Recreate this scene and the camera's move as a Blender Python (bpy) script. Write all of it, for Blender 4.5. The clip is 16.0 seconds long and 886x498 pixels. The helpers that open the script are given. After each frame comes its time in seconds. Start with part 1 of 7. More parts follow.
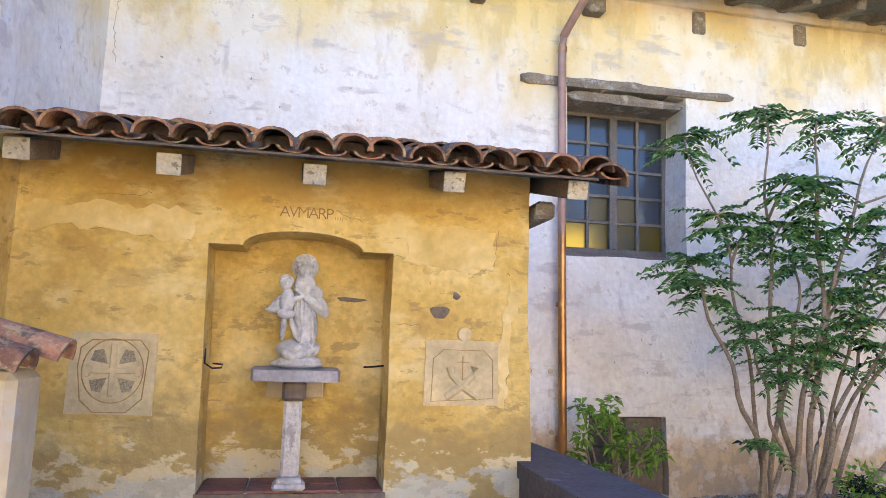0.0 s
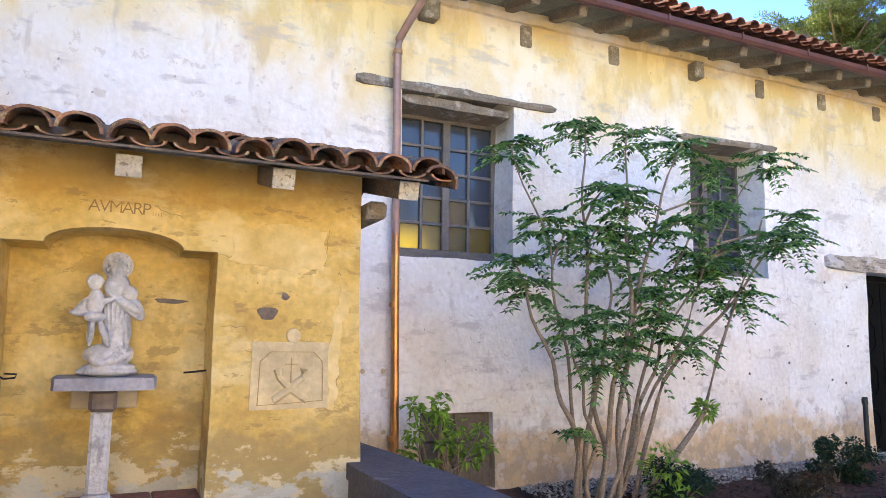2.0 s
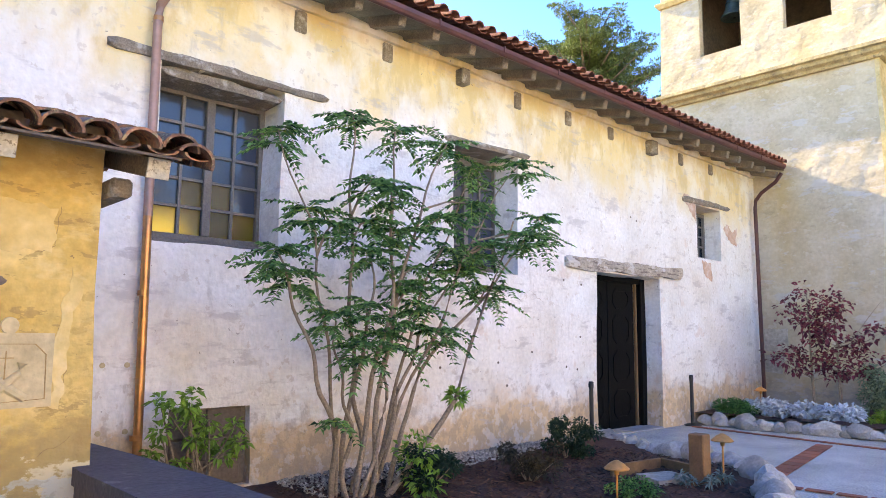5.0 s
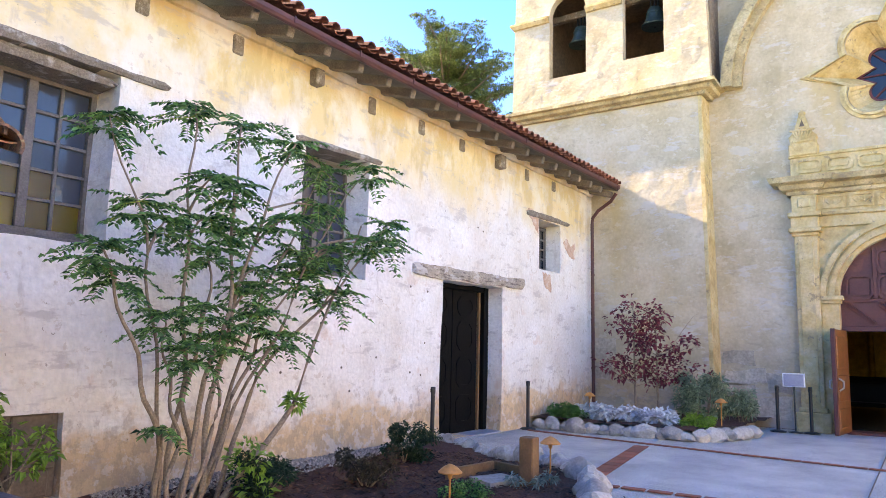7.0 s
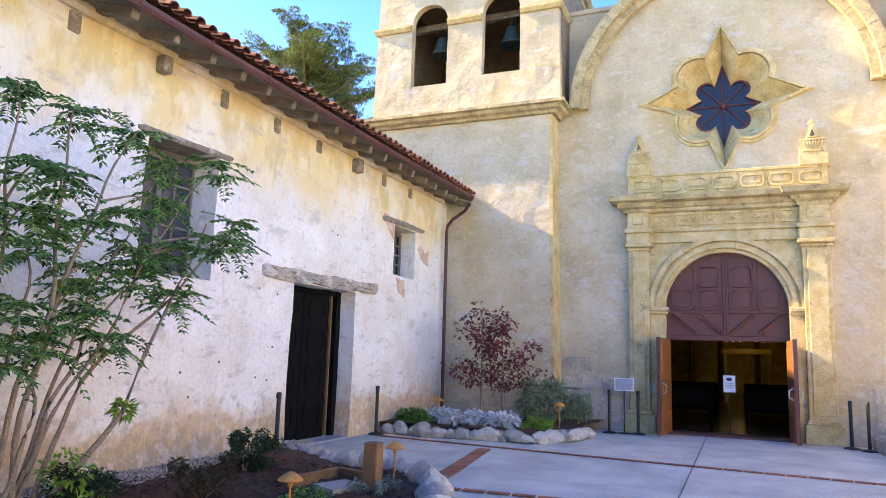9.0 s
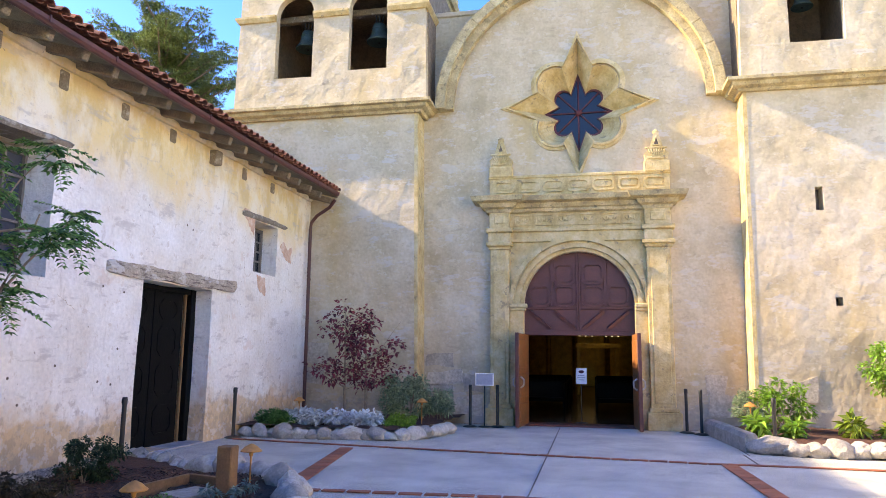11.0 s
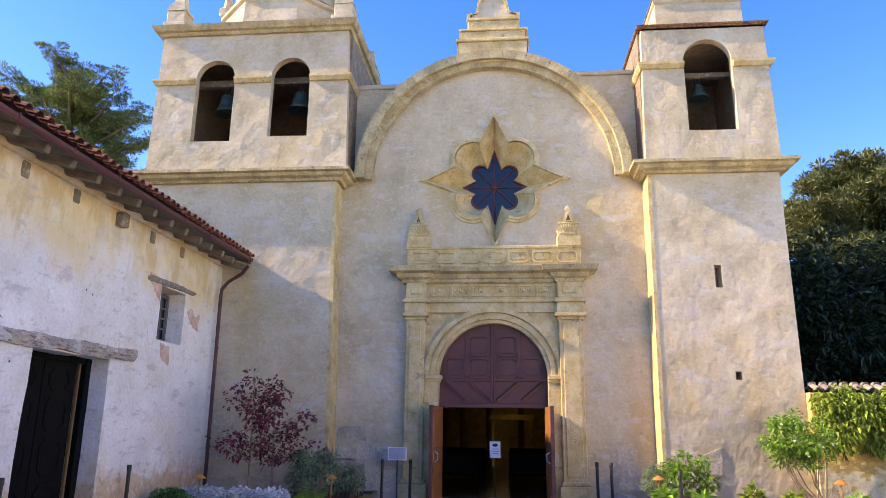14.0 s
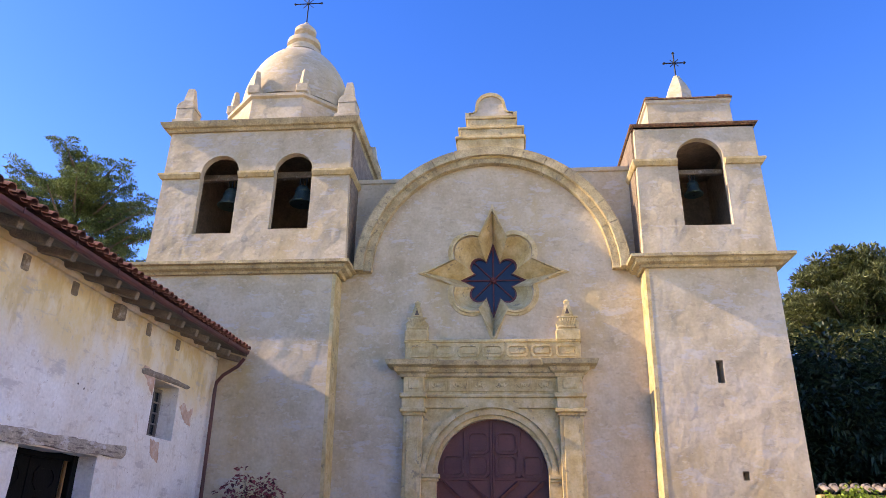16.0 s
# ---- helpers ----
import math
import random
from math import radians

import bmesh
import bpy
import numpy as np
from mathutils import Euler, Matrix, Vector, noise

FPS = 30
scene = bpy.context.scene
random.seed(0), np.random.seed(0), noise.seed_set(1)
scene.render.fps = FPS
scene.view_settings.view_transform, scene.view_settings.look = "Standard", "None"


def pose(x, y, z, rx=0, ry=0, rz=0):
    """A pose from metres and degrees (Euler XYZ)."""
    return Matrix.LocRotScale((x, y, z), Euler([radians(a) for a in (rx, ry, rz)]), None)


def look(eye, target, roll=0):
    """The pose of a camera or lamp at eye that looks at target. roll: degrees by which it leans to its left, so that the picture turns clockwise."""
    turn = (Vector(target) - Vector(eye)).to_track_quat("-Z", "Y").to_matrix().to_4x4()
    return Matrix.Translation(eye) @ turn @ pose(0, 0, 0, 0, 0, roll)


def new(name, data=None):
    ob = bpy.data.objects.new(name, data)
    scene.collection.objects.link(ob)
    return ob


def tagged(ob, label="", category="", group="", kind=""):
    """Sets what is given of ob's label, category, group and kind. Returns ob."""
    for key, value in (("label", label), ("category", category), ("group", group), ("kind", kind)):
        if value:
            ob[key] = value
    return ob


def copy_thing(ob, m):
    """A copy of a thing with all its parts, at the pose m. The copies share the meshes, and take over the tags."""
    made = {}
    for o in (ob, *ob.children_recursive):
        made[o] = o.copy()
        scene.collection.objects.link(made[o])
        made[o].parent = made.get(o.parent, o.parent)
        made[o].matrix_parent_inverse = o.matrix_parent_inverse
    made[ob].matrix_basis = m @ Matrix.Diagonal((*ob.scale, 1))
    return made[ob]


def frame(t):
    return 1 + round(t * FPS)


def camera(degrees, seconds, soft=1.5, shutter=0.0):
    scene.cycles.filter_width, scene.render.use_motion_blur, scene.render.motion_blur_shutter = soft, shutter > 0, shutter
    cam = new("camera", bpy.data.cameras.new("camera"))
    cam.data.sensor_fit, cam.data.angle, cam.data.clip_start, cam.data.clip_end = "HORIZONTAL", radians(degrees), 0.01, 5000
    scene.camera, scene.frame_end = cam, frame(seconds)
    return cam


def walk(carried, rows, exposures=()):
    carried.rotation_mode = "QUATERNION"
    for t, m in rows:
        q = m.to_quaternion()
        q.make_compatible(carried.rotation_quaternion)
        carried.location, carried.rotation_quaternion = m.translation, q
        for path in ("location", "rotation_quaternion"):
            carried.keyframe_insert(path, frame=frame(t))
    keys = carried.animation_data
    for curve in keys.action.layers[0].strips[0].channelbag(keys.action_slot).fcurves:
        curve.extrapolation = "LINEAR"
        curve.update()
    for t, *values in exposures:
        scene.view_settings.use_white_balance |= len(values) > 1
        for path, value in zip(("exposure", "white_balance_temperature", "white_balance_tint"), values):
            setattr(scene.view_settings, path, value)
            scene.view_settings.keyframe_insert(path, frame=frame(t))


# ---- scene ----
cam = camera(64.7, 16.0, soft=0.5)
PATH = [
    (0, (2.108, 1.583, 1.742), (2.504, 3.527, 1.992), 1.9),
    (0.5, (2.114, 1.584, 1.737), (2.63, 3.499, 1.993), 1.7),
    (1, (2.129, 1.593, 1.731), (2.759, 3.473, 1.995), 1.7),
    (1.5, (2.143, 1.587, 1.731), (2.872, 3.43, 1.997), 1.3),
    (2, (2.155, 1.59, 1.735), (2.988, 3.389, 1.999), 0.7),
    (2.5, (2.169, 1.595, 1.738), (3.106, 3.345, 1.989), 0.7),
    (3, (2.182, 1.605, 1.736), (3.219, 3.297, 1.983), 0.6),
    (3.5, (2.191, 1.587, 1.744), (3.314, 3.224, 1.99), 0.4),
    (4, (2.205, 1.585, 1.732), (3.411, 3.162, 1.976), 0.2),
    (6.5, (2.304, 1.523, 1.722), (3.874, 2.734, 1.99), 1.4),
    (7, (2.322, 1.499, 1.726), (3.951, 2.627, 1.997), 1.4),
    (7.5, (2.348, 1.484, 1.717), (4.032, 2.525, 1.997), 1.7),
    (8, (2.338, 1.469, 1.73), (4.076, 2.416, 2.017), 1.8),
    (8.5, (2.347, 1.445, 1.732), (4.127, 2.306, 2.027), 2.0),
    (9, (2.373, 1.435, 1.727), (4.193, 2.209, 2.023), 1.8),
    (9.5, (2.374, 1.419, 1.728), (4.226, 2.113, 2.027), 1.6),
    (12, (2.475, 1.393, 1.702), (4.436, 1.643, 2.003), 0.3),
    (12.5, (2.477, 1.392, 1.704), (4.442, 1.595, 2.016), 0.3),
    (13, (2.466, 1.388, 1.717), (4.426, 1.579, 2.064), 0.3),
    (13.5, (2.457, 1.376, 1.74), (4.406, 1.563, 2.148), 0.4),
    (14, (2.466, 1.38, 1.774), (4.396, 1.557, 2.266), 0.6),
    (14.5, (2.456, 1.375, 1.8), (4.368, 1.544, 2.363), 0.9),
    (15, (2.455, 1.362, 1.825), (4.348, 1.529, 2.451), 1.2),
    (15.5, (2.442, 1.353, 1.835), (4.313, 1.523, 2.521), 1.1),
    (16, (2.452, 1.354, 1.843), (4.304, 1.526, 2.58), 0.9),
]
EXPOSURES = [(0.0, 2.22, 10800, 3), (3.5, 2.22, 10800, 4), (7.0, 2.24, 11000, 9), (9.0, 2.05, 10500, 9), (12.0, 1.68, 9600, 10), (14.0, 1.32, 9100, 14), (16.0, 1.02, 8800, 18)]
walk(cam, [(t, look(eye, target, roll)) for t, eye, target, roll in PATH], EXPOSURES)

from mathutils.geometry import tessellate_polygon as tess

W, N, FT, FC = 8.75, 6.2, 19.75, 20.45   # adobe wall, niche wall, tower front, centre front

# ---- world, sun ----
SUN = Vector((-0.119, 1.0, 0.598)).normalized()
world = bpy.data.worlds.new("sky")
scene.world = world
world.use_nodes = True
wn = world.node_tree
sky = wn.nodes.new("ShaderNodeTexSky")
sky.sky_type = "NISHITA"
sky.sun_disc = False
sky.sun_elevation = math.asin(SUN.z)
sky.sun_rotation = math.atan2(SUN.x, SUN.y)
sky.air_density, sky.dust_density, sky.ozone_density = 1.0, 0.2, 4.2
sat = wn.nodes.new("ShaderNodeHueSaturation")
sat.inputs["Saturation"].default_value, sat.inputs["Hue"].default_value = 1.32, 0.522
wn.links.new(sky.outputs[0], sat.inputs["Color"])
wn.links.new(sat.outputs[0], wn.nodes["Background"].inputs[0])
wn.nodes["Background"].inputs[1].default_value = 0.225
sun = new("sun", bpy.data.lights.new("sun", "SUN"))
sun.data.energy, sun.data.angle, sun.data.color = 3.9, radians(0.53), (1.0, 0.91, 0.77)
sun.matrix_world = look(SUN * 60, (0, 0, 0))


# ---- materials ----
def mat(name, base, rough=0.8, metal=0.0, stops=None, scale=3.0, fine=40.0, fine_amt=0.25, bump=0.3, bump_scale=25.0, big_bump=0.0,
        streak=0.0, per_object=0.0, island=0.0, sheen=0.0):
    """Two scales of colour variation, fine and broad relief. stops: [(position, colour)] of the broad noise."""
    m = bpy.data.materials.new(name)
    m.use_nodes = True
    n, l = m.node_tree.nodes, m.node_tree.links
    b = n["Principled BSDF"]
    b.inputs["Roughness"].default_value, b.inputs["Metallic"].default_value = rough, metal
    geo = n.new("ShaderNodeNewGeometry")
    mp = n.new("ShaderNodeMapping")
    l.new(geo.outputs["Position"], mp.inputs[0])
    if streak:
        mp.inputs["Scale"].default_value = (1, 1, 1 - streak)
    a = n.new("ShaderNodeTexNoise")
    a.inputs["Scale"].default_value, a.inputs["Detail"].default_value, a.inputs["Roughness"].default_value = scale, 6, 0.62
    l.new(mp.outputs[0], a.inputs[0])
    r = n.new("ShaderNodeValToRGB")
    st = stops or [(0.3, tuple(c * 0.72 for c in base)), (0.7, tuple(min(1, c * 1.2) for c in base))]
    while len(r.color_ramp.elements) < len(st):
        r.color_ramp.elements.new(0.5)
    for e, (p, c) in zip(r.color_ramp.elements, st):
        e.position, e.color = p, (*c, 1)
    l.new(a.outputs[0], r.inputs[0])
    f = n.new("ShaderNodeTexNoise")
    f.inputs["Scale"].default_value, f.inputs["Detail"].default_value = fine, 4
    l.new(geo.outputs["Position"], f.inputs[0])
    mr = n.new("ShaderNodeMapRange")
    mr.inputs[1].default_value, mr.inputs[2].default_value = 0.25, 0.75
    mr.inputs[3].default_value, mr.inputs[4].default_value = 1 - fine_amt, 1 + fine_amt
    l.new(f.outputs[0], mr.inputs[0])
    mul = n.new("ShaderNodeMix")
    mul.data_type, mul.blend_type = "RGBA", "MULTIPLY"
    mul.inputs[0].default_value = 1
    l.new(r.outputs[0], mul.inputs[6])
    l.new(mr.outputs[0], mul.inputs[7])
    out = mul.outputs[2]
    if per_object or island:
        hsv = n.new("ShaderNodeHueSaturation")
        if per_object:
            src = n.new("ShaderNodeObjectInfo").outputs["Random"]
        else:
            src = geo.outputs["Random Per Island"]
        k = per_object or island
        mr2 = n.new("ShaderNodeMapRange")
        mr2.inputs[3].default_value, mr2.inputs[4].default_value = 1 - k, 1 + k
        l.new(src, mr2.inputs[0])
        l.new(mr2.outputs[0], hsv.inputs["Value"])
        l.new(out, hsv.inputs["Color"])
        out = hsv.outputs[0]
    l.new(out, b.inputs["Base Color"])
    bp = n.new("ShaderNodeBump")
    bp.inputs["Strength"].default_value, bp.inputs["Distance"].default_value = bump, 0.02
    f2 = n.new("ShaderNodeTexNoise")
    f2.inputs["Scale"].default_value, f2.inputs["Detail"].default_value = bump_scale, 5
    l.new(geo.outputs["Position"], f2.inputs[0])
    l.new(f2.outputs[0], bp.inputs["Height"])
    if big_bump:
        bp2 = n.new("ShaderNodeBump")
        bp2.inputs["Strength"].default_value, bp2.inputs["Distance"].default_value = 1.0, big_bump
        f3 = n.new("ShaderNodeTexNoise")
        f3.inputs["Scale"].default_value, f3.inputs["Detail"].default_value = 1.5, 3
        l.new(geo.outputs["Position"], f3.inputs[0])
        l.new(f3.outputs[0], bp2.inputs["Height"])
        l.new(bp2.outputs[0], bp.inputs["Normal"])
    l.new(bp.outputs[0], b.inputs["Normal"])
    return m


def layer(m, colour, lo, hi, scale=2.0, height=None, soft=0.5, squash=1.0, strength=1.0):
    """Lays a stain of another colour over m: where a noise lies between lo and hi, and, with height=(z0, z1), fading in from z0 to z1."""
    n, l = m.node_tree.nodes, m.node_tree.links
    b = n["Principled BSDF"]
    src = b.inputs["Base Color"].links[0].from_socket
    geo = n.new("ShaderNodeNewGeometry")
    mp = n.new("ShaderNodeMapping")
    mp.inputs["Location"].default_value = (scale * 3.1, 7.7 + lo, 1.3)
    mp.inputs["Scale"].default_value = (1, 1, squash)
    l.new(geo.outputs["Position"], mp.inputs[0])
    t = n.new("ShaderNodeTexNoise")
    t.inputs["Scale"].default_value, t.inputs["Detail"].default_value, t.inputs["Roughness"].default_value = scale, 8, 0.65
    l.new(mp.outputs[0], t.inputs[0])
    val = t.outputs[0]
    if height:
        sep = n.new("ShaderNodeSeparateXYZ")
        l.new(geo.outputs["Position"], sep.inputs[0])
        mz = n.new("ShaderNodeMapRange")
        mz.inputs[1].default_value, mz.inputs[2].default_value = height
        mz.inputs[3].default_value, mz.inputs[4].default_value = -soft, soft
        l.new(sep.outputs[2], mz.inputs[0])
        add = n.new("ShaderNodeMath")
        l.new(val, add.inputs[0])
        l.new(mz.outputs[0], add.inputs[1])
        val = add.outputs[0]
    mr = n.new("ShaderNodeMapRange")
    mr.interpolation_type = "SMOOTHSTEP"
    mr.inputs[1].default_value, mr.inputs[2].default_value = lo, hi
    mr.inputs[4].default_value = strength
    l.new(val, mr.inputs[0])
    mix = n.new("ShaderNodeMix")
    mix.data_type = "RGBA"
    l.new(mr.outputs[0], mix.inputs[0])
    l.new(src, mix.inputs[6])
    mix.inputs[7].default_value = (*colour, 1)
    l.new(mix.outputs[2], b.inputs["Base Color"])
    return m


def glass(name, colour, rough=0.03, mixdark=None):
    m = bpy.data.materials.new(name)
    m.use_nodes = True
    b = m.node_tree.nodes["Principled BSDF"]
    b.inputs["Base Color"].default_value = (*colour, 1)
    b.inputs["Roughness"].default_value = rough
    b.inputs["Transmission Weight"].default_value = 0.0 if mixdark else 1.0
    b.inputs["IOR"].default_value = 1.5
    n, l = m.node_tree.nodes, m.node_tree.links
    t = n.new("ShaderNodeTexNoise")
    t.inputs["Scale"].default_value = 6
    bp = n.new("ShaderNodeBump")
    bp.inputs["Strength"].default_value, bp.inputs["Distance"].default_value = 0.25, 0.01
    l.new(t.outputs[0], bp.inputs["Height"])
    l.new(bp.outputs[0], b.inputs["Normal"])
    return m


WHITEWASH = mat("whitewash", (0.80, 0.76, 0.70), 0.92, stops=[(0.28, (0.68, 0.60, 0.50)), (0.45, (0.80, 0.75, 0.68)), (0.66, (0.90, 0.875, 0.84))],
                scale=0.8, fine=16, fine_amt=0.11, bump=0.6, bump_scale=24, big_bump=0.05)
layer(WHITEWASH, (0.80, 0.62, 0.32), 0.38, 0.74, 0.7, (3.2, 5.5), 0.42, 0.6, 0.95)      # ochre showing under the eaves
layer(WHITEWASH, (0.62, 0.45, 0.21), 0.56, 0.66, 2.2, (3.8, 5.4), 0.16, 0.3, 0.6)      # darker ochre runs
layer(WHITEWASH, (0.88, 0.86, 0.83), 0.50, 0.68, 1.0, (3.0, 4.6), 0.06, 0.7, 0.6)     # white patches left over the ochre
layer(WHITEWASH, (0.70, 0.52, 0.34), 0.44, 0.70, 1.8, (1.5, 0.2), 0.36, 1.0, 0.8)      # splash zone
layer(WHITEWASH, (0.66, 0.46, 0.25), 0.48, 0.58, 1.1, (1.05, 0.35), 0.32, 1.0, 0.75)   # bare ochre along the foot
layer(WHITEWASH, (0.36, 0.27, 0.20), 0.55, 0.66, 6.0, (1.8, 0.3), 0.14, 0.8, 0.45)
layer(WHITEWASH, (0.82, 0.78, 0.72), 0.57, 0.64, 5.0, (1.4, 0.3), 0.06, 1.0, 0.4)      # flakes of white
layer(WHITEWASH, (0.46, 0.38, 0.31), 0.57, 0.72, 5.0, None, 0, 0.25, 0.45)              # streaks of dirt
layer(WHITEWASH, (0.70, 0.52, 0.40), 0.62, 0.68, 1.9, None, 0, 0.8, 0.4)              # pink undercoat
layer(WHITEWASH, (0.28, 0.23, 0.19), 0.67, 0.69, 9.0, None, 0, 1.0, 0.85)
layer(WHITEWASH, (0.50, 0.44, 0.40), 0.56, 0.66, 1.6, None, 0, 3.0, 0.55)                # level smudges
layer(WHITEWASH, (0.60, 0.50, 0.40), 0.60, 0.64, 6.5, None, 0, 1.0, 0.5)                # small chips
OCHRE = mat("ochre_plaster", (0.62, 0.43, 0.15), 0.93, stops=[(0.28, (0.47, 0.29, 0.085)), (0.44, (0.61, 0.41, 0.125)), (0.58, (0.69, 0.49, 0.18)), (0.74, (0.77, 0.60, 0.28))],
            scale=1.7, fine=20, fine_amt=0.16, bump=0.75, bump_scale=16, big_bump=0.07)
layer(OCHRE, (0.50, 0.27, 0.06), 0.5, 0.75, 1.6, (2.2, 2.8), 0.3, 2.0, 0.65)      # deep ochre under the eave
layer(OCHRE, (0.42, 0.26, 0.08), 0.56, 0.61, 3.4, None, 0, 1.4, 0.45)
layer(OCHRE, (0.80, 0.65, 0.34), 0.52, 0.66, 2.1, None, 0, 2.0, 0.5)             # pale skin with hard edges
layer(OCHRE, (0.33, 0.21, 0.08), 0.60, 0.62, 4.2, None, 0, 2.6, 0.55)             # level scars
layer(OCHRE, (0.20, 0.13, 0.07), 0.69, 0.71, 11, None, 0, 1.0, 0.8)
layer(OCHRE, (0.36, 0.26, 0.11), 0.46, 0.62, 2.2, (1.6, 0.75), 0.22, 1.4, 0.75)      # darker brown towards the foot
layer(OCHRE, (0.80, 0.70, 0.46), 0.60, 0.65, 3.8, (1.35, 0.85), 0.12, 1.6, 0.6)
layer(OCHRE, (0.50, 0.52, 0.46), 0.56, 0.60, 3.2, (1.05, 0.75), 0.14, 1.6, 0.6)   # bluish salts
layer(OCHRE, (0.36, 0.22, 0.08), 0.57, 0.63, 1.2, None, 0, 3.0, 0.35)
FACADE = mat("facade_plaster", (0.54, 0.445, 0.30), 0.93, stops=[(0.30, (0.43, 0.345, 0.215)), (0.5, (0.54, 0.445, 0.30)), (0.70, (0.63, 0.545, 0.41))],
             scale=1.0, fine=13, fine_amt=0.09, bump=0.42, bump_scale=8.0, big_bump=0.075)
layer(FACADE, (0.52, 0.37, 0.16), 0.52, 0.74, 0.6, None, 0, 0.5, 0.65)           # ochre wash
layer(FACADE, (0.56, 0.53, 0.49), 0.55, 0.64, 1.6, None, 0, 2.5, 0.55)           # pale repairs
layer(FACADE, (0.62, 0.55, 0.42), 0.58, 0.61, 3.2, None, 0, 1.6, 0.45)           # thin flaked skin
layer(FACADE, (0.27, 0.22, 0.16), 0.58, 0.72, 2.2, None, 0, 1.5, 0.3)
layer(FACADE, (0.30, 0.24, 0.17), 0.59, 0.63, 2.4, None, 0, 2.2, 0.28)           # level trowel scars
layer(FACADE, (0.20, 0.16, 0.12), 0.70, 0.72, 8, None, 0, 2.0, 0.7)
layer(FACADE, (0.34, 0.31, 0.27), 0.55, 0.62, 2.5, (1.3, 0.1), 0.25, 1.4, 0.5)
SAND = mat("sandstone", (0.55, 0.41, 0.19), 0.9, stops=[(0.28, (0.42, 0.29, 0.12)), (0.46, (0.55, 0.41, 0.19)), (0.68, (0.66, 0.54, 0.31))],
           scale=3.2, fine=18, fine_amt=0.12, bump=0.5, bump_scale=24, big_bump=0.03)
layer(SAND, (0.26, 0.21, 0.14), 0.58, 0.72, 3.0, None, 0, 0.5, 0.45)
layer(SAND, (0.18, 0.15, 0.11), 0.60, 0.66, 5.0, None, 0, 1.0, 0.6)
STONE_OLD = mat("weathered_coping_stone", (0.46, 0.36, 0.19), 0.92, stops=[(0.30, (0.28, 0.22, 0.13)), (0.5, (0.46, 0.36, 0.19)), (0.70, (0.60, 0.50, 0.30))],
                scale=2.2, fine=22, fine_amt=0.2, bump=0.7, bump_scale=22, big_bump=0.05)
layer(STONE_OLD, (0.13, 0.115, 0.09), 0.58, 0.64, 7.0, None, 0, 1.0, 0.55)
# belfry inside: its shade is put into this darker brown
BELFRY_IN = mat("shade_dark_belfry_inside", (0.26, 0.19, 0.13), 0.95, scale=2.5, fine=12, fine_amt=0.25, bump=0.8, big_bump=0.06)
# plaster darkened in colour to stand in for unlit interiors
SHADEPLASTER = mat("interior_shade_plaster", (0.22, 0.17, 0.13), 0.95, big_bump=0.05)
WOOD_GREY = mat("weathered_beam", (0.25, 0.20, 0.15), 0.9, scale=4, fine=60, fine_amt=0.35, bump=0.7, bump_scale=40, streak=0.0)
layer(WOOD_GREY, (0.52, 0.48, 0.43), 0.52, 0.66, 7.0, None, 0, 1.0, 0.7)
RAFTER = mat("rafter_wood", (0.21, 0.16, 0.115), 0.9, scale=4, fine=50, fine_amt=0.35, bump=0.7, bump_scale=35)
DECKW = mat("dark_boarding", (0.13, 0.10, 0.075), 0.9, scale=4, fine=40, fine_amt=0.35)
LINTELW = mat("bleached_lintel", (0.44, 0.37, 0.29), 0.9, scale=3, fine=30, fine_amt=0.3, bump=0.8, bump_scale=30)
layer(LINTELW, (0.16, 0.12, 0.10), 0.52, 0.60, 5, None, 0, 6.0, 0.85)
layer(LINTELW, (0.66, 0.62, 0.58), 0.55, 0.62, 2.2, None, 0, 2.0, 0.7)
WOOD_CREAM = mat("painted_beam_end", (0.50, 0.45, 0.35), 0.9, fine=45, fine_amt=0.2, bump=0.6)
layer(WOOD_CREAM, (0.17, 0.13, 0.09), 0.56, 0.62, 26, None, 0, 1.0, 0.8)
WOOD_FRAME = mat("window_wood", (0.17, 0.145, 0.125), 0.7, fine=50, fine_amt=0.25)
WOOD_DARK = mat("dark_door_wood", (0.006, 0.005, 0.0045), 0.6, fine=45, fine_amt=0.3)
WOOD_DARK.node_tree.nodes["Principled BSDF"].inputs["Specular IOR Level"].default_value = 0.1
WOOD_RED = mat("red_brown_door", (0.12, 0.036, 0.028), 0.55, fine=30, fine_amt=0.2, bump=0.2)
WOOD_WARM = mat("varnished_wood", (0.28, 0.105, 0.035), 0.45, fine=30, fine_amt=0.25, bump=0.2, scale=5)
WOOD_POST = mat("cedar_post", (0.215, 0.115, 0.05), 0.8, fine=40, fine_amt=0.2)
TILE = mat("roof_tile", (0.30, 0.13, 0.075), 0.9, stops=[(0.3, (0.14, 0.085, 0.06)), (0.5, (0.30, 0.14, 0.08)), (0.7, (0.42, 0.21, 0.12))],
           scale=6, fine=40, fine_amt=0.3, bump=0.6, per_object=0.35)
layer(TILE, (0.45, 0.38, 0.20), 0.52, 0.62, 20, None, 0, 1.0, 0.65)
layer(TILE, (0.05, 0.045, 0.04), 0.52, 0.62, 9, None, 0, 1.0, 0.75)
TILE_RED = mat("red_roof_tile", (0.20, 0.07, 0.045), 0.9, scale=6, fine=40, fine_amt=0.3, bump=0.6, per_object=0.35)
TILE_STUFF = mat("red_roof_tile_rest", (0.20, 0.085, 0.055), 0.9, scale=6, fine=40, fine_amt=0.3, bump=0.6, island=0.35)
GUTTER = mat("oxblood_gutter", (0.095, 0.026, 0.023), 0.5, fine=20, fine_amt=0.15, bump=0.1)
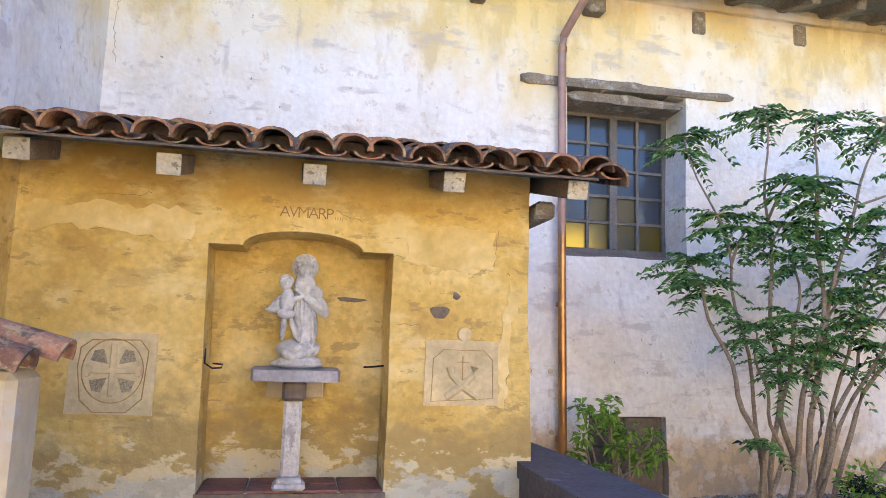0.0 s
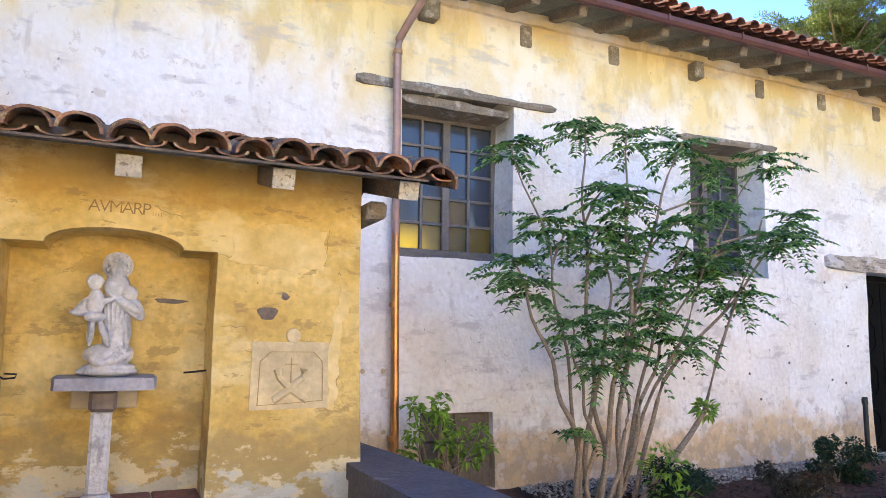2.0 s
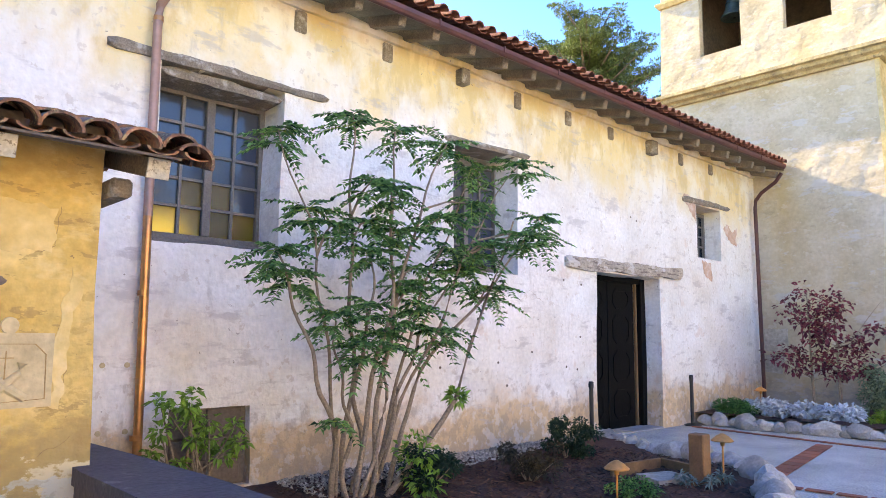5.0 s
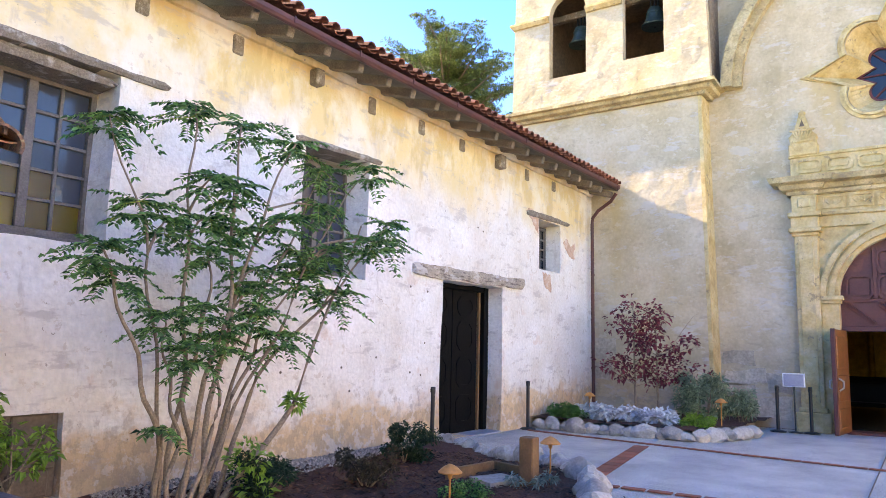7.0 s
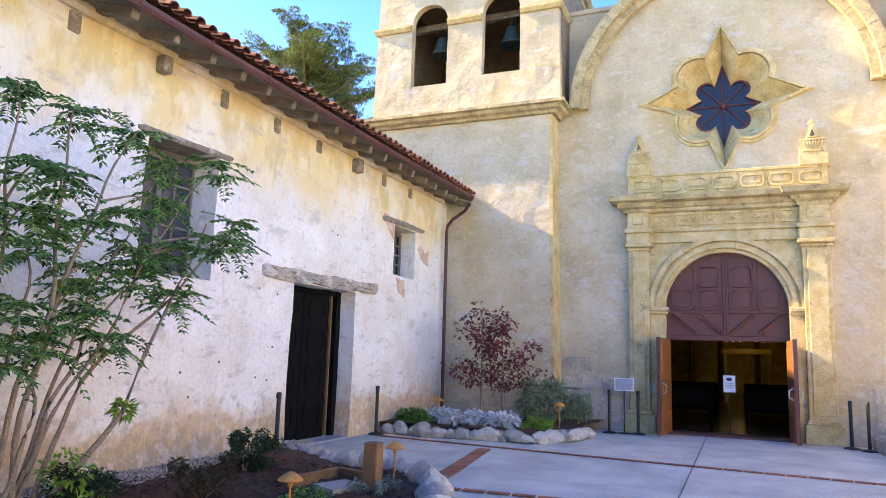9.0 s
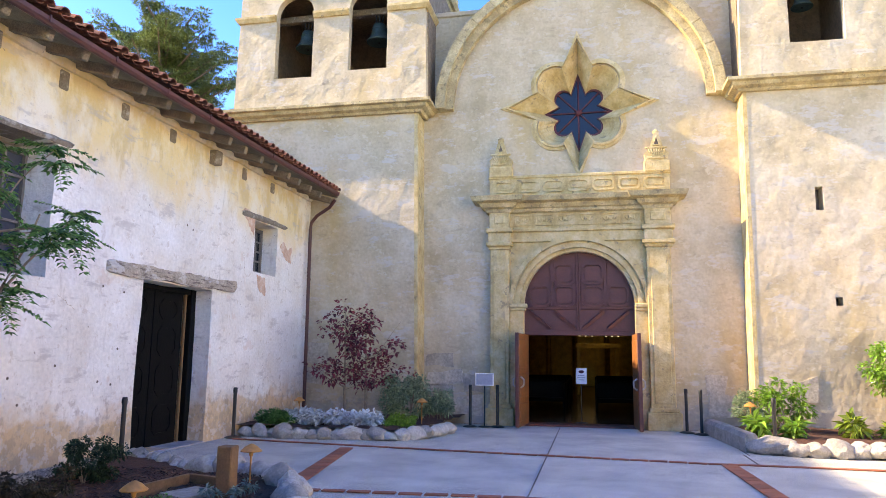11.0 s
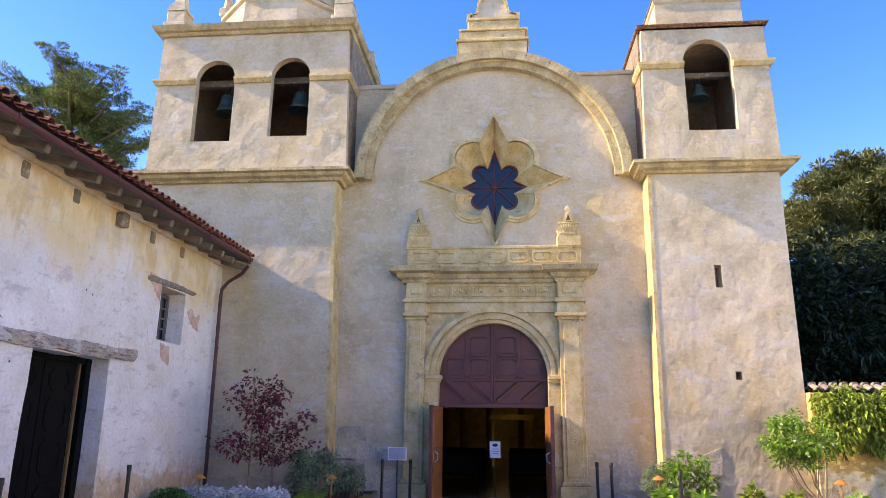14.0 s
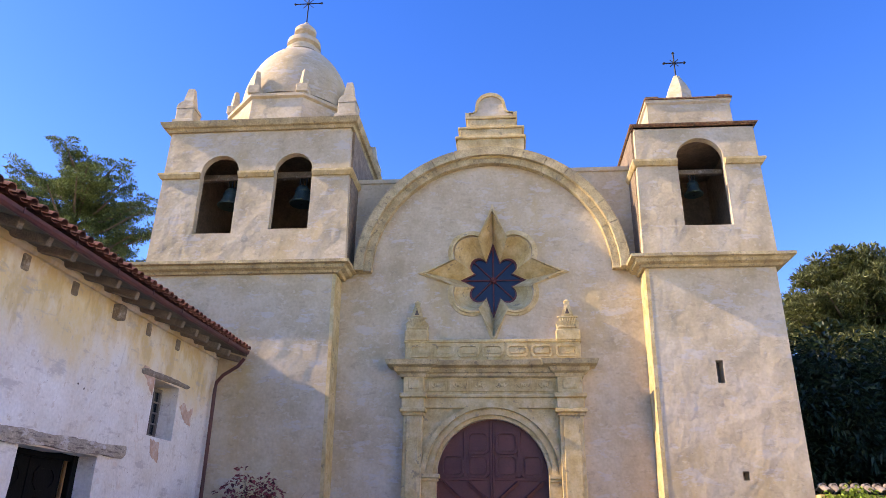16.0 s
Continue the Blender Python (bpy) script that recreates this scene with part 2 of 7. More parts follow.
COPPER = mat("copper_pipe", (0.55, 0.26, 0.12), 0.38, 0.8, scale=2.2, fine=14, fine_amt=0.15, bump=0.08,
             stops=[(0.3, (0.34, 0.16, 0.09)), (0.55, (0.62, 0.30, 0.12)), (0.75, (0.45, 0.28, 0.24))])
COPPER_DULL = mat("dull_copper", (0.42, 0.25, 0.20), 0.55, 0.3, scale=2.2, fine=14, fine_amt=0.12, bump=0.08)
PAVE = mat("exposed_aggregate", (0.51, 0.49, 0.43), 0.9, scale=1.2, fine=48, fine_amt=0.45, bump=0.5, bump_scale=70)
layer(PAVE, (0.38, 0.36, 0.34), 0.55, 0.75, 1.5, None, 0, 1.0, 0.5)
PAVEBRICK = mat("red_paver", (0.34, 0.105, 0.055), 0.85, fine=40, fine_amt=0.2, bump=0.4, per_object=0.22)
SOIL = mat("bark_mulch", (0.075, 0.026, 0.017), 0.95, scale=8, fine=60, fine_amt=0.6, bump=1.0, bump_scale=45, big_bump=0.06)
GRAVELM = mat("gravel", (0.33, 0.29, 0.25), 0.9, fine=60, fine_amt=0.3, island=0.45)
EARTH = mat("dry_earth", (0.34, 0.27, 0.19), 0.95, scale=0.4, fine=20, fine_amt=0.3, bump=0.8)
ROCK = mat("pale_boulder", (0.40, 0.37, 0.32), 0.9, scale=5, fine=30, fine_amt=0.22, bump=0.8, bump_scale=22, per_object=0.25)
COPING = mat("slate_coping", (0.095, 0.085, 0.085), 0.75, scale=3, fine=30, fine_amt=0.25, bump=0.5)
layer(COPING, (0.30, 0.27, 0.27), 0.60, 0.70, 6.0, None, 0, 1.0, 0.5)
TERRA = mat("terracotta_floor", (0.24, 0.105, 0.08), 0.8, fine=30, per_object=0.2)
MARBLE = mat("white_stone", (0.56, 0.545, 0.52), 0.7, scale=6, fine=30, fine_amt=0.18, bump=0.5, bump_scale=60)
layer(MARBLE, (0.24, 0.215, 0.19), 0.53, 0.68, 11, None, 0, 0.6, 0.75)
layer(MARBLE, (0.40, 0.36, 0.25), 0.55, 0.65, 4, None, 0, 0.7, 0.5)
STONE_GREY = mat("grey_shelf_stone", (0.34, 0.33, 0.34), 0.8, fine=40, fine_amt=0.2, bump=0.5)
STONE_BROWN = mat("brown_block", (0.17, 0.13, 0.10), 0.85, fine=30)
PALE = mat("pale_relief_plaster", (0.60, 0.48, 0.28), 0.9, scale=4, fine=25, fine_amt=0.12, bump=0.4)
# brown that paints the shade of grooves, scratches and cracks
LINE = mat("groove_shade_line", (0.36, 0.235, 0.10), 0.95)
HATCH = mat("hatched_relief", (0.33, 0.27, 0.18), 0.95, fine=120, fine_amt=0.5)
IRON = mat("black_iron", (0.02, 0.018, 0.017), 0.6, 0.4)
BLACK = mat("black_post", (0.014, 0.014, 0.016), 0.45)
STEEL = mat("pale_metal", (0.55, 0.53, 0.48), 0.35, 0.6, fine=30)
BRONZE = mat("green_bronze", (0.045, 0.085, 0.085), 0.55, 0.5, scale=6, fine=30)
SIGNGREY = mat("sign_face", (0.30, 0.33, 0.40), 0.5, fine_amt=0.05)
PAPER = mat("white_paper", (0.80, 0.80, 0.80), 0.6, fine_amt=0.03)
LEADRED = mat("red_tracery", (0.11, 0.018, 0.02), 0.6)
GLASS_SKY = glass("window_glass", (0.05, 0.06, 0.08), 0.06, True)
GLASS_STAR = glass("dark_leaded_glass", (0.012, 0.016, 0.024), 0.08, True)
GLASS_AMBER = glass("amber_glass", (0.66, 0.62, 0.16), 0.35)
GOLD = mat("gilded_wood", (0.55, 0.36, 0.08), 0.35, 0.7)
FLOORWOOD = mat("polished_floor", (0.16, 0.075, 0.035), 0.18, fine=12)
BARK = mat("shrub_bark", (0.30, 0.225, 0.155), 0.9, scale=9, fine=50, fine_amt=0.35, bump=0.7)
BARK_DARK = mat("conifer_bark", (0.20, 0.15, 0.11), 0.95, scale=3, fine=20, fine_amt=0.35)


def leafmat(name, base, k=0.45, trans=0.25):
    m = mat(name, base, 0.5, island=k, fine_amt=0.15, bump=0.1)
    b = m.node_tree.nodes["Principled BSDF"]
    b.inputs["Specular IOR Level"].default_value = 0.35
    if trans:
        n, l = m.node_tree.nodes, m.node_tree.links
        tr = n.new("ShaderNodeBsdfTranslucent")
        l.new(b.inputs["Base Color"].links[0].from_socket, tr.inputs[0])
        mx = n.new("ShaderNodeMixShader")
        mx.inputs[0].default_value = trans
        l.new(b.outputs[0], mx.inputs[1])
        l.new(tr.outputs[0], mx.inputs[2])
        l.new(mx.outputs[0], n["Material Output"].inputs[0])
    return m


LEAF = leafmat("shrub_leaf", (0.12, 0.27, 0.075), 0.75, 0.4)
LEAF_BRIGHT = leafmat("bright_leaf", (0.21, 0.38, 0.06), 0.4, 0.35)
LEAF_DARK = leafmat("dark_leaf", (0.035, 0.062, 0.026))
LEAF_RED = leafmat("maroon_leaf", (0.22, 0.045, 0.055), 0.6, 0.3)
LEAF_SILVER = leafmat("silver_leaf", (0.66, 0.70, 0.70), 0.2)
LEAF_BLUE = leafmat("blue_grey_leaf", (0.20, 0.29, 0.27))
LEAF_GREY = leafmat("grey_green_leaf", (0.25, 0.33, 0.20))
LEAF_LIME = leafmat("lime_leaf", (0.24, 0.33, 0.05), 0.65)
NEEDLE = leafmat("conifer_needle", (0.15, 0.205, 0.07), 0.5, 0.15)
NEEDLE_OLIVE = leafmat("olive_needle", (0.17, 0.19, 0.075), 0.6, 0.15)
NEEDLE_DARK = leafmat("dark_needle", (0.022, 0.045, 0.022), 0.5, 0.1)


# ---- mesh kit ----
class Kit:
    """Gathers vertices and faces of one mesh."""

    def __init__(self):
        self.v, self.f = [], []

    def add(self, verts, faces, m=None):
        o = len(self.v)
        self.v += [tuple(m @ Vector(p)) for p in verts] if m else [tuple(p) for p in verts]
        self.f += [tuple(i + o for i in f) for f in faces]
        return self

    def box(self, lo, hi, c=0.0, m=None):
        """A box, with edges chamfered by c."""
        x, y, z = zip(lo, hi)
        if c <= 0:
            vs = [(x[i], y[j], z[k]) for i in (0, 1) for j in (0, 1) for k in (0, 1)]
            fs = [(0, 1, 3, 2), (4, 6, 7, 5), (0, 4, 5, 1), (2, 3, 7, 6), (0, 2, 6, 4), (1, 5, 7, 3)]
            return self.add(vs, fs, m)
        c = min(c, *(abs(h - l) * 0.45 for l, h in zip(lo, hi)))
        bm = bmesh.new()
        for i in (0, 1):
            for j in (0, 1):
                for k in (0, 1):
                    p = [x[i], y[j], z[k]]
                    s = [c if q == 0 else -c for q in (i, j, k)]
                    for a in range(3):
                        q = [p[b] + (s[b] if b != a else 0) for b in range(3)]
                        bm.verts.new(q)
        bmesh.ops.convex_hull(bm, input=bm.verts)
        bmesh.ops.dissolve_limit(bm, angle_limit=0.01, verts=bm.verts, edges=bm.edges)
        bm.verts.index_update()
        self.add([v.co[:] for v in bm.verts], [[v.index for v in f.verts] for f in bm.faces], m)
        bm.free()
        return self

    def prism(self, outer, holes, place, w0, w1):
        """A flat shape with holes, from w0 to w1 in depth; place(u, v, w) gives the point."""
        loops = [outer, *holes]
        pts = [p for lp in loops for p in lp]
        tris = tess([[Vector((u, v, 0)) for u, v in lp] for lp in loops])
        k = len(pts)
        vs = [place(u, v, w0) for u, v in pts] + [place(u, v, w1) for u, v in pts]
        fs = [tuple(t) for t in tris] + [tuple(i + k for i in reversed(t)) for t in tris]
        o = 0
        for lp in loops:
            q = len(lp)
            fs += [(o + i, o + (i + 1) % q, o + (i + 1) % q + k, o + i + k) for i in range(q)]
            o += q
        return self.add(vs, fs)

    def lathe(self, profile, n=24, m=None, a0=0.0, a1=2 * math.pi):
        """profile: (radius, z) from the bottom up, turned round z."""
        full = abs(a1 - a0 - 2 * math.pi) < 1e-6
        k = n if full else n + 1
        vs = [(r * math.cos(a0 + (a1 - a0) * i / n), r * math.sin(a0 + (a1 - a0) * i / n), z) for r, z in profile for i in range(k)]
        fs = []
        for j in range(len(profile) - 1):
            for i in range(n):
                b = (i + 1) % k
                fs.append((j * k + i, j * k + b, (j + 1) * k + b, (j + 1) * k + i))
        if full:
            fs += [tuple(reversed(range(k))), tuple(range((len(profile) - 1) * k, len(profile) * k))]
        return self.add(vs, fs, m)

    def tube(self, pts, radii, n=7):
        pts = [Vector(p) for p in pts]
        if not hasattr(radii, "__len__"):
            radii = [radii] * len(pts)
        radii = [float(q) for q in radii]
        vs, fs = [], []
        for i, p in enumerate(pts):
            d = (pts[min(i + 1, len(pts) - 1)] - pts[max(i - 1, 0)]).normalized()
            u = d.cross(Vector((0.31, 0.17, 0.94)) if abs(d.z) < 0.9 else Vector((1, 0, 0))).normalized()
            w = d.cross(u)
            vs += [p + radii[i] * (math.cos(2 * math.pi * k / n) * u + math.sin(2 * math.pi * k / n) * w) for k in range(n)]
        for i in range(len(pts) - 1):
            fs += [(i * n + k, i * n + (k + 1) % n, (i + 1) * n + (k + 1) % n, (i + 1) * n + k) for k in range(n)]
        fs += [tuple(reversed(range(n))), tuple(range(len(vs) - n, len(vs)))]
        return self.add(vs, fs)

    def mesh(self, name, material, smooth=False, fix=True):
        me = bpy.data.meshes.new(name)
        me.from_pydata(self.v, [], self.f)
        if fix:
            bm = bmesh.new()
            bm.from_mesh(me)
            bmesh.ops.recalc_face_normals(bm, faces=bm.faces)
            bm.to_mesh(me)
            bm.free()
        if smooth:
            me.polygons.foreach_set("use_smooth", [True] * len(me.polygons))
            if smooth != "all":
                me.set_sharp_from_angle(angle=radians(38))
        me.materials.append(material)
        return me


def part(name, kit, material, parent=None, label="", smooth=False, fix=True):
    ob = new(name, kit.mesh(name, material, smooth, fix))
    if parent:
        ob.parent = parent
        ob.matrix_parent_inverse = parent.matrix_basis.inverted()
    return tagged(ob, label)


def thing(name, label, category, at=(0, 0, 0), group="", kind=""):
    ob = new(name)
    ob.empty_display_size = 0.1
    ob.matrix_basis = Matrix.Translation(at)
    return tagged(ob, label, category, group, kind)


def solid(name, kit, material, label, category, kind="", smooth=False, group=""):
    return tagged(part(name, kit, material, None, "", smooth), label, category, group, kind)


def K():
    return Kit()


def on_x(u, v, w):     # a shape in y, z; depth along x
    return (w, u, v)


def on_y(u, v, w):     # a shape in x, z; depth along y
    return (u, w, v)


def rect(u0, v0, u1, v1):
    return [(u0, v0), (u1, v0), (u1, v1), (u0, v1)]


def rough(poly, step=0.18, amount=0.012, seed=0.0):
    """A worn outline: edges cut into short runs and pushed about."""
    out = []
    for i, (a, b) in enumerate(zip(poly, poly[1:] + poly[:1])):
        d = math.hypot(b[0] - a[0], b[1] - a[1])
        k = max(1, int(d / step))
        for j in range(k):
            u, v = a[0] + (b[0] - a[0]) * j / k, a[1] + (b[1] - a[1]) * j / k
            q = noise.noise_vector(Vector((u * 1.7, v * 1.7, seed)))
            out.append((u + q.x * amount, v + q.y * amount))
    return out


def arch(yc, half, z0, spring, n=20, rise=None):
    """An opening with straight sides and a round (or flatter) head."""
    rise = rise or half
    return [(yc - half, z0), (yc + half, z0)] + [(yc + half * math.cos(a), spring + rise * math.sin(a)) for a in [math.pi * i / n for i in range(n + 1)]]


def profile_run(kit, prof, path):
    """A moulding: the profile (out, up) swept along a plan path of (x, y, nx, ny), mitred by the given outward directions."""
    k = len(prof)
    vs = [(x + nx * o, y + ny * o, z) for x, y, nx, ny in path for o, z in prof]
    fs = []
    for i in range(len(path) - 1):
        fs += [(i * k + j, i * k + (j + 1) % k, (i + 1) * k + (j + 1) % k, (i + 1) * k + j) for j in range(k)]
    fs += [tuple(range(k)), tuple(reversed(range(len(vs) - k, len(vs))))]
    return kit.add(vs, fs)


# ---- ground ----
def ground_sheet():
    k = K()
    k.add([(-400, -400, -0.03), (400, -400, -0.03), (400, 400, -0.03), (-400, 400, -0.03)], [(0, 1, 2, 3)])
    solid("ground", k, EARTH, "bare dry earth round the courtyard", "ground", "structure")
    k = K()
    xs, ys = np.linspace(-2, 20.4, 57), np.linspace(-12, 9.2, 54)
    vs = [(x, y, 0.012 * noise.noise(Vector((x * 0.4, y * 0.4, 3)))) for x in xs for y in ys]
    fs = [(i * 54 + j, i * 54 + j + 1, (i + 1) * 54 + j + 1, (i + 1) * 54 + j) for i in range(56) for j in range(53)]
    k.add(vs, fs)
    solid("pavement", k, PAVE, "grey exposed-aggregate courtyard paving with fine joints", "paving", "structure", smooth="all")


ground_sheet()


# ---- adobe wing: white wall ----
WIN1 = (4.93, 2.68, 6.40, 4.60)
WIN2 = (9.24, 2.70, 10.66, 4.60)
SWIN = (16.66, 3.50, 17.80, 4.66)
VENT = (5.22, 0.12, 6.14, 0.96)
k = K()
holes = [rough(rect(*q), 0.22, 0.03, i) for i, q in enumerate((WIN1, WIN2, SWIN, VENT))]
door_hole = rough([(12.80, 0.02), (15.0, 0.02), (15.03, 1.2), (15.02, 2.92), (12.83, 2.92), (12.78, 1.2)], 0.25, 0.03, 9)
k.prism(rect(-0.3, -0.02, FT + 0.3, 5.74), [*holes, door_hole], on_y, W, W + 0.95)
wall_adobe = solid("wall_north", k, WHITEWASH, "thick whitewashed adobe wall with ochre stains and worn plaster", "wall", "structure")

# the wing's other walls, so that it is closed
k = K()
k.box((-0.3, 15.2, 0), (FT + 0.3, 15.6, 5.7)).box((-0.7, W, 0), (-0.3, 15.6, 5.7))
solid("wall_back", k, WHITEWASH, "plain back wall of the adobe wing", "wall", "structure")
k = K().box((-0.3, W + 0.95, 5.3), (FT, 15.2, 5.45))
solid("ceiling", k, SHADEPLASTER, "dark ceiling inside the adobe wing", "ceiling", "structure")

# side wing that closes the corner
k = K().box((-0.5, 2.6, 0), (0.10, W + 0.4, 5.75), 0.03)
solid("wall_west", k, WHITEWASH, "whitewashed side wall meeting the adobe wing in a corner", "wall", "structure")
k = K().box((0.10, 4.35, 0), (0.40, 7.4, 2.74), 0.02)
solid("wall_west_lower", k, OCHRE, "ochre plastered lower side wall beside the shrine", "wall", "structure")

# ---- shrine wall with its niche ----
NZ = 0.75
sp = [(1.56, NZ), (2.71, NZ), (2.71, 2.285), (2.51, 2.285)]
sp += [(2.125 + 0.385 * math.cos(a), 2.285 + 0.115 * math.sin(a)) for a in [math.pi * i / 14 for i in range(1, 14)]]
sp += [(1.74, 2.285), (1.53, 2.285)]
k = K()
k.prism(rough([(0.2, 0), (3.72, 0), (3.70, 1.0), (3.66, 2.0), (3.66, 2.93), (0.2, 2.93)], 0.25, 0.012, 4), [rough(sp, 0.2, 0.012, 2)], on_y, N, N + 0.42)
k.box((0.2, N + 0.42, 0), (3.66, N + 1.25, 2.78))
solid("wall_shrine", k, OCHRE, "ochre plastered shrine wall with an arched niche", "wall", "structure")

# ---- church front ----
GY, GZ, GR = 1.72, 8.30, 3.70        # gable arch
STAR = (1.65, 8.28)


def star(s, grow=0.0, n=9):
    """Outline of the star window: four points and four round lobes."""
    out = []
    for q in range(4):
        a = math.pi / 2 * q
        c, d = math.cos(a), math.sin(a)
        loc = [(1.78 + grow * 1.6, 0.0)]
        t0, t1 = math.atan2(0.42 - 0.62, 1.09 - 0.62), math.atan2(1.09 - 0.62, 0.42 - 0.62)
        loc += [(0.585 + (0.475 + grow) * math.cos(t0 + (t1 - t0) * i / n), 0.585 + (0.475 + grow) * math.sin(t0 + (t1 - t0) * i / n)) for i in range(n + 1)]
        out += [(STAR[0] + s * (x * c - y * d), STAR[1] + s * (x * d + y * c)) for x, y in loc]
    return out


def star_glass(s, n=9):
    """Outline of the glass: short points and rounder lobes, as many corners as star()."""
    out = []
    for q in range(4):
        a = math.pi / 2 * q
        c, d = math.cos(a), math.sin(a)
        t0, t1 = radians(-62), radians(152)
        loc = [(1.12 if q % 2 else 0.92, 0.0)] + [(0.41 + 0.24 * math.cos(t0 + (t1 - t0) * i / n), 0.42 + 0.25 * math.sin(t0 + (t1 - t0) * i / n)) for i in range(n + 1)]
        out += [(STAR[0] + s * (x * c - y * d), STAR[1] + s * (x * d + y * c)) for x, y in loc]
    return out


portal_gap = arch(1.725, 1.37, 0.0, 3.0, 24)
portal_gap[0], portal_gap[1] = (portal_gap[0][0], 0.02), (portal_gap[1][0], 0.02)
outer = [(-2.6, 0), (6.1, 0), (6.1, GZ)] + [(GY + (GR - 0.2) * math.cos(a), GZ + (GR - 0.2) * math.sin(a)) for a in [math.pi * i / 40 for i in range(41)]] + [(-2.6, GZ)]
k = K().prism(outer, [star(1.0), portal_gap], on_x, FC, FC + 0.42)
solid("wall_church_centre", k, FACADE, "weathered buff plaster church front with a rounded gable", "wall", "structure")
inner = [star(0.78), portal_gap]
k = K().prism([(-2.6, 0), (6.1, 0), (6.1, 11.3), (-2.6, 11.3)], inner, on_x, FC + 0.42, FC + 1.2)
solid("wall_church_inner", k, FACADE, "plaster inner wall behind the gable with level shoulders", "wall", "structure")
k = K().box((FC + 0.36, 3.6, 11.28), (FC + 1.3, 5.9, 11.42), 0.02).box((FC + 0.36, -2.5, 11.50), (FC + 1.3, 0, 11.64), 0.02).box((FC + 0.42, -2.5, 11.3), (FC + 1.2, 0, 11.5))
solid("trim_shoulders", k, FACADE, "thin plaster capping on the gable shoulders", "coping", "structure")

# star window: splayed stone reveal, moulding, tracery and glass
win_star = thing("window_star", "star-shaped church window with a deep splayed stone reveal and dark glass", "window", (FC, *STAR), kind="structure")
a, b = star(1.0), star_glass(1.0)
k = K()
k.add([(FC - 0.01, y, z) for y, z in a] + [(FC + 0.62, y, z) for y, z in b], [(i, (i + 1) % len(a), (i + 1) % len(a) + len(a), i + len(a)) for i in range(len(a))])
part("reveal", k, SAND, win_star, "honey-coloured splayed stone")
part("moulding", K().prism(star(1.0, 0.09), [star(1.0, 0.03)], on_x, FC - 0.10, FC + 0.02), SAND, win_star)
part("moulding", K().prism(star(1.0, 0.17), [star(1.0, 0.03)], on_x, FC - 0.045, FC + 0.02), SAND, win_star)
part("pane", K().prism(star_glass(1.03), [], on_x, FC + 0.67, FC + 0.69), GLASS_STAR, win_star)
part("rim", K().prism(star_glass(1.0), [star_glass(0.93)], on_x, FC + 0.62, FC + 0.67), LEADRED, win_star)
for i in range(8):
    t = math.pi / 4 * i + 0.0
    r = (0.82, 0.76, 1.0, 0.76)[i % 4]
    p0, p1 = Vector((FC + 0.65, *STAR)), Vector((FC + 0.65, STAR[0] + r * math.cos(t), STAR[1] + r * math.sin(t)))
    part("glazing_bar", K().tube([p0, p1], 0.022, 6), LEADRED, win_star)
part("boss", K().lathe([(0.09, 0), (0.07, 0.05), (0.02, 0.07)], 12, Matrix.Translation((FC + 0.64, *STAR)) @ pose(0, 0, 0, 0, -90, 0)), LEADRED, win_star)

# gable ring of cut stones
ring = thing("gable_arch", "moulded stone arch band over the church gable", "arch", (FC, GY, GZ), kind="structure")
nst = 17
for i in range(nst):
    a0, a1 = math.pi * i / nst + 0.0015, math.pi * (i + 1) / nst - 0.0015
    aa = [a0 + (a1 - a0) * j / 4 for j in range(5)]
    kk = K()
    j0 = 0.012 * random.random()
    for r0, r1, x0 in ((3.46, 3.72, FC - 0.34 - j0), (3.26, 3.46, FC - 0.2 - j0)):
        kk.prism([(GY + r1 * math.cos(t), GZ + r1 * math.sin(t)) for t in aa] + [(GY + r0 * math.cos(t), GZ + r0 * math.sin(t)) for t in reversed(aa)], [], on_x, x0, FC + 0.42)
    part("stone", kk, STONE_OLD, ring)

# crowning ornament
orn = thing("gable_ornament", "stepped stone crest with a rounded top", "ornament", (FC, GY, 12.0), kind="structure")
k = K().box((FC - 0.25, 0.70, 11.7), (FC + 0.4, 2.63, 12.33), 0.02).box((FC - 0.30, 0.64, 12.33), (FC + 0.45, 2.69, 12.42), 0.02)
k.box((FC - 0.22, 0.74, 12.42), (FC + 0.4, 2.57, 12.68), 0.02).box((FC - 0.26, 0.68, 12.68), (FC + 0.4, 2.62, 12.75), 0.02)
part("base", k, SAND, orn)
k = K().box((FC - 0.2, 0.92, 12.75), (FC + 0.3, 2.36, 13.02), 0.02).box((FC - 0.24, 0.88, 13.02), (FC + 0.32, 2.40, 13.09), 0.02)
part("upper_step", k, SAND, orn)
lob = [(0.93, 13.09), (2.36, 13.09), (2.36, 13.25), (2.2, 13.22), (2.1, 13.3)] + [(1.66 + 0.42 * math.cos(t), 13.45 + 0.42 * math.sin(t)) for t in [math.pi * i / 14 for i in range(15)]] + [(1.2, 13.3), (1.1, 13.22), (0.93, 13.25)]
part("crest", K().prism(lob, [], on_x, FC - 0.18, FC + 0.2), FACADE, orn)
lob2 = [(1.66 + (x - 1.66) * 1.06, 13.3 + (z - 13.3) * 1.09) for x, z in lob]
part("crest_rim", K().prism(lob2, [[(1.66 + (x - 1.66) * 0.9, 13.3 + (z - 13.3) * 0.88) for x, z in lob]], on_x, FC - 0.23, FC - 0.1), SAND, orn)


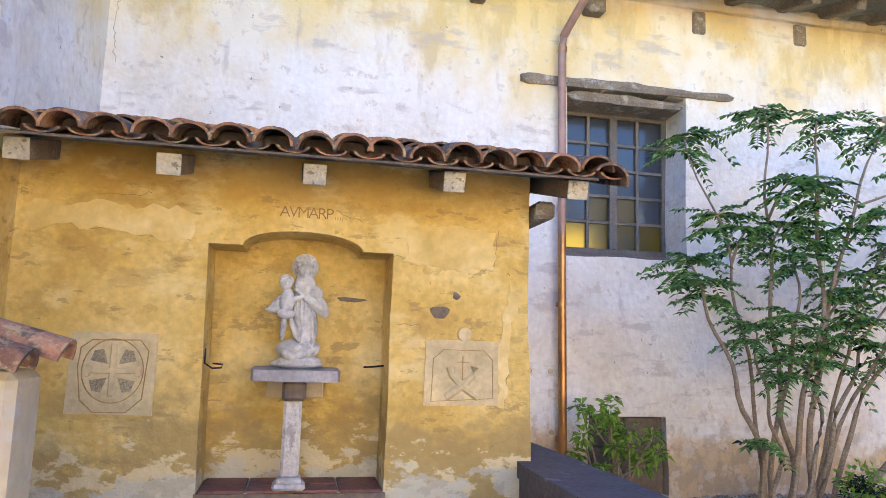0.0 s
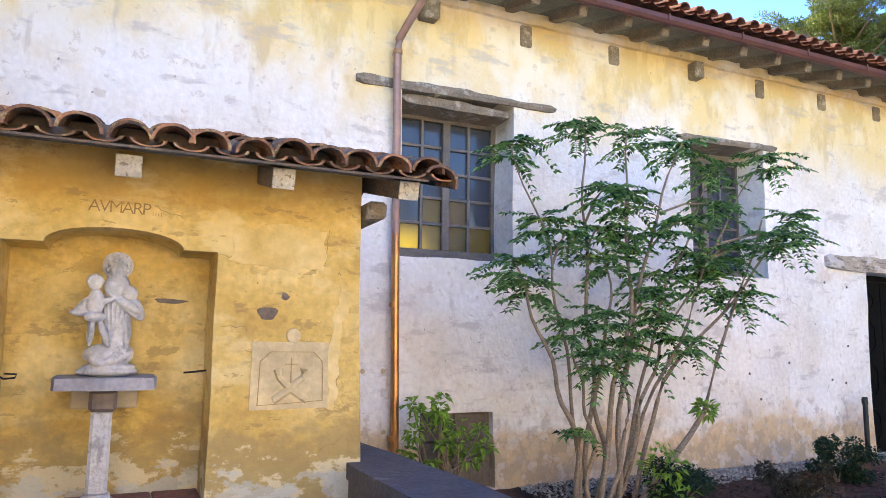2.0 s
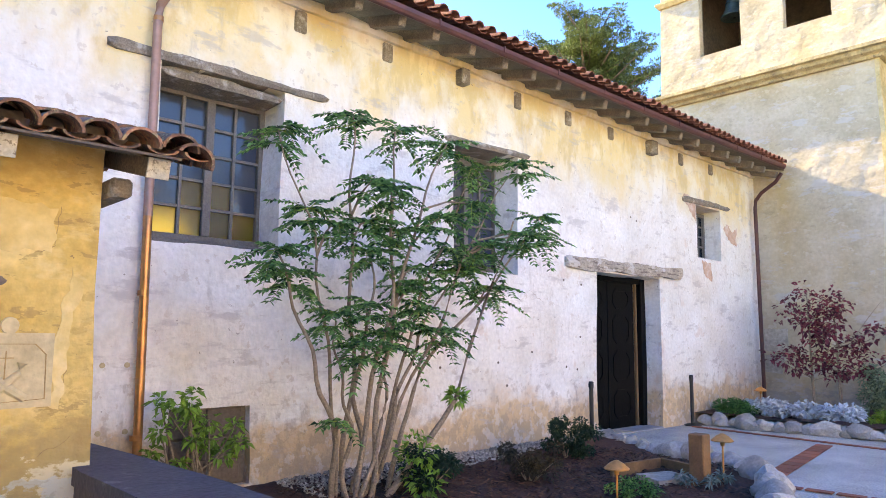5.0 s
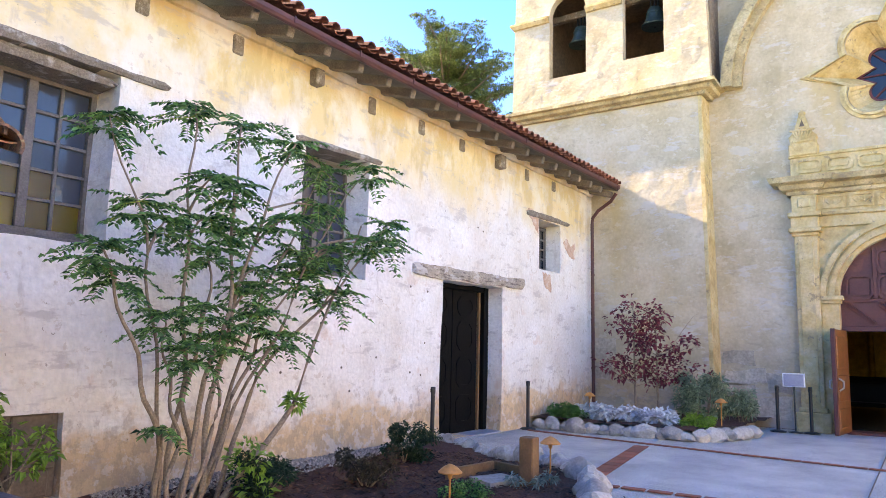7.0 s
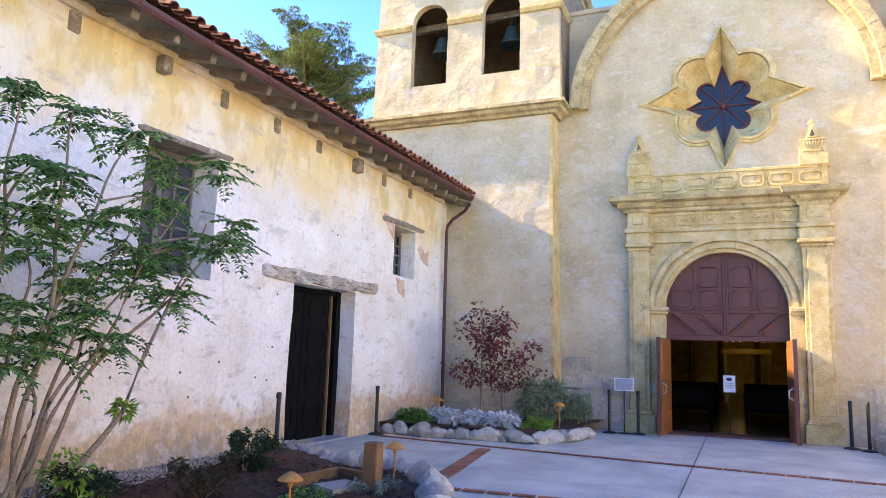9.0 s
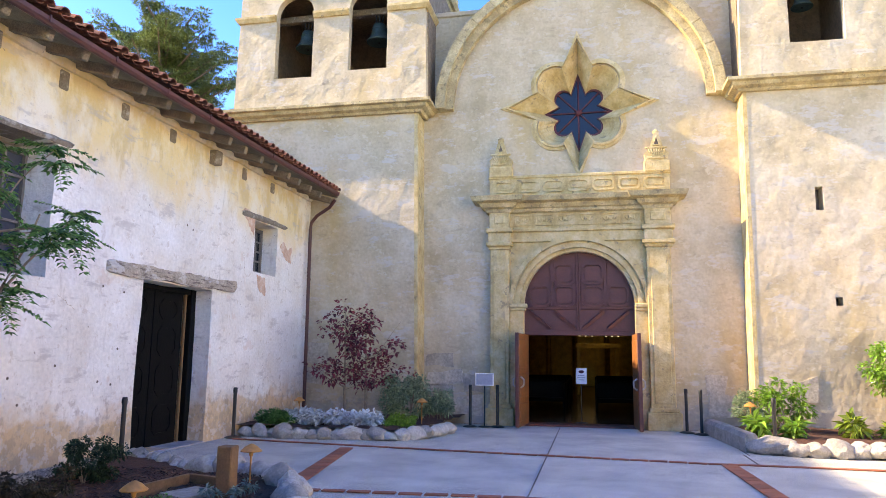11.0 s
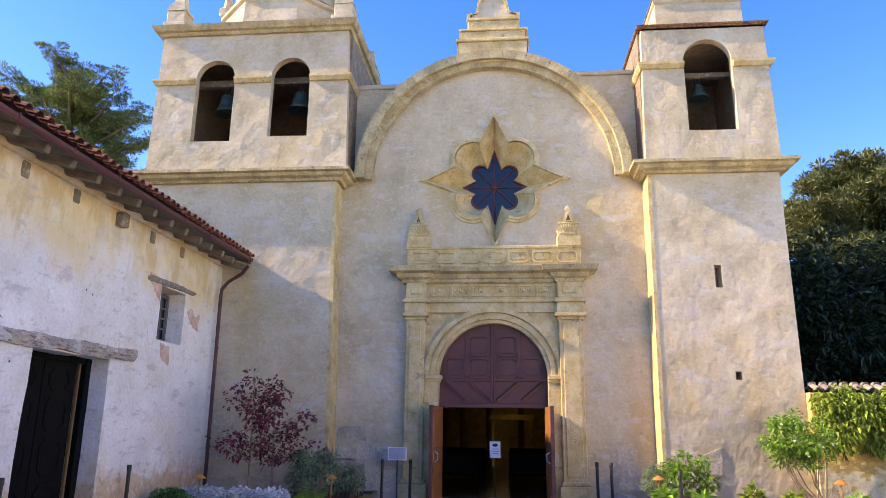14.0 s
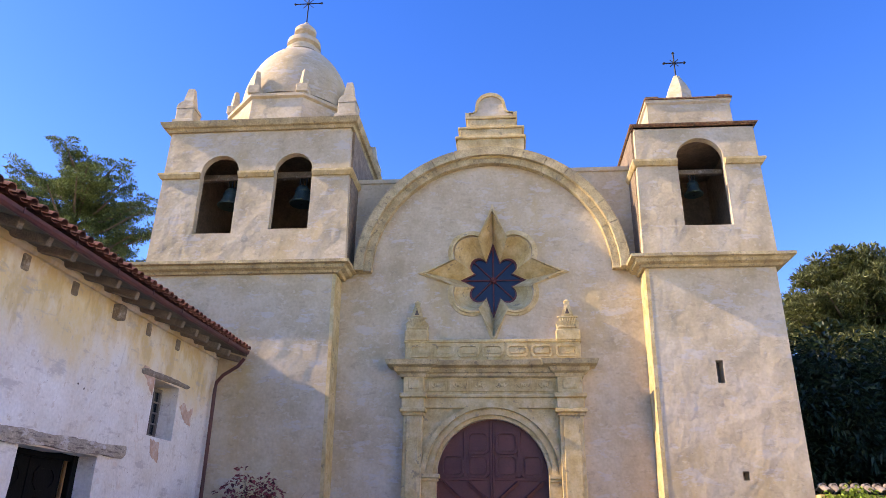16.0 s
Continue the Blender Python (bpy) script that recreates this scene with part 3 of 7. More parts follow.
def tower_shaft(name, y0, y1, t0, t1, holes, label):
    kk = K().prism([(y0, 0), (y1, 0), (t1, 8.15), (t0, 8.15)], holes, on_x, FT, FT + 0.6)
    kk.add([(FT + 0.6, y0, 0), (FT + 0.6, y1, 0), (FT + 0.6, t1, 8), (FT + 0.6, t0, 8), (FT + 4.6, y0, 0), (FT + 4.6, y1, 0), (FT + 4.6, t1, 8), (FT + 4.6, t0, 8)],
           [(0, 4, 7, 3), (1, 2, 6, 5), (4, 5, 6, 7), (3, 7, 6, 2), (0, 3, 2, 1)])
    return solid(name, kk, FACADE, label, "wall", "structure")


tower_shaft("wall_tower_north", 5.72, 11.6, 5.86, 11.5, [], "buff plaster shaft of the domed bell tower")
tower_shaft("wall_tower_south", -5.53, -2.22, -5.52, -2.30, [rect(-3.90, 5.13, -3.73, 5.69), rect(-4.16, 2.91, -4.01, 3.11)], "buff plaster shaft of the small bell tower with slit openings")
# dark sheets set in the slits in place of their shade
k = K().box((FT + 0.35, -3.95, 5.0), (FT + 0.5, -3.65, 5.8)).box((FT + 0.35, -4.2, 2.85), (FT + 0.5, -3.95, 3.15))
solid("slit_backing", k, SHADEPLASTER, "dark sheet standing in for the shade inside the tower slits", "opening", "structure")

for yb, yt, o, nm in ((5.72, 5.86, -0.004, "north"), (-2.22, -2.30, 0.004, "south")):
    k = K().add([(FT - 0.012, yb + o * 9, 0), (FT + 0.72, yb + o * 9, 0), (FT + 0.72, yt + o * 9, 8.1), (FT - 0.012, yt + o * 9, 8.1),
                 (FT - 0.012, yb - o * 14, 0), (FT + 0.72, yb - o * 14, 0), (FT + 0.72, yt - o * 14, 8.1), (FT - 0.012, yt - o * 14, 8.1)],
                [(0, 1, 2, 3), (4, 7, 6, 5), (0, 4, 5, 1), (1, 5, 6, 2), (2, 6, 7, 3), (3, 7, 4, 0)])
    solid("trim_return_" + nm, k, SAND, "ochre-washed corner strip of a tower", "corner strip", "structure")
CORN = [(-0.05, 8.08), (0.10, 8.08), (0.14, 8.14), (0.26, 8.18), (0.30, 8.26), (0.40, 8.28), (0.40, 8.36), (0.05, 8.42), (-0.05, 8.42)]
k = K()
profile_run(k, CORN, [(FT + 4.6, 11.5, 0, 1), (FT, 11.5, -1, 1), (FT, 5.82, -1, -1), (FC - 0.02, 5.82, 0, -1)])
solid("cornice_north", k, STONE_OLD, "moulded stone cornice round the domed tower", "cornice", "structure")
k = K()
profile_run(k, CORN, [(FC - 0.02, -2.28, 0, 1), (FT, -2.28, -1, 1), (FT, -5.52, -1, -1), (FT + 4.6, -5.52, 0, -1)])
solid("cornice_south", k, STONE_OLD, "moulded stone cornice round the small tower", "cornice", "structure")


def belfry(name, y0, y1, z0, z1, inset, arches, depth, label):
    th = 0.22
    kk = K()
    kk.prism([(y0, z0), (y1, z0), (y1 - inset, z1), (y0 + inset, z1)], [rough(q, 0.4, 0.015, 5) for q in arches], on_x, FT, FT + th)
    front = solid(name, kk, FACADE, label, "wall", "structure")
    # inner sides, back and top in the brown that carries the shade
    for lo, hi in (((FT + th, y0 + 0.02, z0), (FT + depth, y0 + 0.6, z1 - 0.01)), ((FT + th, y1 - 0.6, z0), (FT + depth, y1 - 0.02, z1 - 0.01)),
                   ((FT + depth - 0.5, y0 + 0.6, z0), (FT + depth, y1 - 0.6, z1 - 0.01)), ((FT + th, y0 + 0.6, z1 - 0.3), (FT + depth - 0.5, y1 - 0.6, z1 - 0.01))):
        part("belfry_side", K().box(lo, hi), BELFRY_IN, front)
    return front


A1 = arch(9.45, 0.56, 9.32, 11.22)
A2 = arch(7.28, 0.55, 9.42, 11.24)
A3 = arch(-4.02, 0.62, 9.27, 11.26)
belfry("wall_belfry_north", 5.60, 11.20, 8.38, 12.66, 0.10, [A1, A2], 4.4, "plaster belfry with two arched bell openings")
belfry("wall_belfry_south", -5.62, -2.26, 8.38, 12.26, 0.08, [A3], 3.4, "plaster belfry with one arched bell opening")
STRING = [(-0.03, 11.04), (0.06, 11.04), (0.13, 11.14), (0.13, 11.20), (-0.03, 11.24)]


def string_run(y0, y1, corners):
    kk = K()
    path = []
    if corners[1]:
        path += [(FT + 2.5, y1, 0, 1), (FT, y1, -1, 1)]
    else:
        path += [(FT, y1, -1, 0)]
    if corners[0]:
        path += [(FT, y0, -1, -1), (FT + 2.5, y0, 0, -1)]
    else:
        path += [(FT, y0, -1, 0)]
    return profile_run(kk, STRING, path)


for y0, y1, cs in ((10.02, 11.12, (0, 1)), (7.84, 8.88, (0, 0)), (5.67, 6.72, (1, 0))):
    solid("string_course", string_run(y0, y1, cs), SAND, "narrow stone string course beside a bell opening", "moulding", "structure", group="belfry string courses")
for y0, y1, cs in ((-3.39, -2.32, (0, 1)), (-5.58, -4.65, (1, 0))):
    solid("string_course", string_run(y0, y1, cs), SAND, "narrow stone string course beside a bell opening", "moulding", "structure", group="belfry string courses")
TOPC = [(-0.05, 0), (0.08, 0), (0.12, 0.08), (0.20, 0.10), (0.26, 0.20), (0.28, 0.26), (0.0, 0.32), (-0.05, 0.32)]
k = K()
profile_run(k, [(o, 12.56 + z) for o, z in TOPC], [(FT + 4.4, 11.1, 0, 1), (FT, 11.1, -1, 1), (FT, 5.70, -1, -1), (FT + 4.4, 5.70, 0, -1)])
k.box((FT, 5.7, 12.6), (FT + 4.4, 11.1, 12.86))
solid("cornice_belfry_north", k, STONE_OLD, "stone cornice on top of the double belfry", "cornice", "structure")
k = K()
profile_run(k, [(o * 0.42, 12.25 + z * 0.24) for o, z in TOPC], [(FT + 3.4, -2.33, 0, 1), (FT, -2.33, -1, 1), (FT, -5.55, -1, -1), (FT + 3.4, -5.55, 0, -1)])
k.box((FT, -5.55, 12.2), (FT + 3.4, -2.33, 12.35))
solid("cornice_belfry_south", k, TILE, "thin tile cornice on top of the small belfry", "cornice", "structure")

# church body behind, closed; the unlit look is partly in the dark wall colour
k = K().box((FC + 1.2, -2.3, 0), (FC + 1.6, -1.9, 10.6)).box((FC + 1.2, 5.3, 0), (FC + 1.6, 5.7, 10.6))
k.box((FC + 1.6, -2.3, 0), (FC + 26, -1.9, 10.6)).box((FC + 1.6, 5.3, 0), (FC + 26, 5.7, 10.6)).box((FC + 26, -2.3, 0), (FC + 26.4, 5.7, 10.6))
solid("wall_nave", k, SHADEPLASTER, "side walls of the dark nave", "wall", "structure")
solid("ceiling_nave", K().box((FC + 1.2, -2.3, 10.6), (FC + 26.4, 5.7, 11.0)), SHADEPLASTER, "roof slab over the nave", "ceiling", "structure")
solid("floor", K().box((FC + 0.02, -1.9, -0.02), (FC + 26, 5.3, 0.03)), FLOORWOOD, "polished dark wooden nave floor", "floor", "structure")


# ---- church portal ----
def octagon(yc, zc, hy, hz, c):
    return [(yc - hy + c, zc - hz), (yc + hy - c, zc - hz), (yc + hy, zc - hz + c), (yc + hy, zc + hz - c), (yc + hy - c, zc + hz), (yc - hy + c, zc + hz), (yc - hy, zc + hz - c), (yc - hy, zc - hz + c)]


def carved(yc, zc, hy, hz, x):
    """A sunk panel: a rim, two scrolls and a boss."""
    kk = K().prism(rect(yc - hy, zc - hz, yc + hy, zc + hz), [rect(yc - hy + 0.04, zc - hz + 0.04, yc + hy - 0.04, zc + hz - 0.04)], on_x, x - 0.045, x + 0.01)
    for sg in (-1, 1):
        pts = [(x - 0.012, yc + sg * (0.03 + 0.10 * t / 6 + 0.03 * math.cos(t)), zc + 0.055 * math.sin(t * 1.2)) for t in range(7)]
        kk.tube(pts, [0.012, 0.022, 0.024, 0.022, 0.02, 0.016, 0.01], 6)
    return kk.lathe([(0.05, 0), (0.045, 0.02), (0.015, 0.035)], 10, Matrix.Translation((x, yc, zc)) @ pose(0, 0, 0, 0, -90, 0))


portal = thing("church_portal", "carved sandstone church doorway with pilasters, entablature and attic", "doorway", (FC, 1.72, 0), kind="structure")
XP = 20.2
for y0, y1 in ((3.46, 3.94), (-0.53, 0.05)):
    part("pilaster", K().box((XP, y0, 0.5), (FC + 0.02, y1, 4.5), 0.015), SAND, portal)
    part("pilaster_strip", K().box((XP - 0.035, y0 + 0.09, 0.62), (XP + 0.01, y1 - 0.09, 4.4), 0.01), SAND, portal)
    k = K().box((XP - 0.12, y0 - 0.12, -0.01), (FC + 0.02, y1 + 0.10, 0.42), 0.02).box((XP - 0.07, y0 - 0.06, 0.42), (FC + 0.02, y1 + 0.05, 0.52), 0.02)
    part("pedestal", k, SAND, portal)
    k = K().box((XP - 0.05, y0 - 0.04, 4.42), (FC, y1 + 0.04, 4.50), 0.012).box((XP - 0.13, y0 - 0.10, 4.50), (FC, y1 + 0.10, 4.60), 0.02).box((XP - 0.07, y0 - 0.05, 4.60), (FC, y1 + 0.05, 4.86), 0.012)
    k.box((XP - 0.14, y0 - 0.11, 4.86), (FC, y1 + 0.11, 4.97), 0.02)
    part("capital", k, SAND, portal)
    k = K().box((XP - 0.05, y0 - 0.02, 4.97), (FC, y1 + 0.02, 5.40), 0.012)
    part("frieze_block", k, SAND, portal)
    part("panel", K().box((XP - 0.075, y0 + 0.10, 5.07), (XP, y1 - 0.10, 5.31), 0.03), SAND, portal)
part("architrave", K().box((20.30, 0.05, 4.62), (FC + 0.02, 3.46, 4.88), 0.01).box((20.24, 0.05, 4.88), (FC, 3.46, 4.96), 0.015), SAND, portal)
part("frieze", K().box((20.31, 0.05, 4.96), (FC + 0.02, 3.46, 5.40), 0.01), SAND, portal)
for i in range(6):
    y0 = 0.16 + i * 0.545
    part("panel", carved(y0 + 0.22, 5.19, 0.235, 0.15, 20.31), SAND, portal)
EN = [(-0.2, 5.38), (0.04, 5.38), (0.06, 5.46), (0.16, 5.50), (0.20, 5.60), (0.36, 5.64), (0.41, 5.76), (0.0, 5.84), (-0.2, 5.84)]
k = K()
profile_run(k, EN, [(FC, 4.00, 0, 1), (XP - 0.05, 4.00, -1, 1), (XP - 0.05, 3.44, -1, -1), (20.30, 3.44, -1, -1), (20.30, 0.07, -1, 1), (XP - 0.05, 0.07, -1, 1), (XP - 0.05, -0.55, -1, -1), (FC, -0.55, 0, -1)])
k.box((XP, -0.5, 5.4), (FC, 3.95, 5.83))
part("cornice", k, STONE_OLD, portal)
part("attic", K().box((20.28, -0.57, 5.83), (FC + 0.02, 3.97, 6.34), 0.015).box((20.24, -0.60, 6.30), (FC, 4.0, 6.38), 0.015), SAND, portal)
for i in range(7):
    y0 = -0.46 + i * 0.63
    part("panel", K().prism(octagon(y0 + 0.25, 6.075, 0.27, 0.16, 0.06), [octagon(y0 + 0.25, 6.075, 0.225, 0.115, 0.05)], on_x, 20.235, 20.29).prism(octagon(y0 + 0.25, 6.075, 0.18, 0.07, 0.03), [], on_x, 20.255, 20.29), SAND, portal)
for yc in (3.67, -0.27):
    k = K().box((20.2, yc - 0.31, 6.34), (FC, yc + 0.31, 6.62), 0.02)
    k.prism([(yc - 0.26, 6.62), (yc + 0.26, 6.62), (yc + 0.30, 6.80), (yc + 0.18, 6.92), (yc + 0.05, 7.36), (yc - 0.05, 7.36), (yc - 0.18, 6.92), (yc - 0.30, 6.80)], [], on_x, 20.22, FC)
    k.lathe([(0.075, 0), (0.085, 0.05), (0.0, 0.12)], 10, Matrix.Translation((20.3, yc, 7.34)))
    k.box((20.19, yc - 0.24, 6.66), (20.24, yc + 0.24, 6.72), 0.01)
    part("pinnacle", k, SAND, portal, "carved pyramid pinnacle")
    part("hollow", K().prism([(yc - 0.10, 7.0), (yc + 0.10, 7.0), (yc, 7.30)], [[(yc - 0.06, 7.03), (yc + 0.06, 7.03), (yc, 7.21)]], on_x, 20.18, 20.23), SAND, portal)
    # flat dark piece inside the rim, the hollow's shade put in as colour
    part("hollow_shade", K().prism([(yc - 0.07, 7.02), (yc + 0.07, 7.02), (yc, 7.23)], [], on_x, 20.212, 20.222), STONE_BROWN, portal, "dark brown triangle painting the shade of a hollow")
    kk = K()
    for g in range(-3, 4):
        kk.tube([(20.205, yc + 0.025 * g, 6.69), (20.185, yc + 0.058 * g, 6.84), (20.205, yc + 0.068 * g, 6.93)], [0.012, 0.026, 0.018], 6)
    kk.box((20.18, yc - 0.27, 6.92), (20.23, yc + 0.27, 6.97), 0.015)
    part("urn_relief", kk, SAND, portal, "fluted urn in relief")
YC, SPR = 1.725, 3.0
nv = 9
for i in range(nv):
    a0, a1 = math.pi * i / nv + 0.0009, math.pi * (i + 1) / nv - 0.0009
    aa = [a0 + (a1 - a0) * j / 5 for j in range(6)]
    kk = K()
    for r0, r1, x0 in ((1.37, 1.46, 20.40), (1.46, 1.575, 20.31), (1.575, 1.63, 20.345), (1.63, 1.75, 20.26)):
        kk.prism([(YC + r1 * math.cos(t), SPR + r1 * math.sin(t)) for t in aa] + [(YC + r0 * math.cos(t), SPR + r0 * math.sin(t)) for t in reversed(aa)], [], on_x, x0, FC + 0.02)
    part("voussoir", kk, SAND, portal)
sp1 = [(3.46, 4.62), (0.05, 4.62), (0.05, 3.0)] + [(YC - 1.74 * math.cos(t), SPR + 1.74 * math.sin(t)) for t in [math.pi * (0.02 + 0.96 * i / 24) for i in range(25)]] + [(3.46, 3.0)]
part("spandrel", K().prism(sp1, [], on_x, 20.37, FC + 0.02), SAND, portal)
for y0, y1 in ((3.095, 3.46), (0.05, 0.355)):
    part("jamb", K().box((20.33, y0, 0.0), (FC + 0.02, y1, 2.88), 0.012), SAND, portal)
    part("impost", K().box((20.27, y0 - 0.05, 2.86), (FC, y1, 2.93), 0.012).box((20.23, y0 - 0.09, 2.93), (FC, y1, 3.03), 0.015), SAND, portal)

# the doors: fixed upper panel and two open leaves
doorway = thing("door_church", "red-brown panelled church door, its lower leaves standing open", "door", (20.6, YC, 0), kind="structure")
DX = 20.62
half = [(0.355, 2.27), (3.095, 2.27)] + [(YC + 1.37 * math.cos(t), SPR + 1.37 * math.sin(t)) for t in [math.pi * i / 24 for i in range(25)]]
part("upper_panel", K().prism(half, [], on_x, DX, DX + 0.08), WOOD_RED, doorway)


for sgn in (-1, 1):
    for yo, zo, hz in ((0.36, 3.24, 0.25), (0.36, 3.80, 0.25), (0.98, 3.24, 0.25)):
        yc = YC + sgn * yo
        part("raised_panel", K().prism(octagon(yc, zo, 0.27, hz + 0.02, 0.085), [octagon(yc, zo, 0.225, hz - 0.025, 0.07)], on_x, DX - 0.065, DX + 0.01).prism(octagon(yc, zo, 0.19, hz - 0.06, 0.06), [], on_x, DX - 0.03, DX + 0.01), WOOD_RED, doorway)
    for ya, yb in ((0.10, 0.62), (0.72, 1.24)):
        d = 1
        z0, z1 = (2.42, 2.86)
        p0, p1 = (YC + sgn * ya, z0 if d > 0 else z1), (YC + sgn * yb, z1 if d > 0 else z0)
        part("brace", K().tube([(DX - 0.025, *p0), (DX - 0.025, *p1)], 0.05, 4), WOOD_RED, doorway)
    part("stile", K().box((DX - 0.045, YC + sgn * 0.67 - 0.045, 2.98), (DX + 0.01, YC + sgn * 0.67 + 0.045, 4.17), 0.008), WOOD_RED, doorway)
    part("rail", K().box((DX - 0.03, YC + min(0, sgn * 1.36), 2.90), (DX + 0.01, YC + max(0, sgn * 1.36), 2.98), 0.008), WOOD_RED, doorway)
    part("stile", K().box((DX - 0.04, YC + (0.005 if sgn > 0 else -0.055), 2.27), (DX + 0.01, YC + (0.055 if sgn > 0 else -0.005), 4.33), 0.008), WOOD_RED, doorway)
part("sill_rail", K().box((DX - 0.05, 0.36, 2.24), (DX + 0.1, 3.09, 2.36), 0.012), WOOD_RED, doorway)


def leaf(p0, p1, inward):
    """One open leaf, from its hinge to its free edge."""
    v = Vector((p1[0] - p0[0], p1[1] - p0[1], 0))
    wd, ang = v.length, math.atan2(v.y, v.x)
    m = Matrix.Translation((*p0, 0.04)) @ Matrix.Rotation(ang, 4, "Z")
    kk = K().box((0, -0.03, 0), (wd, 0.03, 2.22), 0.008, m)
    ob = part("leaf", kk, WOOD_WARM, doorway, "varnished red-brown door leaf")
    for z0, z1 in ((0.12, 0.55), (0.68, 1.25), (1.38, 2.08)):
        part("raised_panel", K().box((0.12, -0.045, z0), (wd - 0.14, 0.045, z1), 0.02, m), WOOD_WARM, ob)
    part("edge_strip", K().box((wd - 0.05, -0.045, 0), (wd + 0.01, 0.045, 2.23), 0.008, m), WOOD_RED, ob)
    for s in (-1, 1):
        kk = K().tube([m @ Vector((wd - 0.16, s * 0.05, 0.92)), m @ Vector((wd - 0.16, s * 0.13, 0.98)), m @ Vector((wd - 0.16, s * 0.13, 1.12)), m @ Vector((wd - 0.16, s * 0.05, 1.18))], 0.02, 6)
        part("pull_handle", kk, STEEL, ob, "pale metal pull handle", smooth=True)


leaf((20.5, 3.02), (19.35, 3.17), 1)
leaf((20.5, 0.42), (19.35, 0.34), -1)
part("threshold", K().box((20.3, 0.38, -0.01), (20.9, 3.07, 0.05), 0.01), WOOD_RED, doorway)

# ---- nave furnishing, seen dimly ----
# unseen point light added to warm the gilded chancel frame
lamp = new("chancel_fill_light", bpy.data.lights.new("chancel_fill_light", "POINT"))
lamp.data.energy, lamp.data.color, lamp.data.shadow_soft_size = 2, (1.0, 0.68, 0.30), 0.3
lamp.location = (34.3, 1.2, 3.0)
alt = thing("altar_screen", "gilded altar screen at the end of the nave", "altar", (44, 1.7, 0))
part("screen", K().box((44.0, -1.6, 0.03), (44.4, 5.0, 6.0), 0.03), GOLD, alt)
for y0 in (-1.2, 0.6, 2.4, 3.9):
    part("column", K().lathe([(0.2, 0), (0.16, 0.2), (0.13, 3.6), (0.22, 3.9)], 12, Matrix.Translation((43.8, y0, 0.03))), GOLD, alt)
part("cornice", K().box((43.6, -1.6, 3.9), (44.0, 5.0, 4.3), 0.05), GOLD, alt)
arch_in = thing("chancel_rail", "warm lit wooden chancel frame across the nave", "screen", (35, 1.5, 0))
for y0, y1 in ((0.25, 0.40), (1.95, 2.10)):
    part("post", K().box((35, y0, 0.03), (35.15, y1, 2.15), 0.01), GOLD, arch_in)
part("beam", K().box((34.97, 0.2, 2.1), (35.2, 2.15, 2.32), 0.01), GOLD, arch_in)
FLAME = mat("lit_glass_cup", (0.9, 0.86, 0.75), 0.3)
FLAME.node_tree.nodes["Principled BSDF"].inputs["Emission Color"].default_value = (1.0, 0.9, 0.7, 1)
FLAME.node_tree.nodes["Principled BSDF"].inputs["Emission Strength"].default_value = 0.8
for y0 in (0.30, 0.56, 0.82, 1.42, 1.68, 1.94):
    hl = thing("hanging_lamp", "small lit glass lamp hanging on a thin chain in the nave", "lamp", (34, y0, 2.7), "nave lamps")
    part("cup", K().lathe([(0.02, 2.60), (0.06, 2.64), (0.07, 2.74), (0.065, 2.76)], 12, Matrix.Translation((34, y0, 0))), FLAME, hl, "white glowing glass cup", smooth=True)
    part("chain", K().tube([(34, y0, 2.76), (34, y0, 10.6)], 0.006, 5), IRON, hl)
pew = thing("pew", "dark wooden church pew on the nave floor", "pew", (24, 3.2, 0.03), group="nave pews")
part("seat", K().box((24.0, 2.3, 0.45), (24.42, 5.2, 0.49), 0.01), WOOD_DARK, pew)
part("backrest", K().box((24.42, 2.3, 0.35), (24.47, 5.2, 0.95), 0.01), WOOD_DARK, pew)
part("end_panel", K().box((23.98, 2.24, 0.03), (24.5, 2.3, 0.9), 0.02), WOOD_DARK, pew)
part("end_panel", K().box((23.98, 5.2, 0.03), (24.5, 5.26, 0.9), 0.02), WOOD_DARK, pew)
for i in range(1, 7):
    copy_thing(pew, pose(24 + 1.3 * i, 3.2, 0.03))
for i in range(0, 7):
    copy_thing(pew, pose(24 + 1.3 * i, -0.72, 0.03))
notice = thing("notice_stand", "white paper notice on a thin dark stand inside the doorway", "sign", (20.95, 1.70, 0.03))
part("pole", K().tube([(20.98, 1.70, 0.04), (20.98, 1.70, 1.1)], 0.012, 8), BLACK, notice)
part("foot", K().lathe([(0.15, 0), (0.15, 0.012), (0.02, 0.03)], 18, Matrix.Translation((20.98, 1.70, 0.05))), BLACK, notice)
sheet = part("sheet", K().box((20.94, 1.56, 1.02), (20.95, 1.83, 1.42), 0.003), PAPER, notice)
part("printed_mark", K().prism([(1.695 + 0.07 * math.cos(t), 1.33 + 0.04 * math.sin(t)) for t in [math.pi * i / 8 for i in range(16)]], [], on_x, 20.936, 20.939), LEADRED, sheet)
for i, w in enumerate((0.16, 0.20, 0.14)):
    part("printed_bar", K().box((20.936, 1.695 - w / 2, 1.23 - 0.055 * i), (20.939, 1.695 + w / 2, 1.245 - 0.055 * i)), SIGNGREY, sheet)


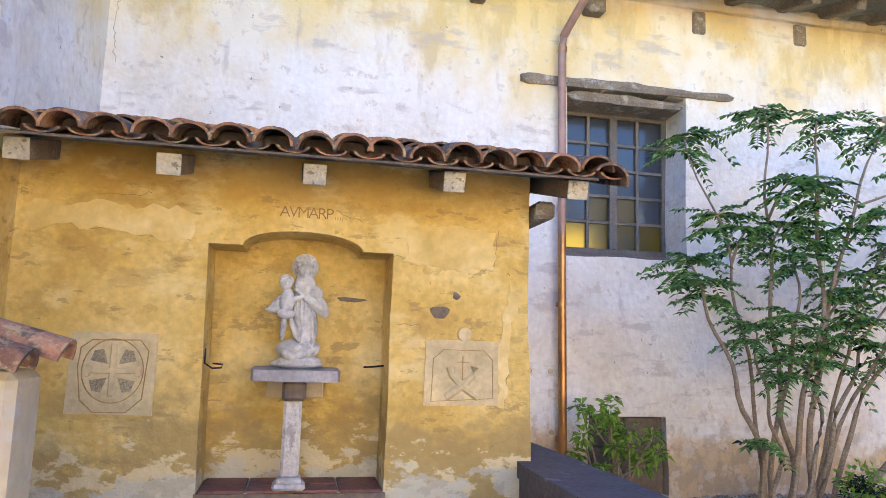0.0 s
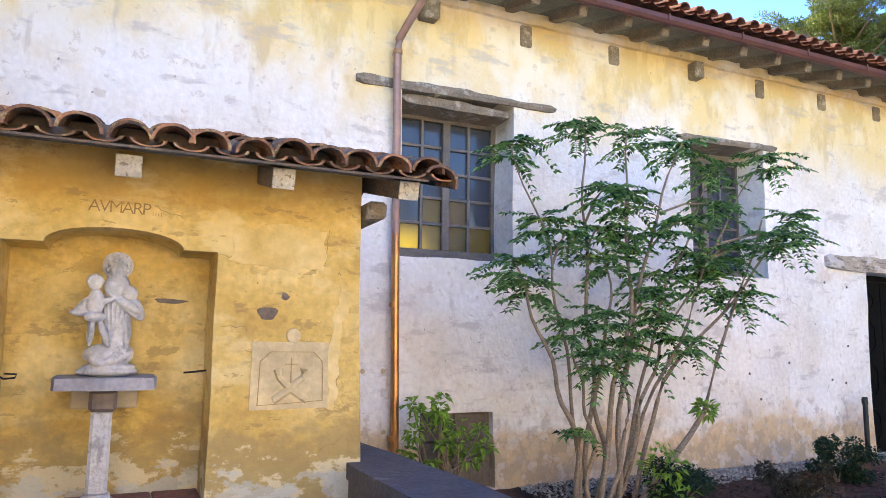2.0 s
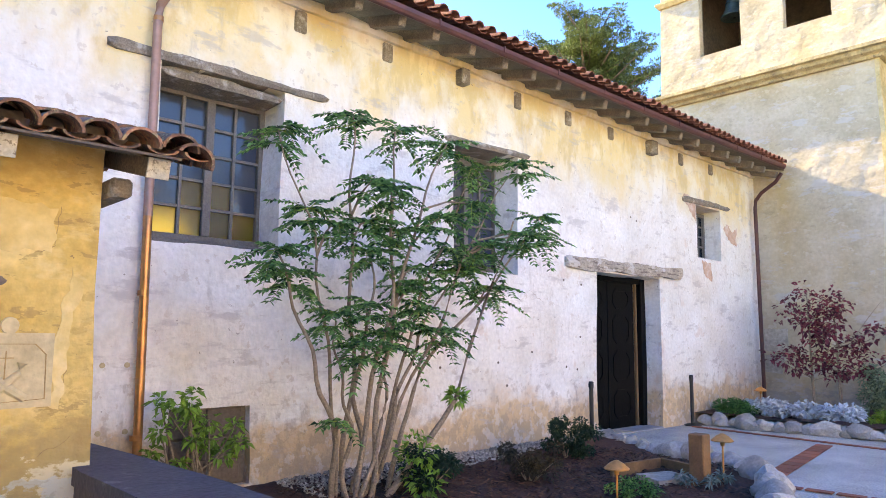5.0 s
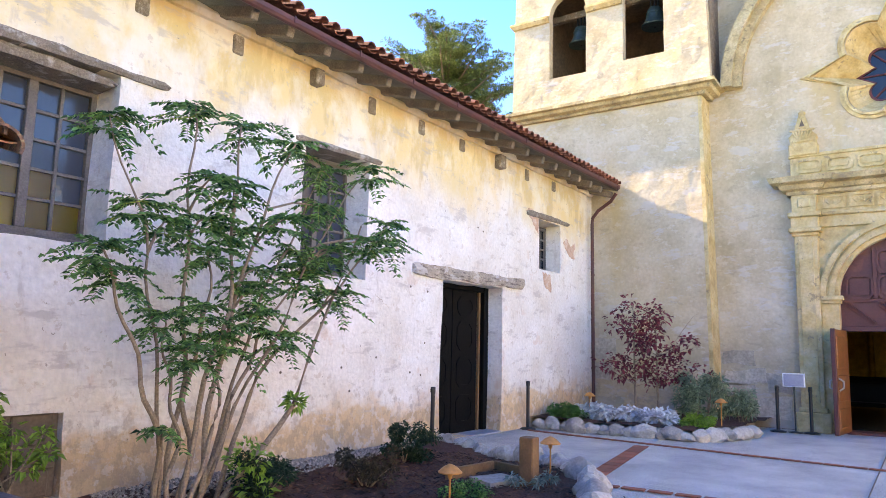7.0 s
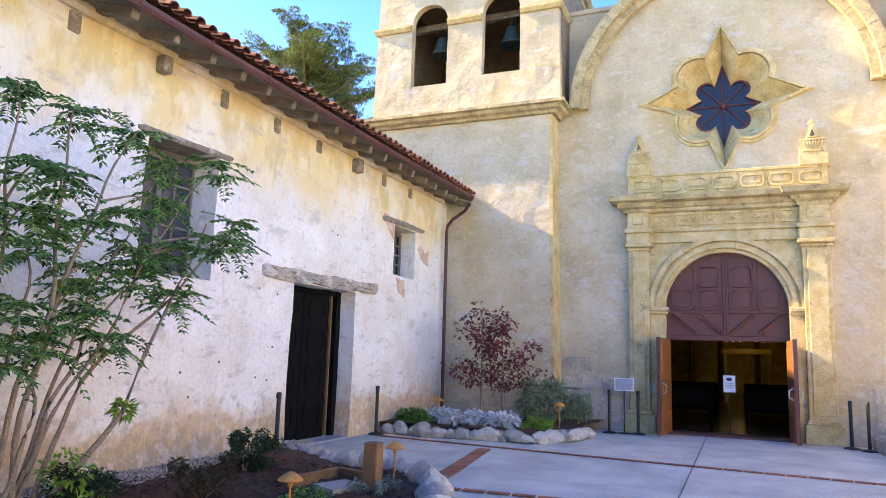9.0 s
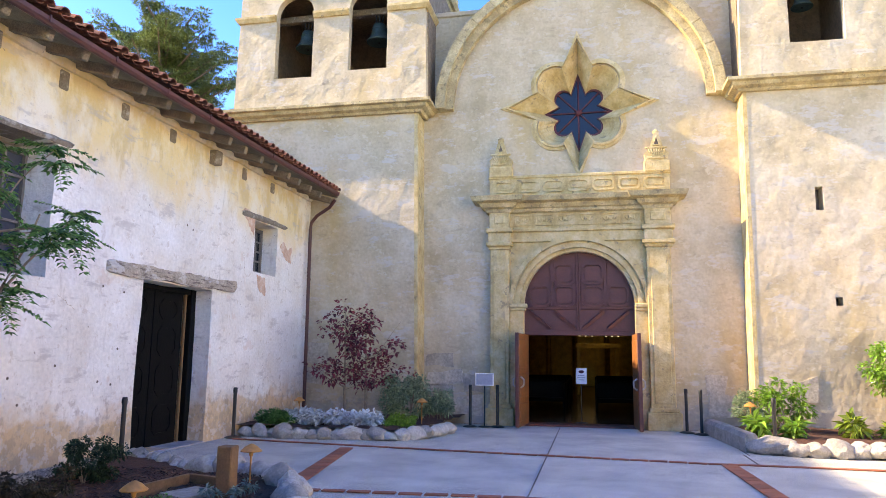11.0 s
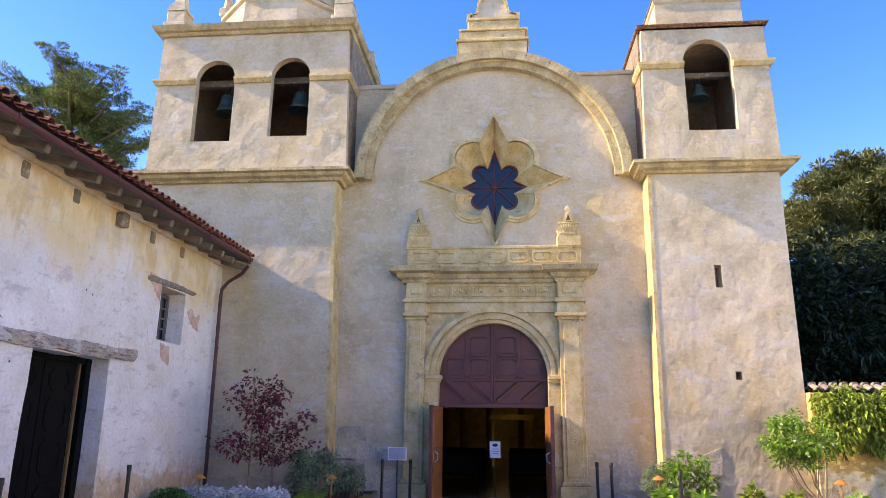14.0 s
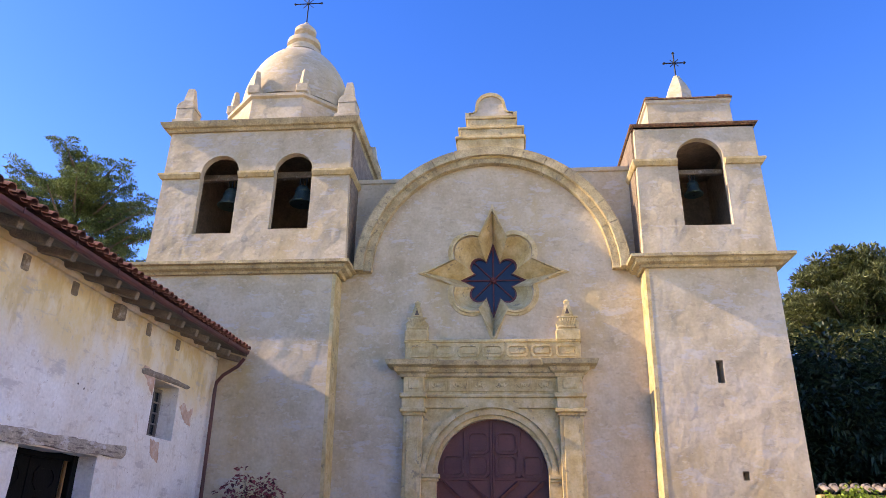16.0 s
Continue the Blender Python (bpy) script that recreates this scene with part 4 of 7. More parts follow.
# ---- belfry things ----
def bell(at, s, beam_half, label):
    ob = thing("bell", label, "bell", at, group="church bells")
    x, y, z = at
    prof = [(0.36, 0), (0.37, 0.03), (0.31, 0.10), (0.25, 0.22), (0.215, 0.40), (0.20, 0.50), (0.15, 0.57), (0.05, 0.60)]
    part("body", K().lathe([(r * s, h * s) for r, h in prof], 26, Matrix.Translation(at)), BRONZE, ob, "green bronze bell", smooth=True)
    part("band", K().lathe([(0.235 * s, 0.38 * s), (0.235 * s, 0.41 * s)], 26, Matrix.Translation(at)), BRONZE, ob)
    part("clapper", K().tube([(x, y, z + 0.4 * s), (x, y, z - 0.02)], [0.012, 0.03], 8), IRON, ob)
    for d in (-0.09, 0.0, 0.09):
        part("hanger", K().tube([(x, y + d * s, z + 0.56 * s), (x, y + d * s * 1.3, z + 0.95 * s)], 0.022, 6), IRON, ob)
    part("beam", K().box((x - 0.09, y - beam_half, z + 0.86 * s), (x + 0.09, y + beam_half, z + 1.06 * s), 0.015), WOOD_GREY, ob, "weathered timber beam")


bell((20.65, 9.42, 10.55), 0.98, 1.0, "green bronze bell hung from a timber beam in the belfry")
bell((20.65, 7.24, 10.58), 0.98, 1.0, "green bronze bell hung from a timber beam in the belfry")
bell((20.75, -4.02, 10.62), 0.72, 1.1, "small green bronze bell hung from a pale beam")


def finial(at, s=1.0, label="plaster corner finial with a small obelisk"):
    ob = thing("finial", label, "finial", at, group="tower finials")
    m = Matrix.Translation(at)
    part("base", K().box((-0.33 * s, -0.33 * s, 0), (0.33 * s, 0.33 * s, 0.16 * s), 0.02, m).box((-0.27 * s, -0.27 * s, 0.16 * s), (0.27 * s, 0.27 * s, 0.55 * s), 0.02, m), FACADE, ob)
    k2 = K().prism([(-0.28 * s, 0.55 * s)] + [(-0.27 * s * math.cos(math.pi * i / 10), 0.58 * s + 0.24 * s * math.sin(math.pi * i / 10)) for i in range(11)] + [(0.28 * s, 0.55 * s)], [], on_x, -0.28 * s, 0.28 * s)
    k2.v = [tuple(m @ Vector(p)) for p in k2.v]
    part("rounded_cap", k2, FACADE, ob)
    vs = [(-0.17, -0.17, 0.78), (0.17, -0.17, 0.78), (0.17, 0.17, 0.78), (-0.17, 0.17, 0.78), (-0.09, -0.09, 1.36), (0.09, -0.09, 1.36), (0.09, 0.09, 1.36), (-0.09, 0.09, 1.36)]
    k3 = K().add([tuple(c * s for c in p) for p in vs], [(0, 1, 2, 3), (4, 5, 6, 7), (0, 1, 5, 4), (1, 2, 6, 5), (2, 3, 7, 6), (3, 0, 4, 7)], m)
    part("obelisk", k3, FACADE, ob)


for p in ((19.95, 10.80, 12.86), (19.95, 5.86, 12.86), (23.8, 10.8, 12.86), (23.8, 5.86, 12.86)):
    finial(p)
dome = thing("tower_dome", "buff plaster dome on an octagonal drum with a turned lantern", "dome", (22.0, 8.14, 12.86), kind="structure")
md = Matrix.Translation((22.0, 8.14, 12.86)) @ pose(0, 0, 0, 0, 0, 22.5)
part("drum", K().lathe([(2.12, 0), (2.06, 1.06), (2.16, 1.10), (2.16, 1.20), (1.9, 1.26)], 8, md), FACADE, dome)
part("shell", K().lathe([(1.80 * math.cos(t), 1.24 + 0.15 + 2.72 * math.sin(t)) for t in [math.pi / 2 * i / 16 for i in range(16)]], 40, md), FACADE, dome, smooth=True)
lant = [(0.66, 3.86), (0.66, 4.0), (0.55, 4.06), (0.50, 4.18), (0.62, 4.24), (0.60, 4.42), (0.44, 4.50), (0.30, 4.58), (0.26, 4.70), (0.40, 4.80), (0.40, 4.95), (0.28, 5.08), (0.12, 5.2), (0.08, 5.3)]
part("lantern", K().lathe([(r * 0.94, z + 0.14) for r, z in lant], 28, md), FACADE, dome, smooth=True)
for i in range(8):
    t = math.pi / 4 * i + math.pi / 8
    q = Matrix.Translation((22.0 + 1.98 * math.cos(t), 8.14 + 1.98 * math.sin(t), 14.08))
    part("corner_block", K().box((-0.19, -0.19, 0), (0.19, 0.19, 0.30), 0.03, q).lathe([(0.17, 0.30), (0.09, 0.86), (0.04, 0.90)], 4, q), FACADE, dome)


def cross(at, h, label):
    ob = thing("iron_cross", label, "cross", at)
    x, y, z = at
    part("shaft", K().tube([(x, y, z - 0.1), (x, y, z + h)], 0.022, 6), IRON, ob)
    part("arm", K().tube([(x, y - 0.32 * h, z + 0.62 * h), (x, y + 0.32 * h, z + 0.62 * h)], 0.022, 6), IRON, ob)
    for dy, dz in ((0.32, 0.62), (-0.32, 0.62), (0, 1.0)):
        part("knob", K().lathe([(0.0, -0.06), (0.05, 0), (0.0, 0.06)], 8, Matrix.Translation((x, y + dy * h, z + dz * h))), IRON, ob)
    for s in (1, -1):
        part("ray", K().tube([(x, y - 0.13 * h, z + (0.62 - 0.13 * s) * h), (x, y + 0.13 * h, z + (0.62 + 0.13 * s) * h)], 0.013, 5), IRON, ob)


cross((22.0, 8.14, 18.24), 1.5, "wrought iron cross on the dome lantern")
k = K()
profile_run(k, [(-0.05, 0), (0.02, 0), (0.0, 0.55), (0.05, 0.58), (0.05, 0.64), (-0.05, 0.64)], [(22.5, -2.88, 0, 1), (20.25, -2.88, -1, 1), (20.25, -5.2, -1, -1), (22.5, -5.2, 0, -1)])
k.v = [(x, y, z + 12.35 + 0.0) for x, y, z in k.v]
k.box((20.28, -5.17, 12.35), (22.5, -2.91, 12.97))
k.v = [(x, y, 12.35 + (z - 12.35) * 1.72) for x, y, z in k.v]
solid("tower_cap", k, FACADE, "square plaster cap block on the small tower", "parapet", "structure")
k = K().box((20.16, -5.28, 13.44), (22.55, -2.80, 13.49), 0.012)
for y0 in (-5.24, -3.22):
    k.box((20.19, y0, 13.49), (20.55, y0 + 0.38, 13.56), 0.02)
solid("trim_cap", k, TILE, "thin red tile edging on the small tower cap", "coping", "structure")
pin = thing("tower_pinnacle", "stubby plaster pinnacle carrying an iron cross", "pinnacle", (20.95, -4.0, 13.4), kind="structure")
part("body", K().lathe([(0.40, 0), (0.38, 0.72), (0.27, 1.02), (0.15, 1.26), (0.11, 1.36)], 6, Matrix.Translation((20.95, -4.0, 13.35))), FACADE, pin)
cross((20.95, -4.0, 14.65), 0.95, "small wrought iron cross on the tower pinnacle")


# ---- adobe wing: windows, doors, timber, roof ----
def window(name, x0, z0, x1, z1, y, cols, rows, label, amber=(), mull=True, glazing=None):
    ob = thing(name, label, "window", (x0, y, z0), kind="structure")
    f = 0.075
    fr = K().prism(rect(x0, z0, x1, z1), [rect(x0 + f, z0 + f, x1 - f, z1 - f)], on_y, y, y + 0.09)
    part("window_frame", fr, WOOD_FRAME, ob)
    w, h = (x1 - x0 - 2 * f) / cols, (z1 - z0 - 2 * f) / rows
    for i in range(1, cols):
        t = 0.05 if mull and i * 2 == cols else 0.02
        part("mullion", K().box((x0 + f + i * w - t, y - (0.015 if t > 0.03 else -0.005), z0 + f), (x0 + f + i * w + t, y + 0.07, z1 - f), 0.006), WOOD_FRAME, ob)
    for j in range(1, rows):
        part("glazing_bar", K().box((x0 + f, y + 0.012, z0 + f + j * h - 0.019), (x1 - f, y + 0.065, z0 + f + j * h + 0.019), 0.005), WOOD_FRAME, ob)
    for i in range(cols):
        for j in range(rows):
            m = GLASS_AMBER if (i, j) in amber else glazing or GLASS_SKY
            tilt = random.uniform(-0.004, 0.004)
            xa, xb, za, zb = x0 + f + i * w + 0.01, x0 + f + (i + 1) * w - 0.01, z0 + f + j * h + 0.01, z0 + f + (j + 1) * h - 0.01
            kk = K().add([(xa, y + 0.045 + tilt, za), (xb, y + 0.045 - tilt, za), (xb, y + 0.045, zb), (xa, y + 0.045, zb), (xa, y + 0.052 + tilt, za), (xb, y + 0.052 - tilt, za), (xb, y + 0.052, zb), (xa, y + 0.052, zb)],
                         [(0, 1, 2, 3), (4, 7, 6, 5), (0, 4, 5, 1), (1, 5, 6, 2), (2, 6, 7, 3), (3, 7, 4, 0)])
            part("pane", kk, m, ob, "amber pane" if m is GLASS_AMBER else "")
    part("window_sill", K().box((x0 - 0.04, y - 0.10, z0 - 0.06), (x1 + 0.04, y + 0.06, z0), 0.012), WOOD_FRAME, ob)


window("window_1", 5.00, 2.76, 6.42, 4.50, W + 0.46, 4, 5, "wooden casement with twenty panes, the lowest ones amber", {(0, 0), (1, 0), (2, 0), (3, 0), (1, 1), (2, 1)})
window("window_2", 9.24, 2.76, 10.70, 4.52, W + 0.48, 4, 5, "dark wooden casement behind the shrub")
window("window_3", 16.62, 3.54, 17.82, 4.62, W + 0.38, 4, 4, "small barred wooden window in a deep reveal", glazing=GLASS_STAR)
# unseen light added behind the amber panes, in place of daylight from opposite windows
rl = new("pane_backlight", bpy.data.lights.new("pane_backlight", "POINT"))
rl.data.energy, rl.data.color, rl.data.shadow_soft_size = 1.0, (1.0, 0.80, 0.35), 0.25
rl.location = (5.75, 10.6, 3.0)


def lintel(x0, x1, z, h, d, tilt, label, y1=None, rugged=1.0):
    kk = K()
    n = max(14, int((x1 - x0) * 12))
    for i in range(n + 1):
        t = i / n
        x = x0 + (x1 - x0) * t
        zz = z + tilt * t
        a = [(noise.noise(Vector((x * 1.3, q, z))) * 0.03 + noise.noise(Vector((x * 6, q, z))) * 0.014) * rugged for q in (0, 5, 9, 13)]
        end = 0.02 * rugged if i in (0, n) else 0
        yb = y1 or W + 0.3
        kk.v += [(x, W - d + a[0] + end, zz + a[1] * 0.7 + end), (x, yb, zz + a[1] * 0.4), (x, yb, zz + h + a[2]), (x, W - d + a[3] + end, zz + h + a[2] - end), (x, W - d - 0.018 + a[0], zz + h * 0.5 + a[3])]
    m = 5
    for i in range(n):
        kk.f += [(i * m + q, i * m + (q + 1) % m, i * m + m + (q + 1) % m, i * m + m + q) for q in range(m)]
    kk.f += [(0, 1, 2, 3, 4), (n * m, n * m + 4, n * m + 3, n * m + 2, n * m + 1)]
    return solid("lintel", kk, LINTELW if h > 0.17 else WHITEWASH if x1 - x0 > 10 else WOOD_GREY, label, "lintel", "structure", group="wall lintels")


lintel(4.38, 7.0, 4.58, 0.10, 0.035, 0.03, "rough weathered timber lintel over a window", W + 0.46)
lintel(4.95, 6.40, 4.47, 0.10, -0.06, 0.0, "recessed timber soffit board over a window", W + 0.5)
lintel(9.05, 10.95, 4.56, 0.09, 0.02, 0.05, "rough weathered timber lintel over a window", W + 0.48)
lintel(11.88, 15.88, 2.91, 0.21, 0.07, 0.05, "long grey weathered timber lintel over the side door", W + 0.4, 1.5)
lintel(16.05, 18.25, 4.66, 0.11, 0.03, 0.05, "grey timber lintel over the small window", W + 0.5)

side = thing("door_side", "dark panelled double door set deep in the adobe wall", "door", (13.9, W + 0.38, 0), kind="structure")
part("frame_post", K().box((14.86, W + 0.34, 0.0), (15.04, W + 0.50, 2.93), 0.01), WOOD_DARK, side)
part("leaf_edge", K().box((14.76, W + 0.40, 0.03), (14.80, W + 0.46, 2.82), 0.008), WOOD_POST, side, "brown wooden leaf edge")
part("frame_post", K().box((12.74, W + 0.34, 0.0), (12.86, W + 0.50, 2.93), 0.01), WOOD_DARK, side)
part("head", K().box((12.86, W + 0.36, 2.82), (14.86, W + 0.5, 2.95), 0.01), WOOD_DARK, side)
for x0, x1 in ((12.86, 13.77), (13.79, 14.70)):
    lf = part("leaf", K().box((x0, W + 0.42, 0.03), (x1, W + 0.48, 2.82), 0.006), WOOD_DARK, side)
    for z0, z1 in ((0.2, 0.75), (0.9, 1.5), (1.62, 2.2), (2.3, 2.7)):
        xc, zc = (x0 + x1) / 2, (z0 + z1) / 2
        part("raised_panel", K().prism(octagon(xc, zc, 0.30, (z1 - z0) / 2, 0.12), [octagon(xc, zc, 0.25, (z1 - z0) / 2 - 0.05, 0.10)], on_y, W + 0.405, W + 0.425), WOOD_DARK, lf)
part("sill", K().box((12.8, W - 0.02, -0.01), (15.0, W + 0.5, 0.03), 0.006), STONE_GREY, side)

k = K().box((5.24, W + 0.10, 0.12), (6.14, W + 0.3, 0.96))
for i, (a, b) in enumerate(((0.14, 0.38), (0.40, 0.62), (0.64, 0.94))):
    for j in range(2):
        o = 0.0 if i % 2 else 0.18
        k.box((5.28 + j * 0.44 - o * 0.3, W + 0.07, a), (5.68 + j * 0.44 - o * 0.3, W + 0.12, b), 0.012)
solid("blocked_opening", k, STONE_BROWN, "small low opening blocked with brown stone", "opening", "structure")

# corbel ends in the wall
for i, x in enumerate((2.5, 3.86, 5.22, 6.58, 7.95, 9.34, 10.66, 12.02, 13.35, 14.73, 16.03, 17.4)):
    proud = 0.16 if i in (1, 2, 5, 9) else 0.035
    w = 0.115 if i in (2, 9) else 0.085
    k = K().box((x - w, W - proud, 5.41 + 0.02 * (i % 3)), (x + w, W + 0.2, 5.69), 0.02)
    solid("corbel", k, WOOD_GREY, "weathered timber corbel end in the wall", "corbel", "structure", group="wall corbels")
lintel(-0.3, 19.7, 5.70, 0.13, 0.06, 0.03, "rough wall plate under the rafters", W + 0.3)
raf = K().box((-0.06, 0, -0.15), (0.06, 0.95, 0.0), 0.014)
me_raf = raf.mesh("rafter", RAFTER)
for i in range(30):
    x = 0.4 + i * 0.655
    ob = tagged(new("rafter", me_raf), "grey weathered rafter tail under the eave", "rafter", "eave rafters", "structure")
    ob.matrix_basis = pose(x + random.uniform(-0.04, 0.04), 8.03, 5.755, 15.5, 0, random.uniform(-2, 2))
k = K()
SL = 0.28
k.add([(-0.5, 7.98, 5.75), (19.7, 7.98, 5.82), (19.7, 15.6, 5.82 + 7.62 * SL), (-0.5, 15.6, 5.75 + 7.62 * SL), (-0.5, 7.98, 5.80), (19.7, 7.98, 5.87), (19.7, 15.6, 5.87 + 7.62 * SL), (-0.5, 15.6, 5.80 + 7.62 * SL)],
      [(0, 1, 2, 3), (4, 7, 6, 5), (0, 4, 5, 1), (1, 5, 6, 2), (2, 6, 7, 3), (3, 7, 4, 0)])
solid("roof_deck", k, DECKW, "grey roof boarding over the adobe wing", "roof", "structure")

gut = thing("gutter", "oxblood half-round gutter along the eave", "gutter", (10, 7.95, 5.65), kind="structure")
prof = [(0.0, 0.13), (-0.005, 0.06), (-0.03, 0.015), (-0.07, 0.0), (-0.11, 0.015), (-0.135, 0.06), (-0.14, 0.13), (-0.128, 0.13), (-0.123, 0.065), (-0.1, 0.028), (-0.07, 0.014), (-0.04, 0.028), (-0.017, 0.065), (-0.012, 0.13)]
kk = K()
for x, dz in ((4.9, 0.0), (10, 0.02), (15, 0.06), (19.55, 0.15)):
    kk.v += [(x, 7.99 + o * 0.85, 5.675 + z * 0.78 + dz) for o, z in prof]
q = len(prof)
for i in range(3):
    kk.f += [(i * q + j, i * q + (j + 1) % q, (i + 1) * q + (j + 1) % q, (i + 1) * q + j) for j in range(q)]
kk.f += [tuple(range(q)), tuple(range(3 * q, 4 * q))]
part("trough", kk, GUTTER, gut)
for i in range(12):
    x = 5.6 + i * 1.25
    part("strap", K().box((x, 7.858, 5.695 + 0.008 * i), (x + 0.03, 7.872, 5.785 + 0.010 * i), 0.003), GUTTER, gut)
pipe = thing("downpipe", "copper downpipe with a bend at the eave and wall straps", "downpipe", (4.86, 8.65, 0.5), kind="structure")
part("pipe", K().tube([(4.90, 8.65, 0.0), (4.875, 8.65, 1.5), (4.852, 8.65, 2.9)], 0.045, 14), COPPER, pipe, smooth=True)
part("upper_pipe", K().tube([(4.852, 8.65, 2.9), (4.83, 8.65, 5.0), (4.84, 8.64, 5.12), (4.90, 8.5, 5.28), (4.98, 8.2, 5.50), (5.02, 7.95, 5.68)], 0.046, 14), COPPER_DULL, pipe, "dull pinkish weathered copper", smooth=True)
for z in (0.7, 2.1, 3.5, 4.95):
    part("strap", K().lathe([(0.052, 0), (0.052, 0.05)], 14, Matrix.Translation((4.865 - z * 0.006, 8.65, z))), COPPER, pipe)
pipe2 = thing("downpipe", "oxblood downpipe in the corner by the church", "downpipe", (19.45, 8.62, 0.2), kind="structure")
part("pipe", K().tube([(19.52, 8.62, 0.1), (19.50, 8.62, 2.5), (19.48, 8.62, 4.95), (19.47, 8.60, 5.12), (19.46, 8.45, 5.30), (19.46, 8.1, 5.52), (19.46, 7.95, 5.72)], 0.045, 12), GUTTER, pipe2, smooth=True)
for z in (1.2, 3.6):
    part("strap", K().lathe([(0.052, 0), (0.052, 0.05)], 12, Matrix.Translation((19.5, 8.62, z))), GUTTER, pipe2)


def barrel(length, r0, r1, th=0.016, n=9, up=True, wob=0.0, deep=0.86):
    """A tapered half-barrel tile along +y; r0 at the lower end."""
    kk = K()
    vs = []
    for y, r in ((0, r0), (length * 0.5, (r0 + r1) / 2), (length, r1)):
        for rr in (r, r - th):
            for i in range(n + 1):
                a = math.pi * i / n
                s = 1 if up else -1
                vs.append((rr * math.cos(a), y + wob * math.sin(3 * a) * (1 if y == 0 else 0), s * rr * math.sin(a) * deep))
    m = n + 1
    fs = []
    for j in range(2):
        o = j * 2 * m
        for i in range(n):
            fs += [(o + i, o + i + 1, o + 2 * m + i + 1, o + 2 * m + i), (o + m + i, o + 3 * m + i, o + 3 * m + i + 1, o + m + i + 1)]
        fs += [(o, o + 2 * m, o + 3 * m, o + m), (o + n, o + m + n, o + 3 * m + n, o + 2 * m + n)]
    for o in (0, 4 * m):
        fs += [(o + i, o + m + i, o + m + i + 1, o + i + 1) for i in range(n)]
    return kk.add(vs, fs)


main_roof = thing("roof_adobe", "long eave of red barrel tiles on the adobe wing", "roof", (9.6, 7.9, 5.85), kind="structure")
tl = barrel(0.46, 0.088, 0.070).mesh("cover_tile", TILE_RED, True)
tp = barrel(0.46, 0.095, 0.105, up=False, deep=0.45).mesh("pan_tile", TILE_RED, True)
rng = random.Random(4)


def lay(mesh, name, parent, m):
    ob = new(name, mesh)
    ob.parent = parent
    ob.matrix_parent_inverse = parent.matrix_basis.inverted()
    ob.matrix_basis = m
    return ob


ang = math.degrees(math.atan(SL))
for i in range(85):
    x = -0.4 + i * 0.237
    ze = 5.855 + 0.075 * (x / 19.5)
    lay(tl, "cover_tile", main_roof, pose(x + rng.uniform(-0.012, 0.012), 7.85 + rng.uniform(-0.02, 0.015), ze + 0.045, ang + rng.uniform(-1.5, 1.5), 0, rng.uniform(-2, 2)))
    lay(tp, "pan_tile", main_roof, pose(x + 0.118, 7.92, ze + 0.055, ang, 0, rng.uniform(-1, 1)))
kk = K()
bt, bp_ = barrel(0.46, 0.088, 0.070, n=6), barrel(0.46, 0.090, 0.105, n=5, up=False)
for r in range(1, 19):
    for i in range(85):
        x = -0.4 + i * 0.237
        ze = 5.855 + 0.075 * (x / 19.5) + r * 0.40 * SL * 0.963
        y = 7.90 + r * 0.385
        kk.add(bt.v, bt.f, pose(x + rng.uniform(-0.012, 0.012), y, ze + 0.06, ang, 0, rng.uniform(-2, 2)))
        kk.add(bp_.v, bp_.f, pose(x + 0.118, y, ze + 0.085, ang, 0, 0))
tagged(part("upper_tiles", kk, TILE_STUFF, main_roof, "rows of red barrel tiles", True, fix=False), kind="stuff")

# ---- shrine: roof, beams, niche, statue ----
sroof = thing("roof_shrine", "lichen-spotted barrel tile roof over the shrine wall", "roof", (2.1, 5.6, 2.8), kind="structure")
tc = [barrel(0.42, 0.115, 0.09, 0.018, 10, True, w).mesh("cover_tile", TILE, True) for w in (0.0, 0.012, -0.01)]
tpn = barrel(0.42, 0.095, 0.11, 0.018, 8, False, 0.0, 0.42).mesh("pan_tile", TILE, True)
s2 = 0.265
an2 = math.degrees(math.atan(s2))
for r in range(4):
    for i in range(16):
        x = 0.60 + i * 0.2195
        y, z = 5.55 + r * 0.335, 2.785 + r * 0.335 * s2 + r * 0.006
        lay(tc[(i * 7 + r) % 3], "cover_tile", sroof, pose(x + rng.uniform(-0.02, 0.02), y + rng.uniform(-0.03, 0.02), z + rng.uniform(-0.008, 0.012), an2 + rng.uniform(-3, 3), rng.uniform(-4, 4), rng.uniform(-4, 4)))
        if i < 15 or r == 0:
            lay(tpn, "pan_tile", sroof, pose(x + 0.11, y + 0.02, z + 0.012, an2, 0, rng.uniform(-3, 3)))
for r in range(4):     # verge tile turned outwards at the end
    lay(tc[0], "verge_tile", sroof, pose(3.96 + 0.01 * r, 5.52 + r * 0.335, 2.745 + r * 0.335 * s2, an2, 26, -5))
for r in range(3):     # back slope
    for i in range(16):
        lay(tc[1], "cover_tile", sroof, pose(0.60 + i * 0.2195, 7.95 - r * 0.34, 2.80 + r * 0.34 * s2, an2, 0, 180))
for i in range(8):
    lay(tc[2], "ridge_tile", sroof, pose(4.05 - i * 0.44, 6.98, 3.12, 0, 0, 90))
k = K()
for y0, z0, y1, z1 in ((5.58, 2.742, 6.95, 3.105), (6.95, 3.105, 8.0, 2.80)):
    k.add([(0.3, y0, z0), (3.9, y0, z0), (3.9, y1, z1), (0.3, y1, z1), (0.3, y0, z0 + 0.014), (3.9, y0, z0 + 0.014), (3.9, y1, z1 + 0.014), (0.3, y1, z1 + 0.014)],
          [(0, 1, 2, 3), (4, 7, 6, 5), (0, 4, 5, 1), (1, 5, 6, 2), (2, 6, 7, 3), (3, 7, 4, 0)])
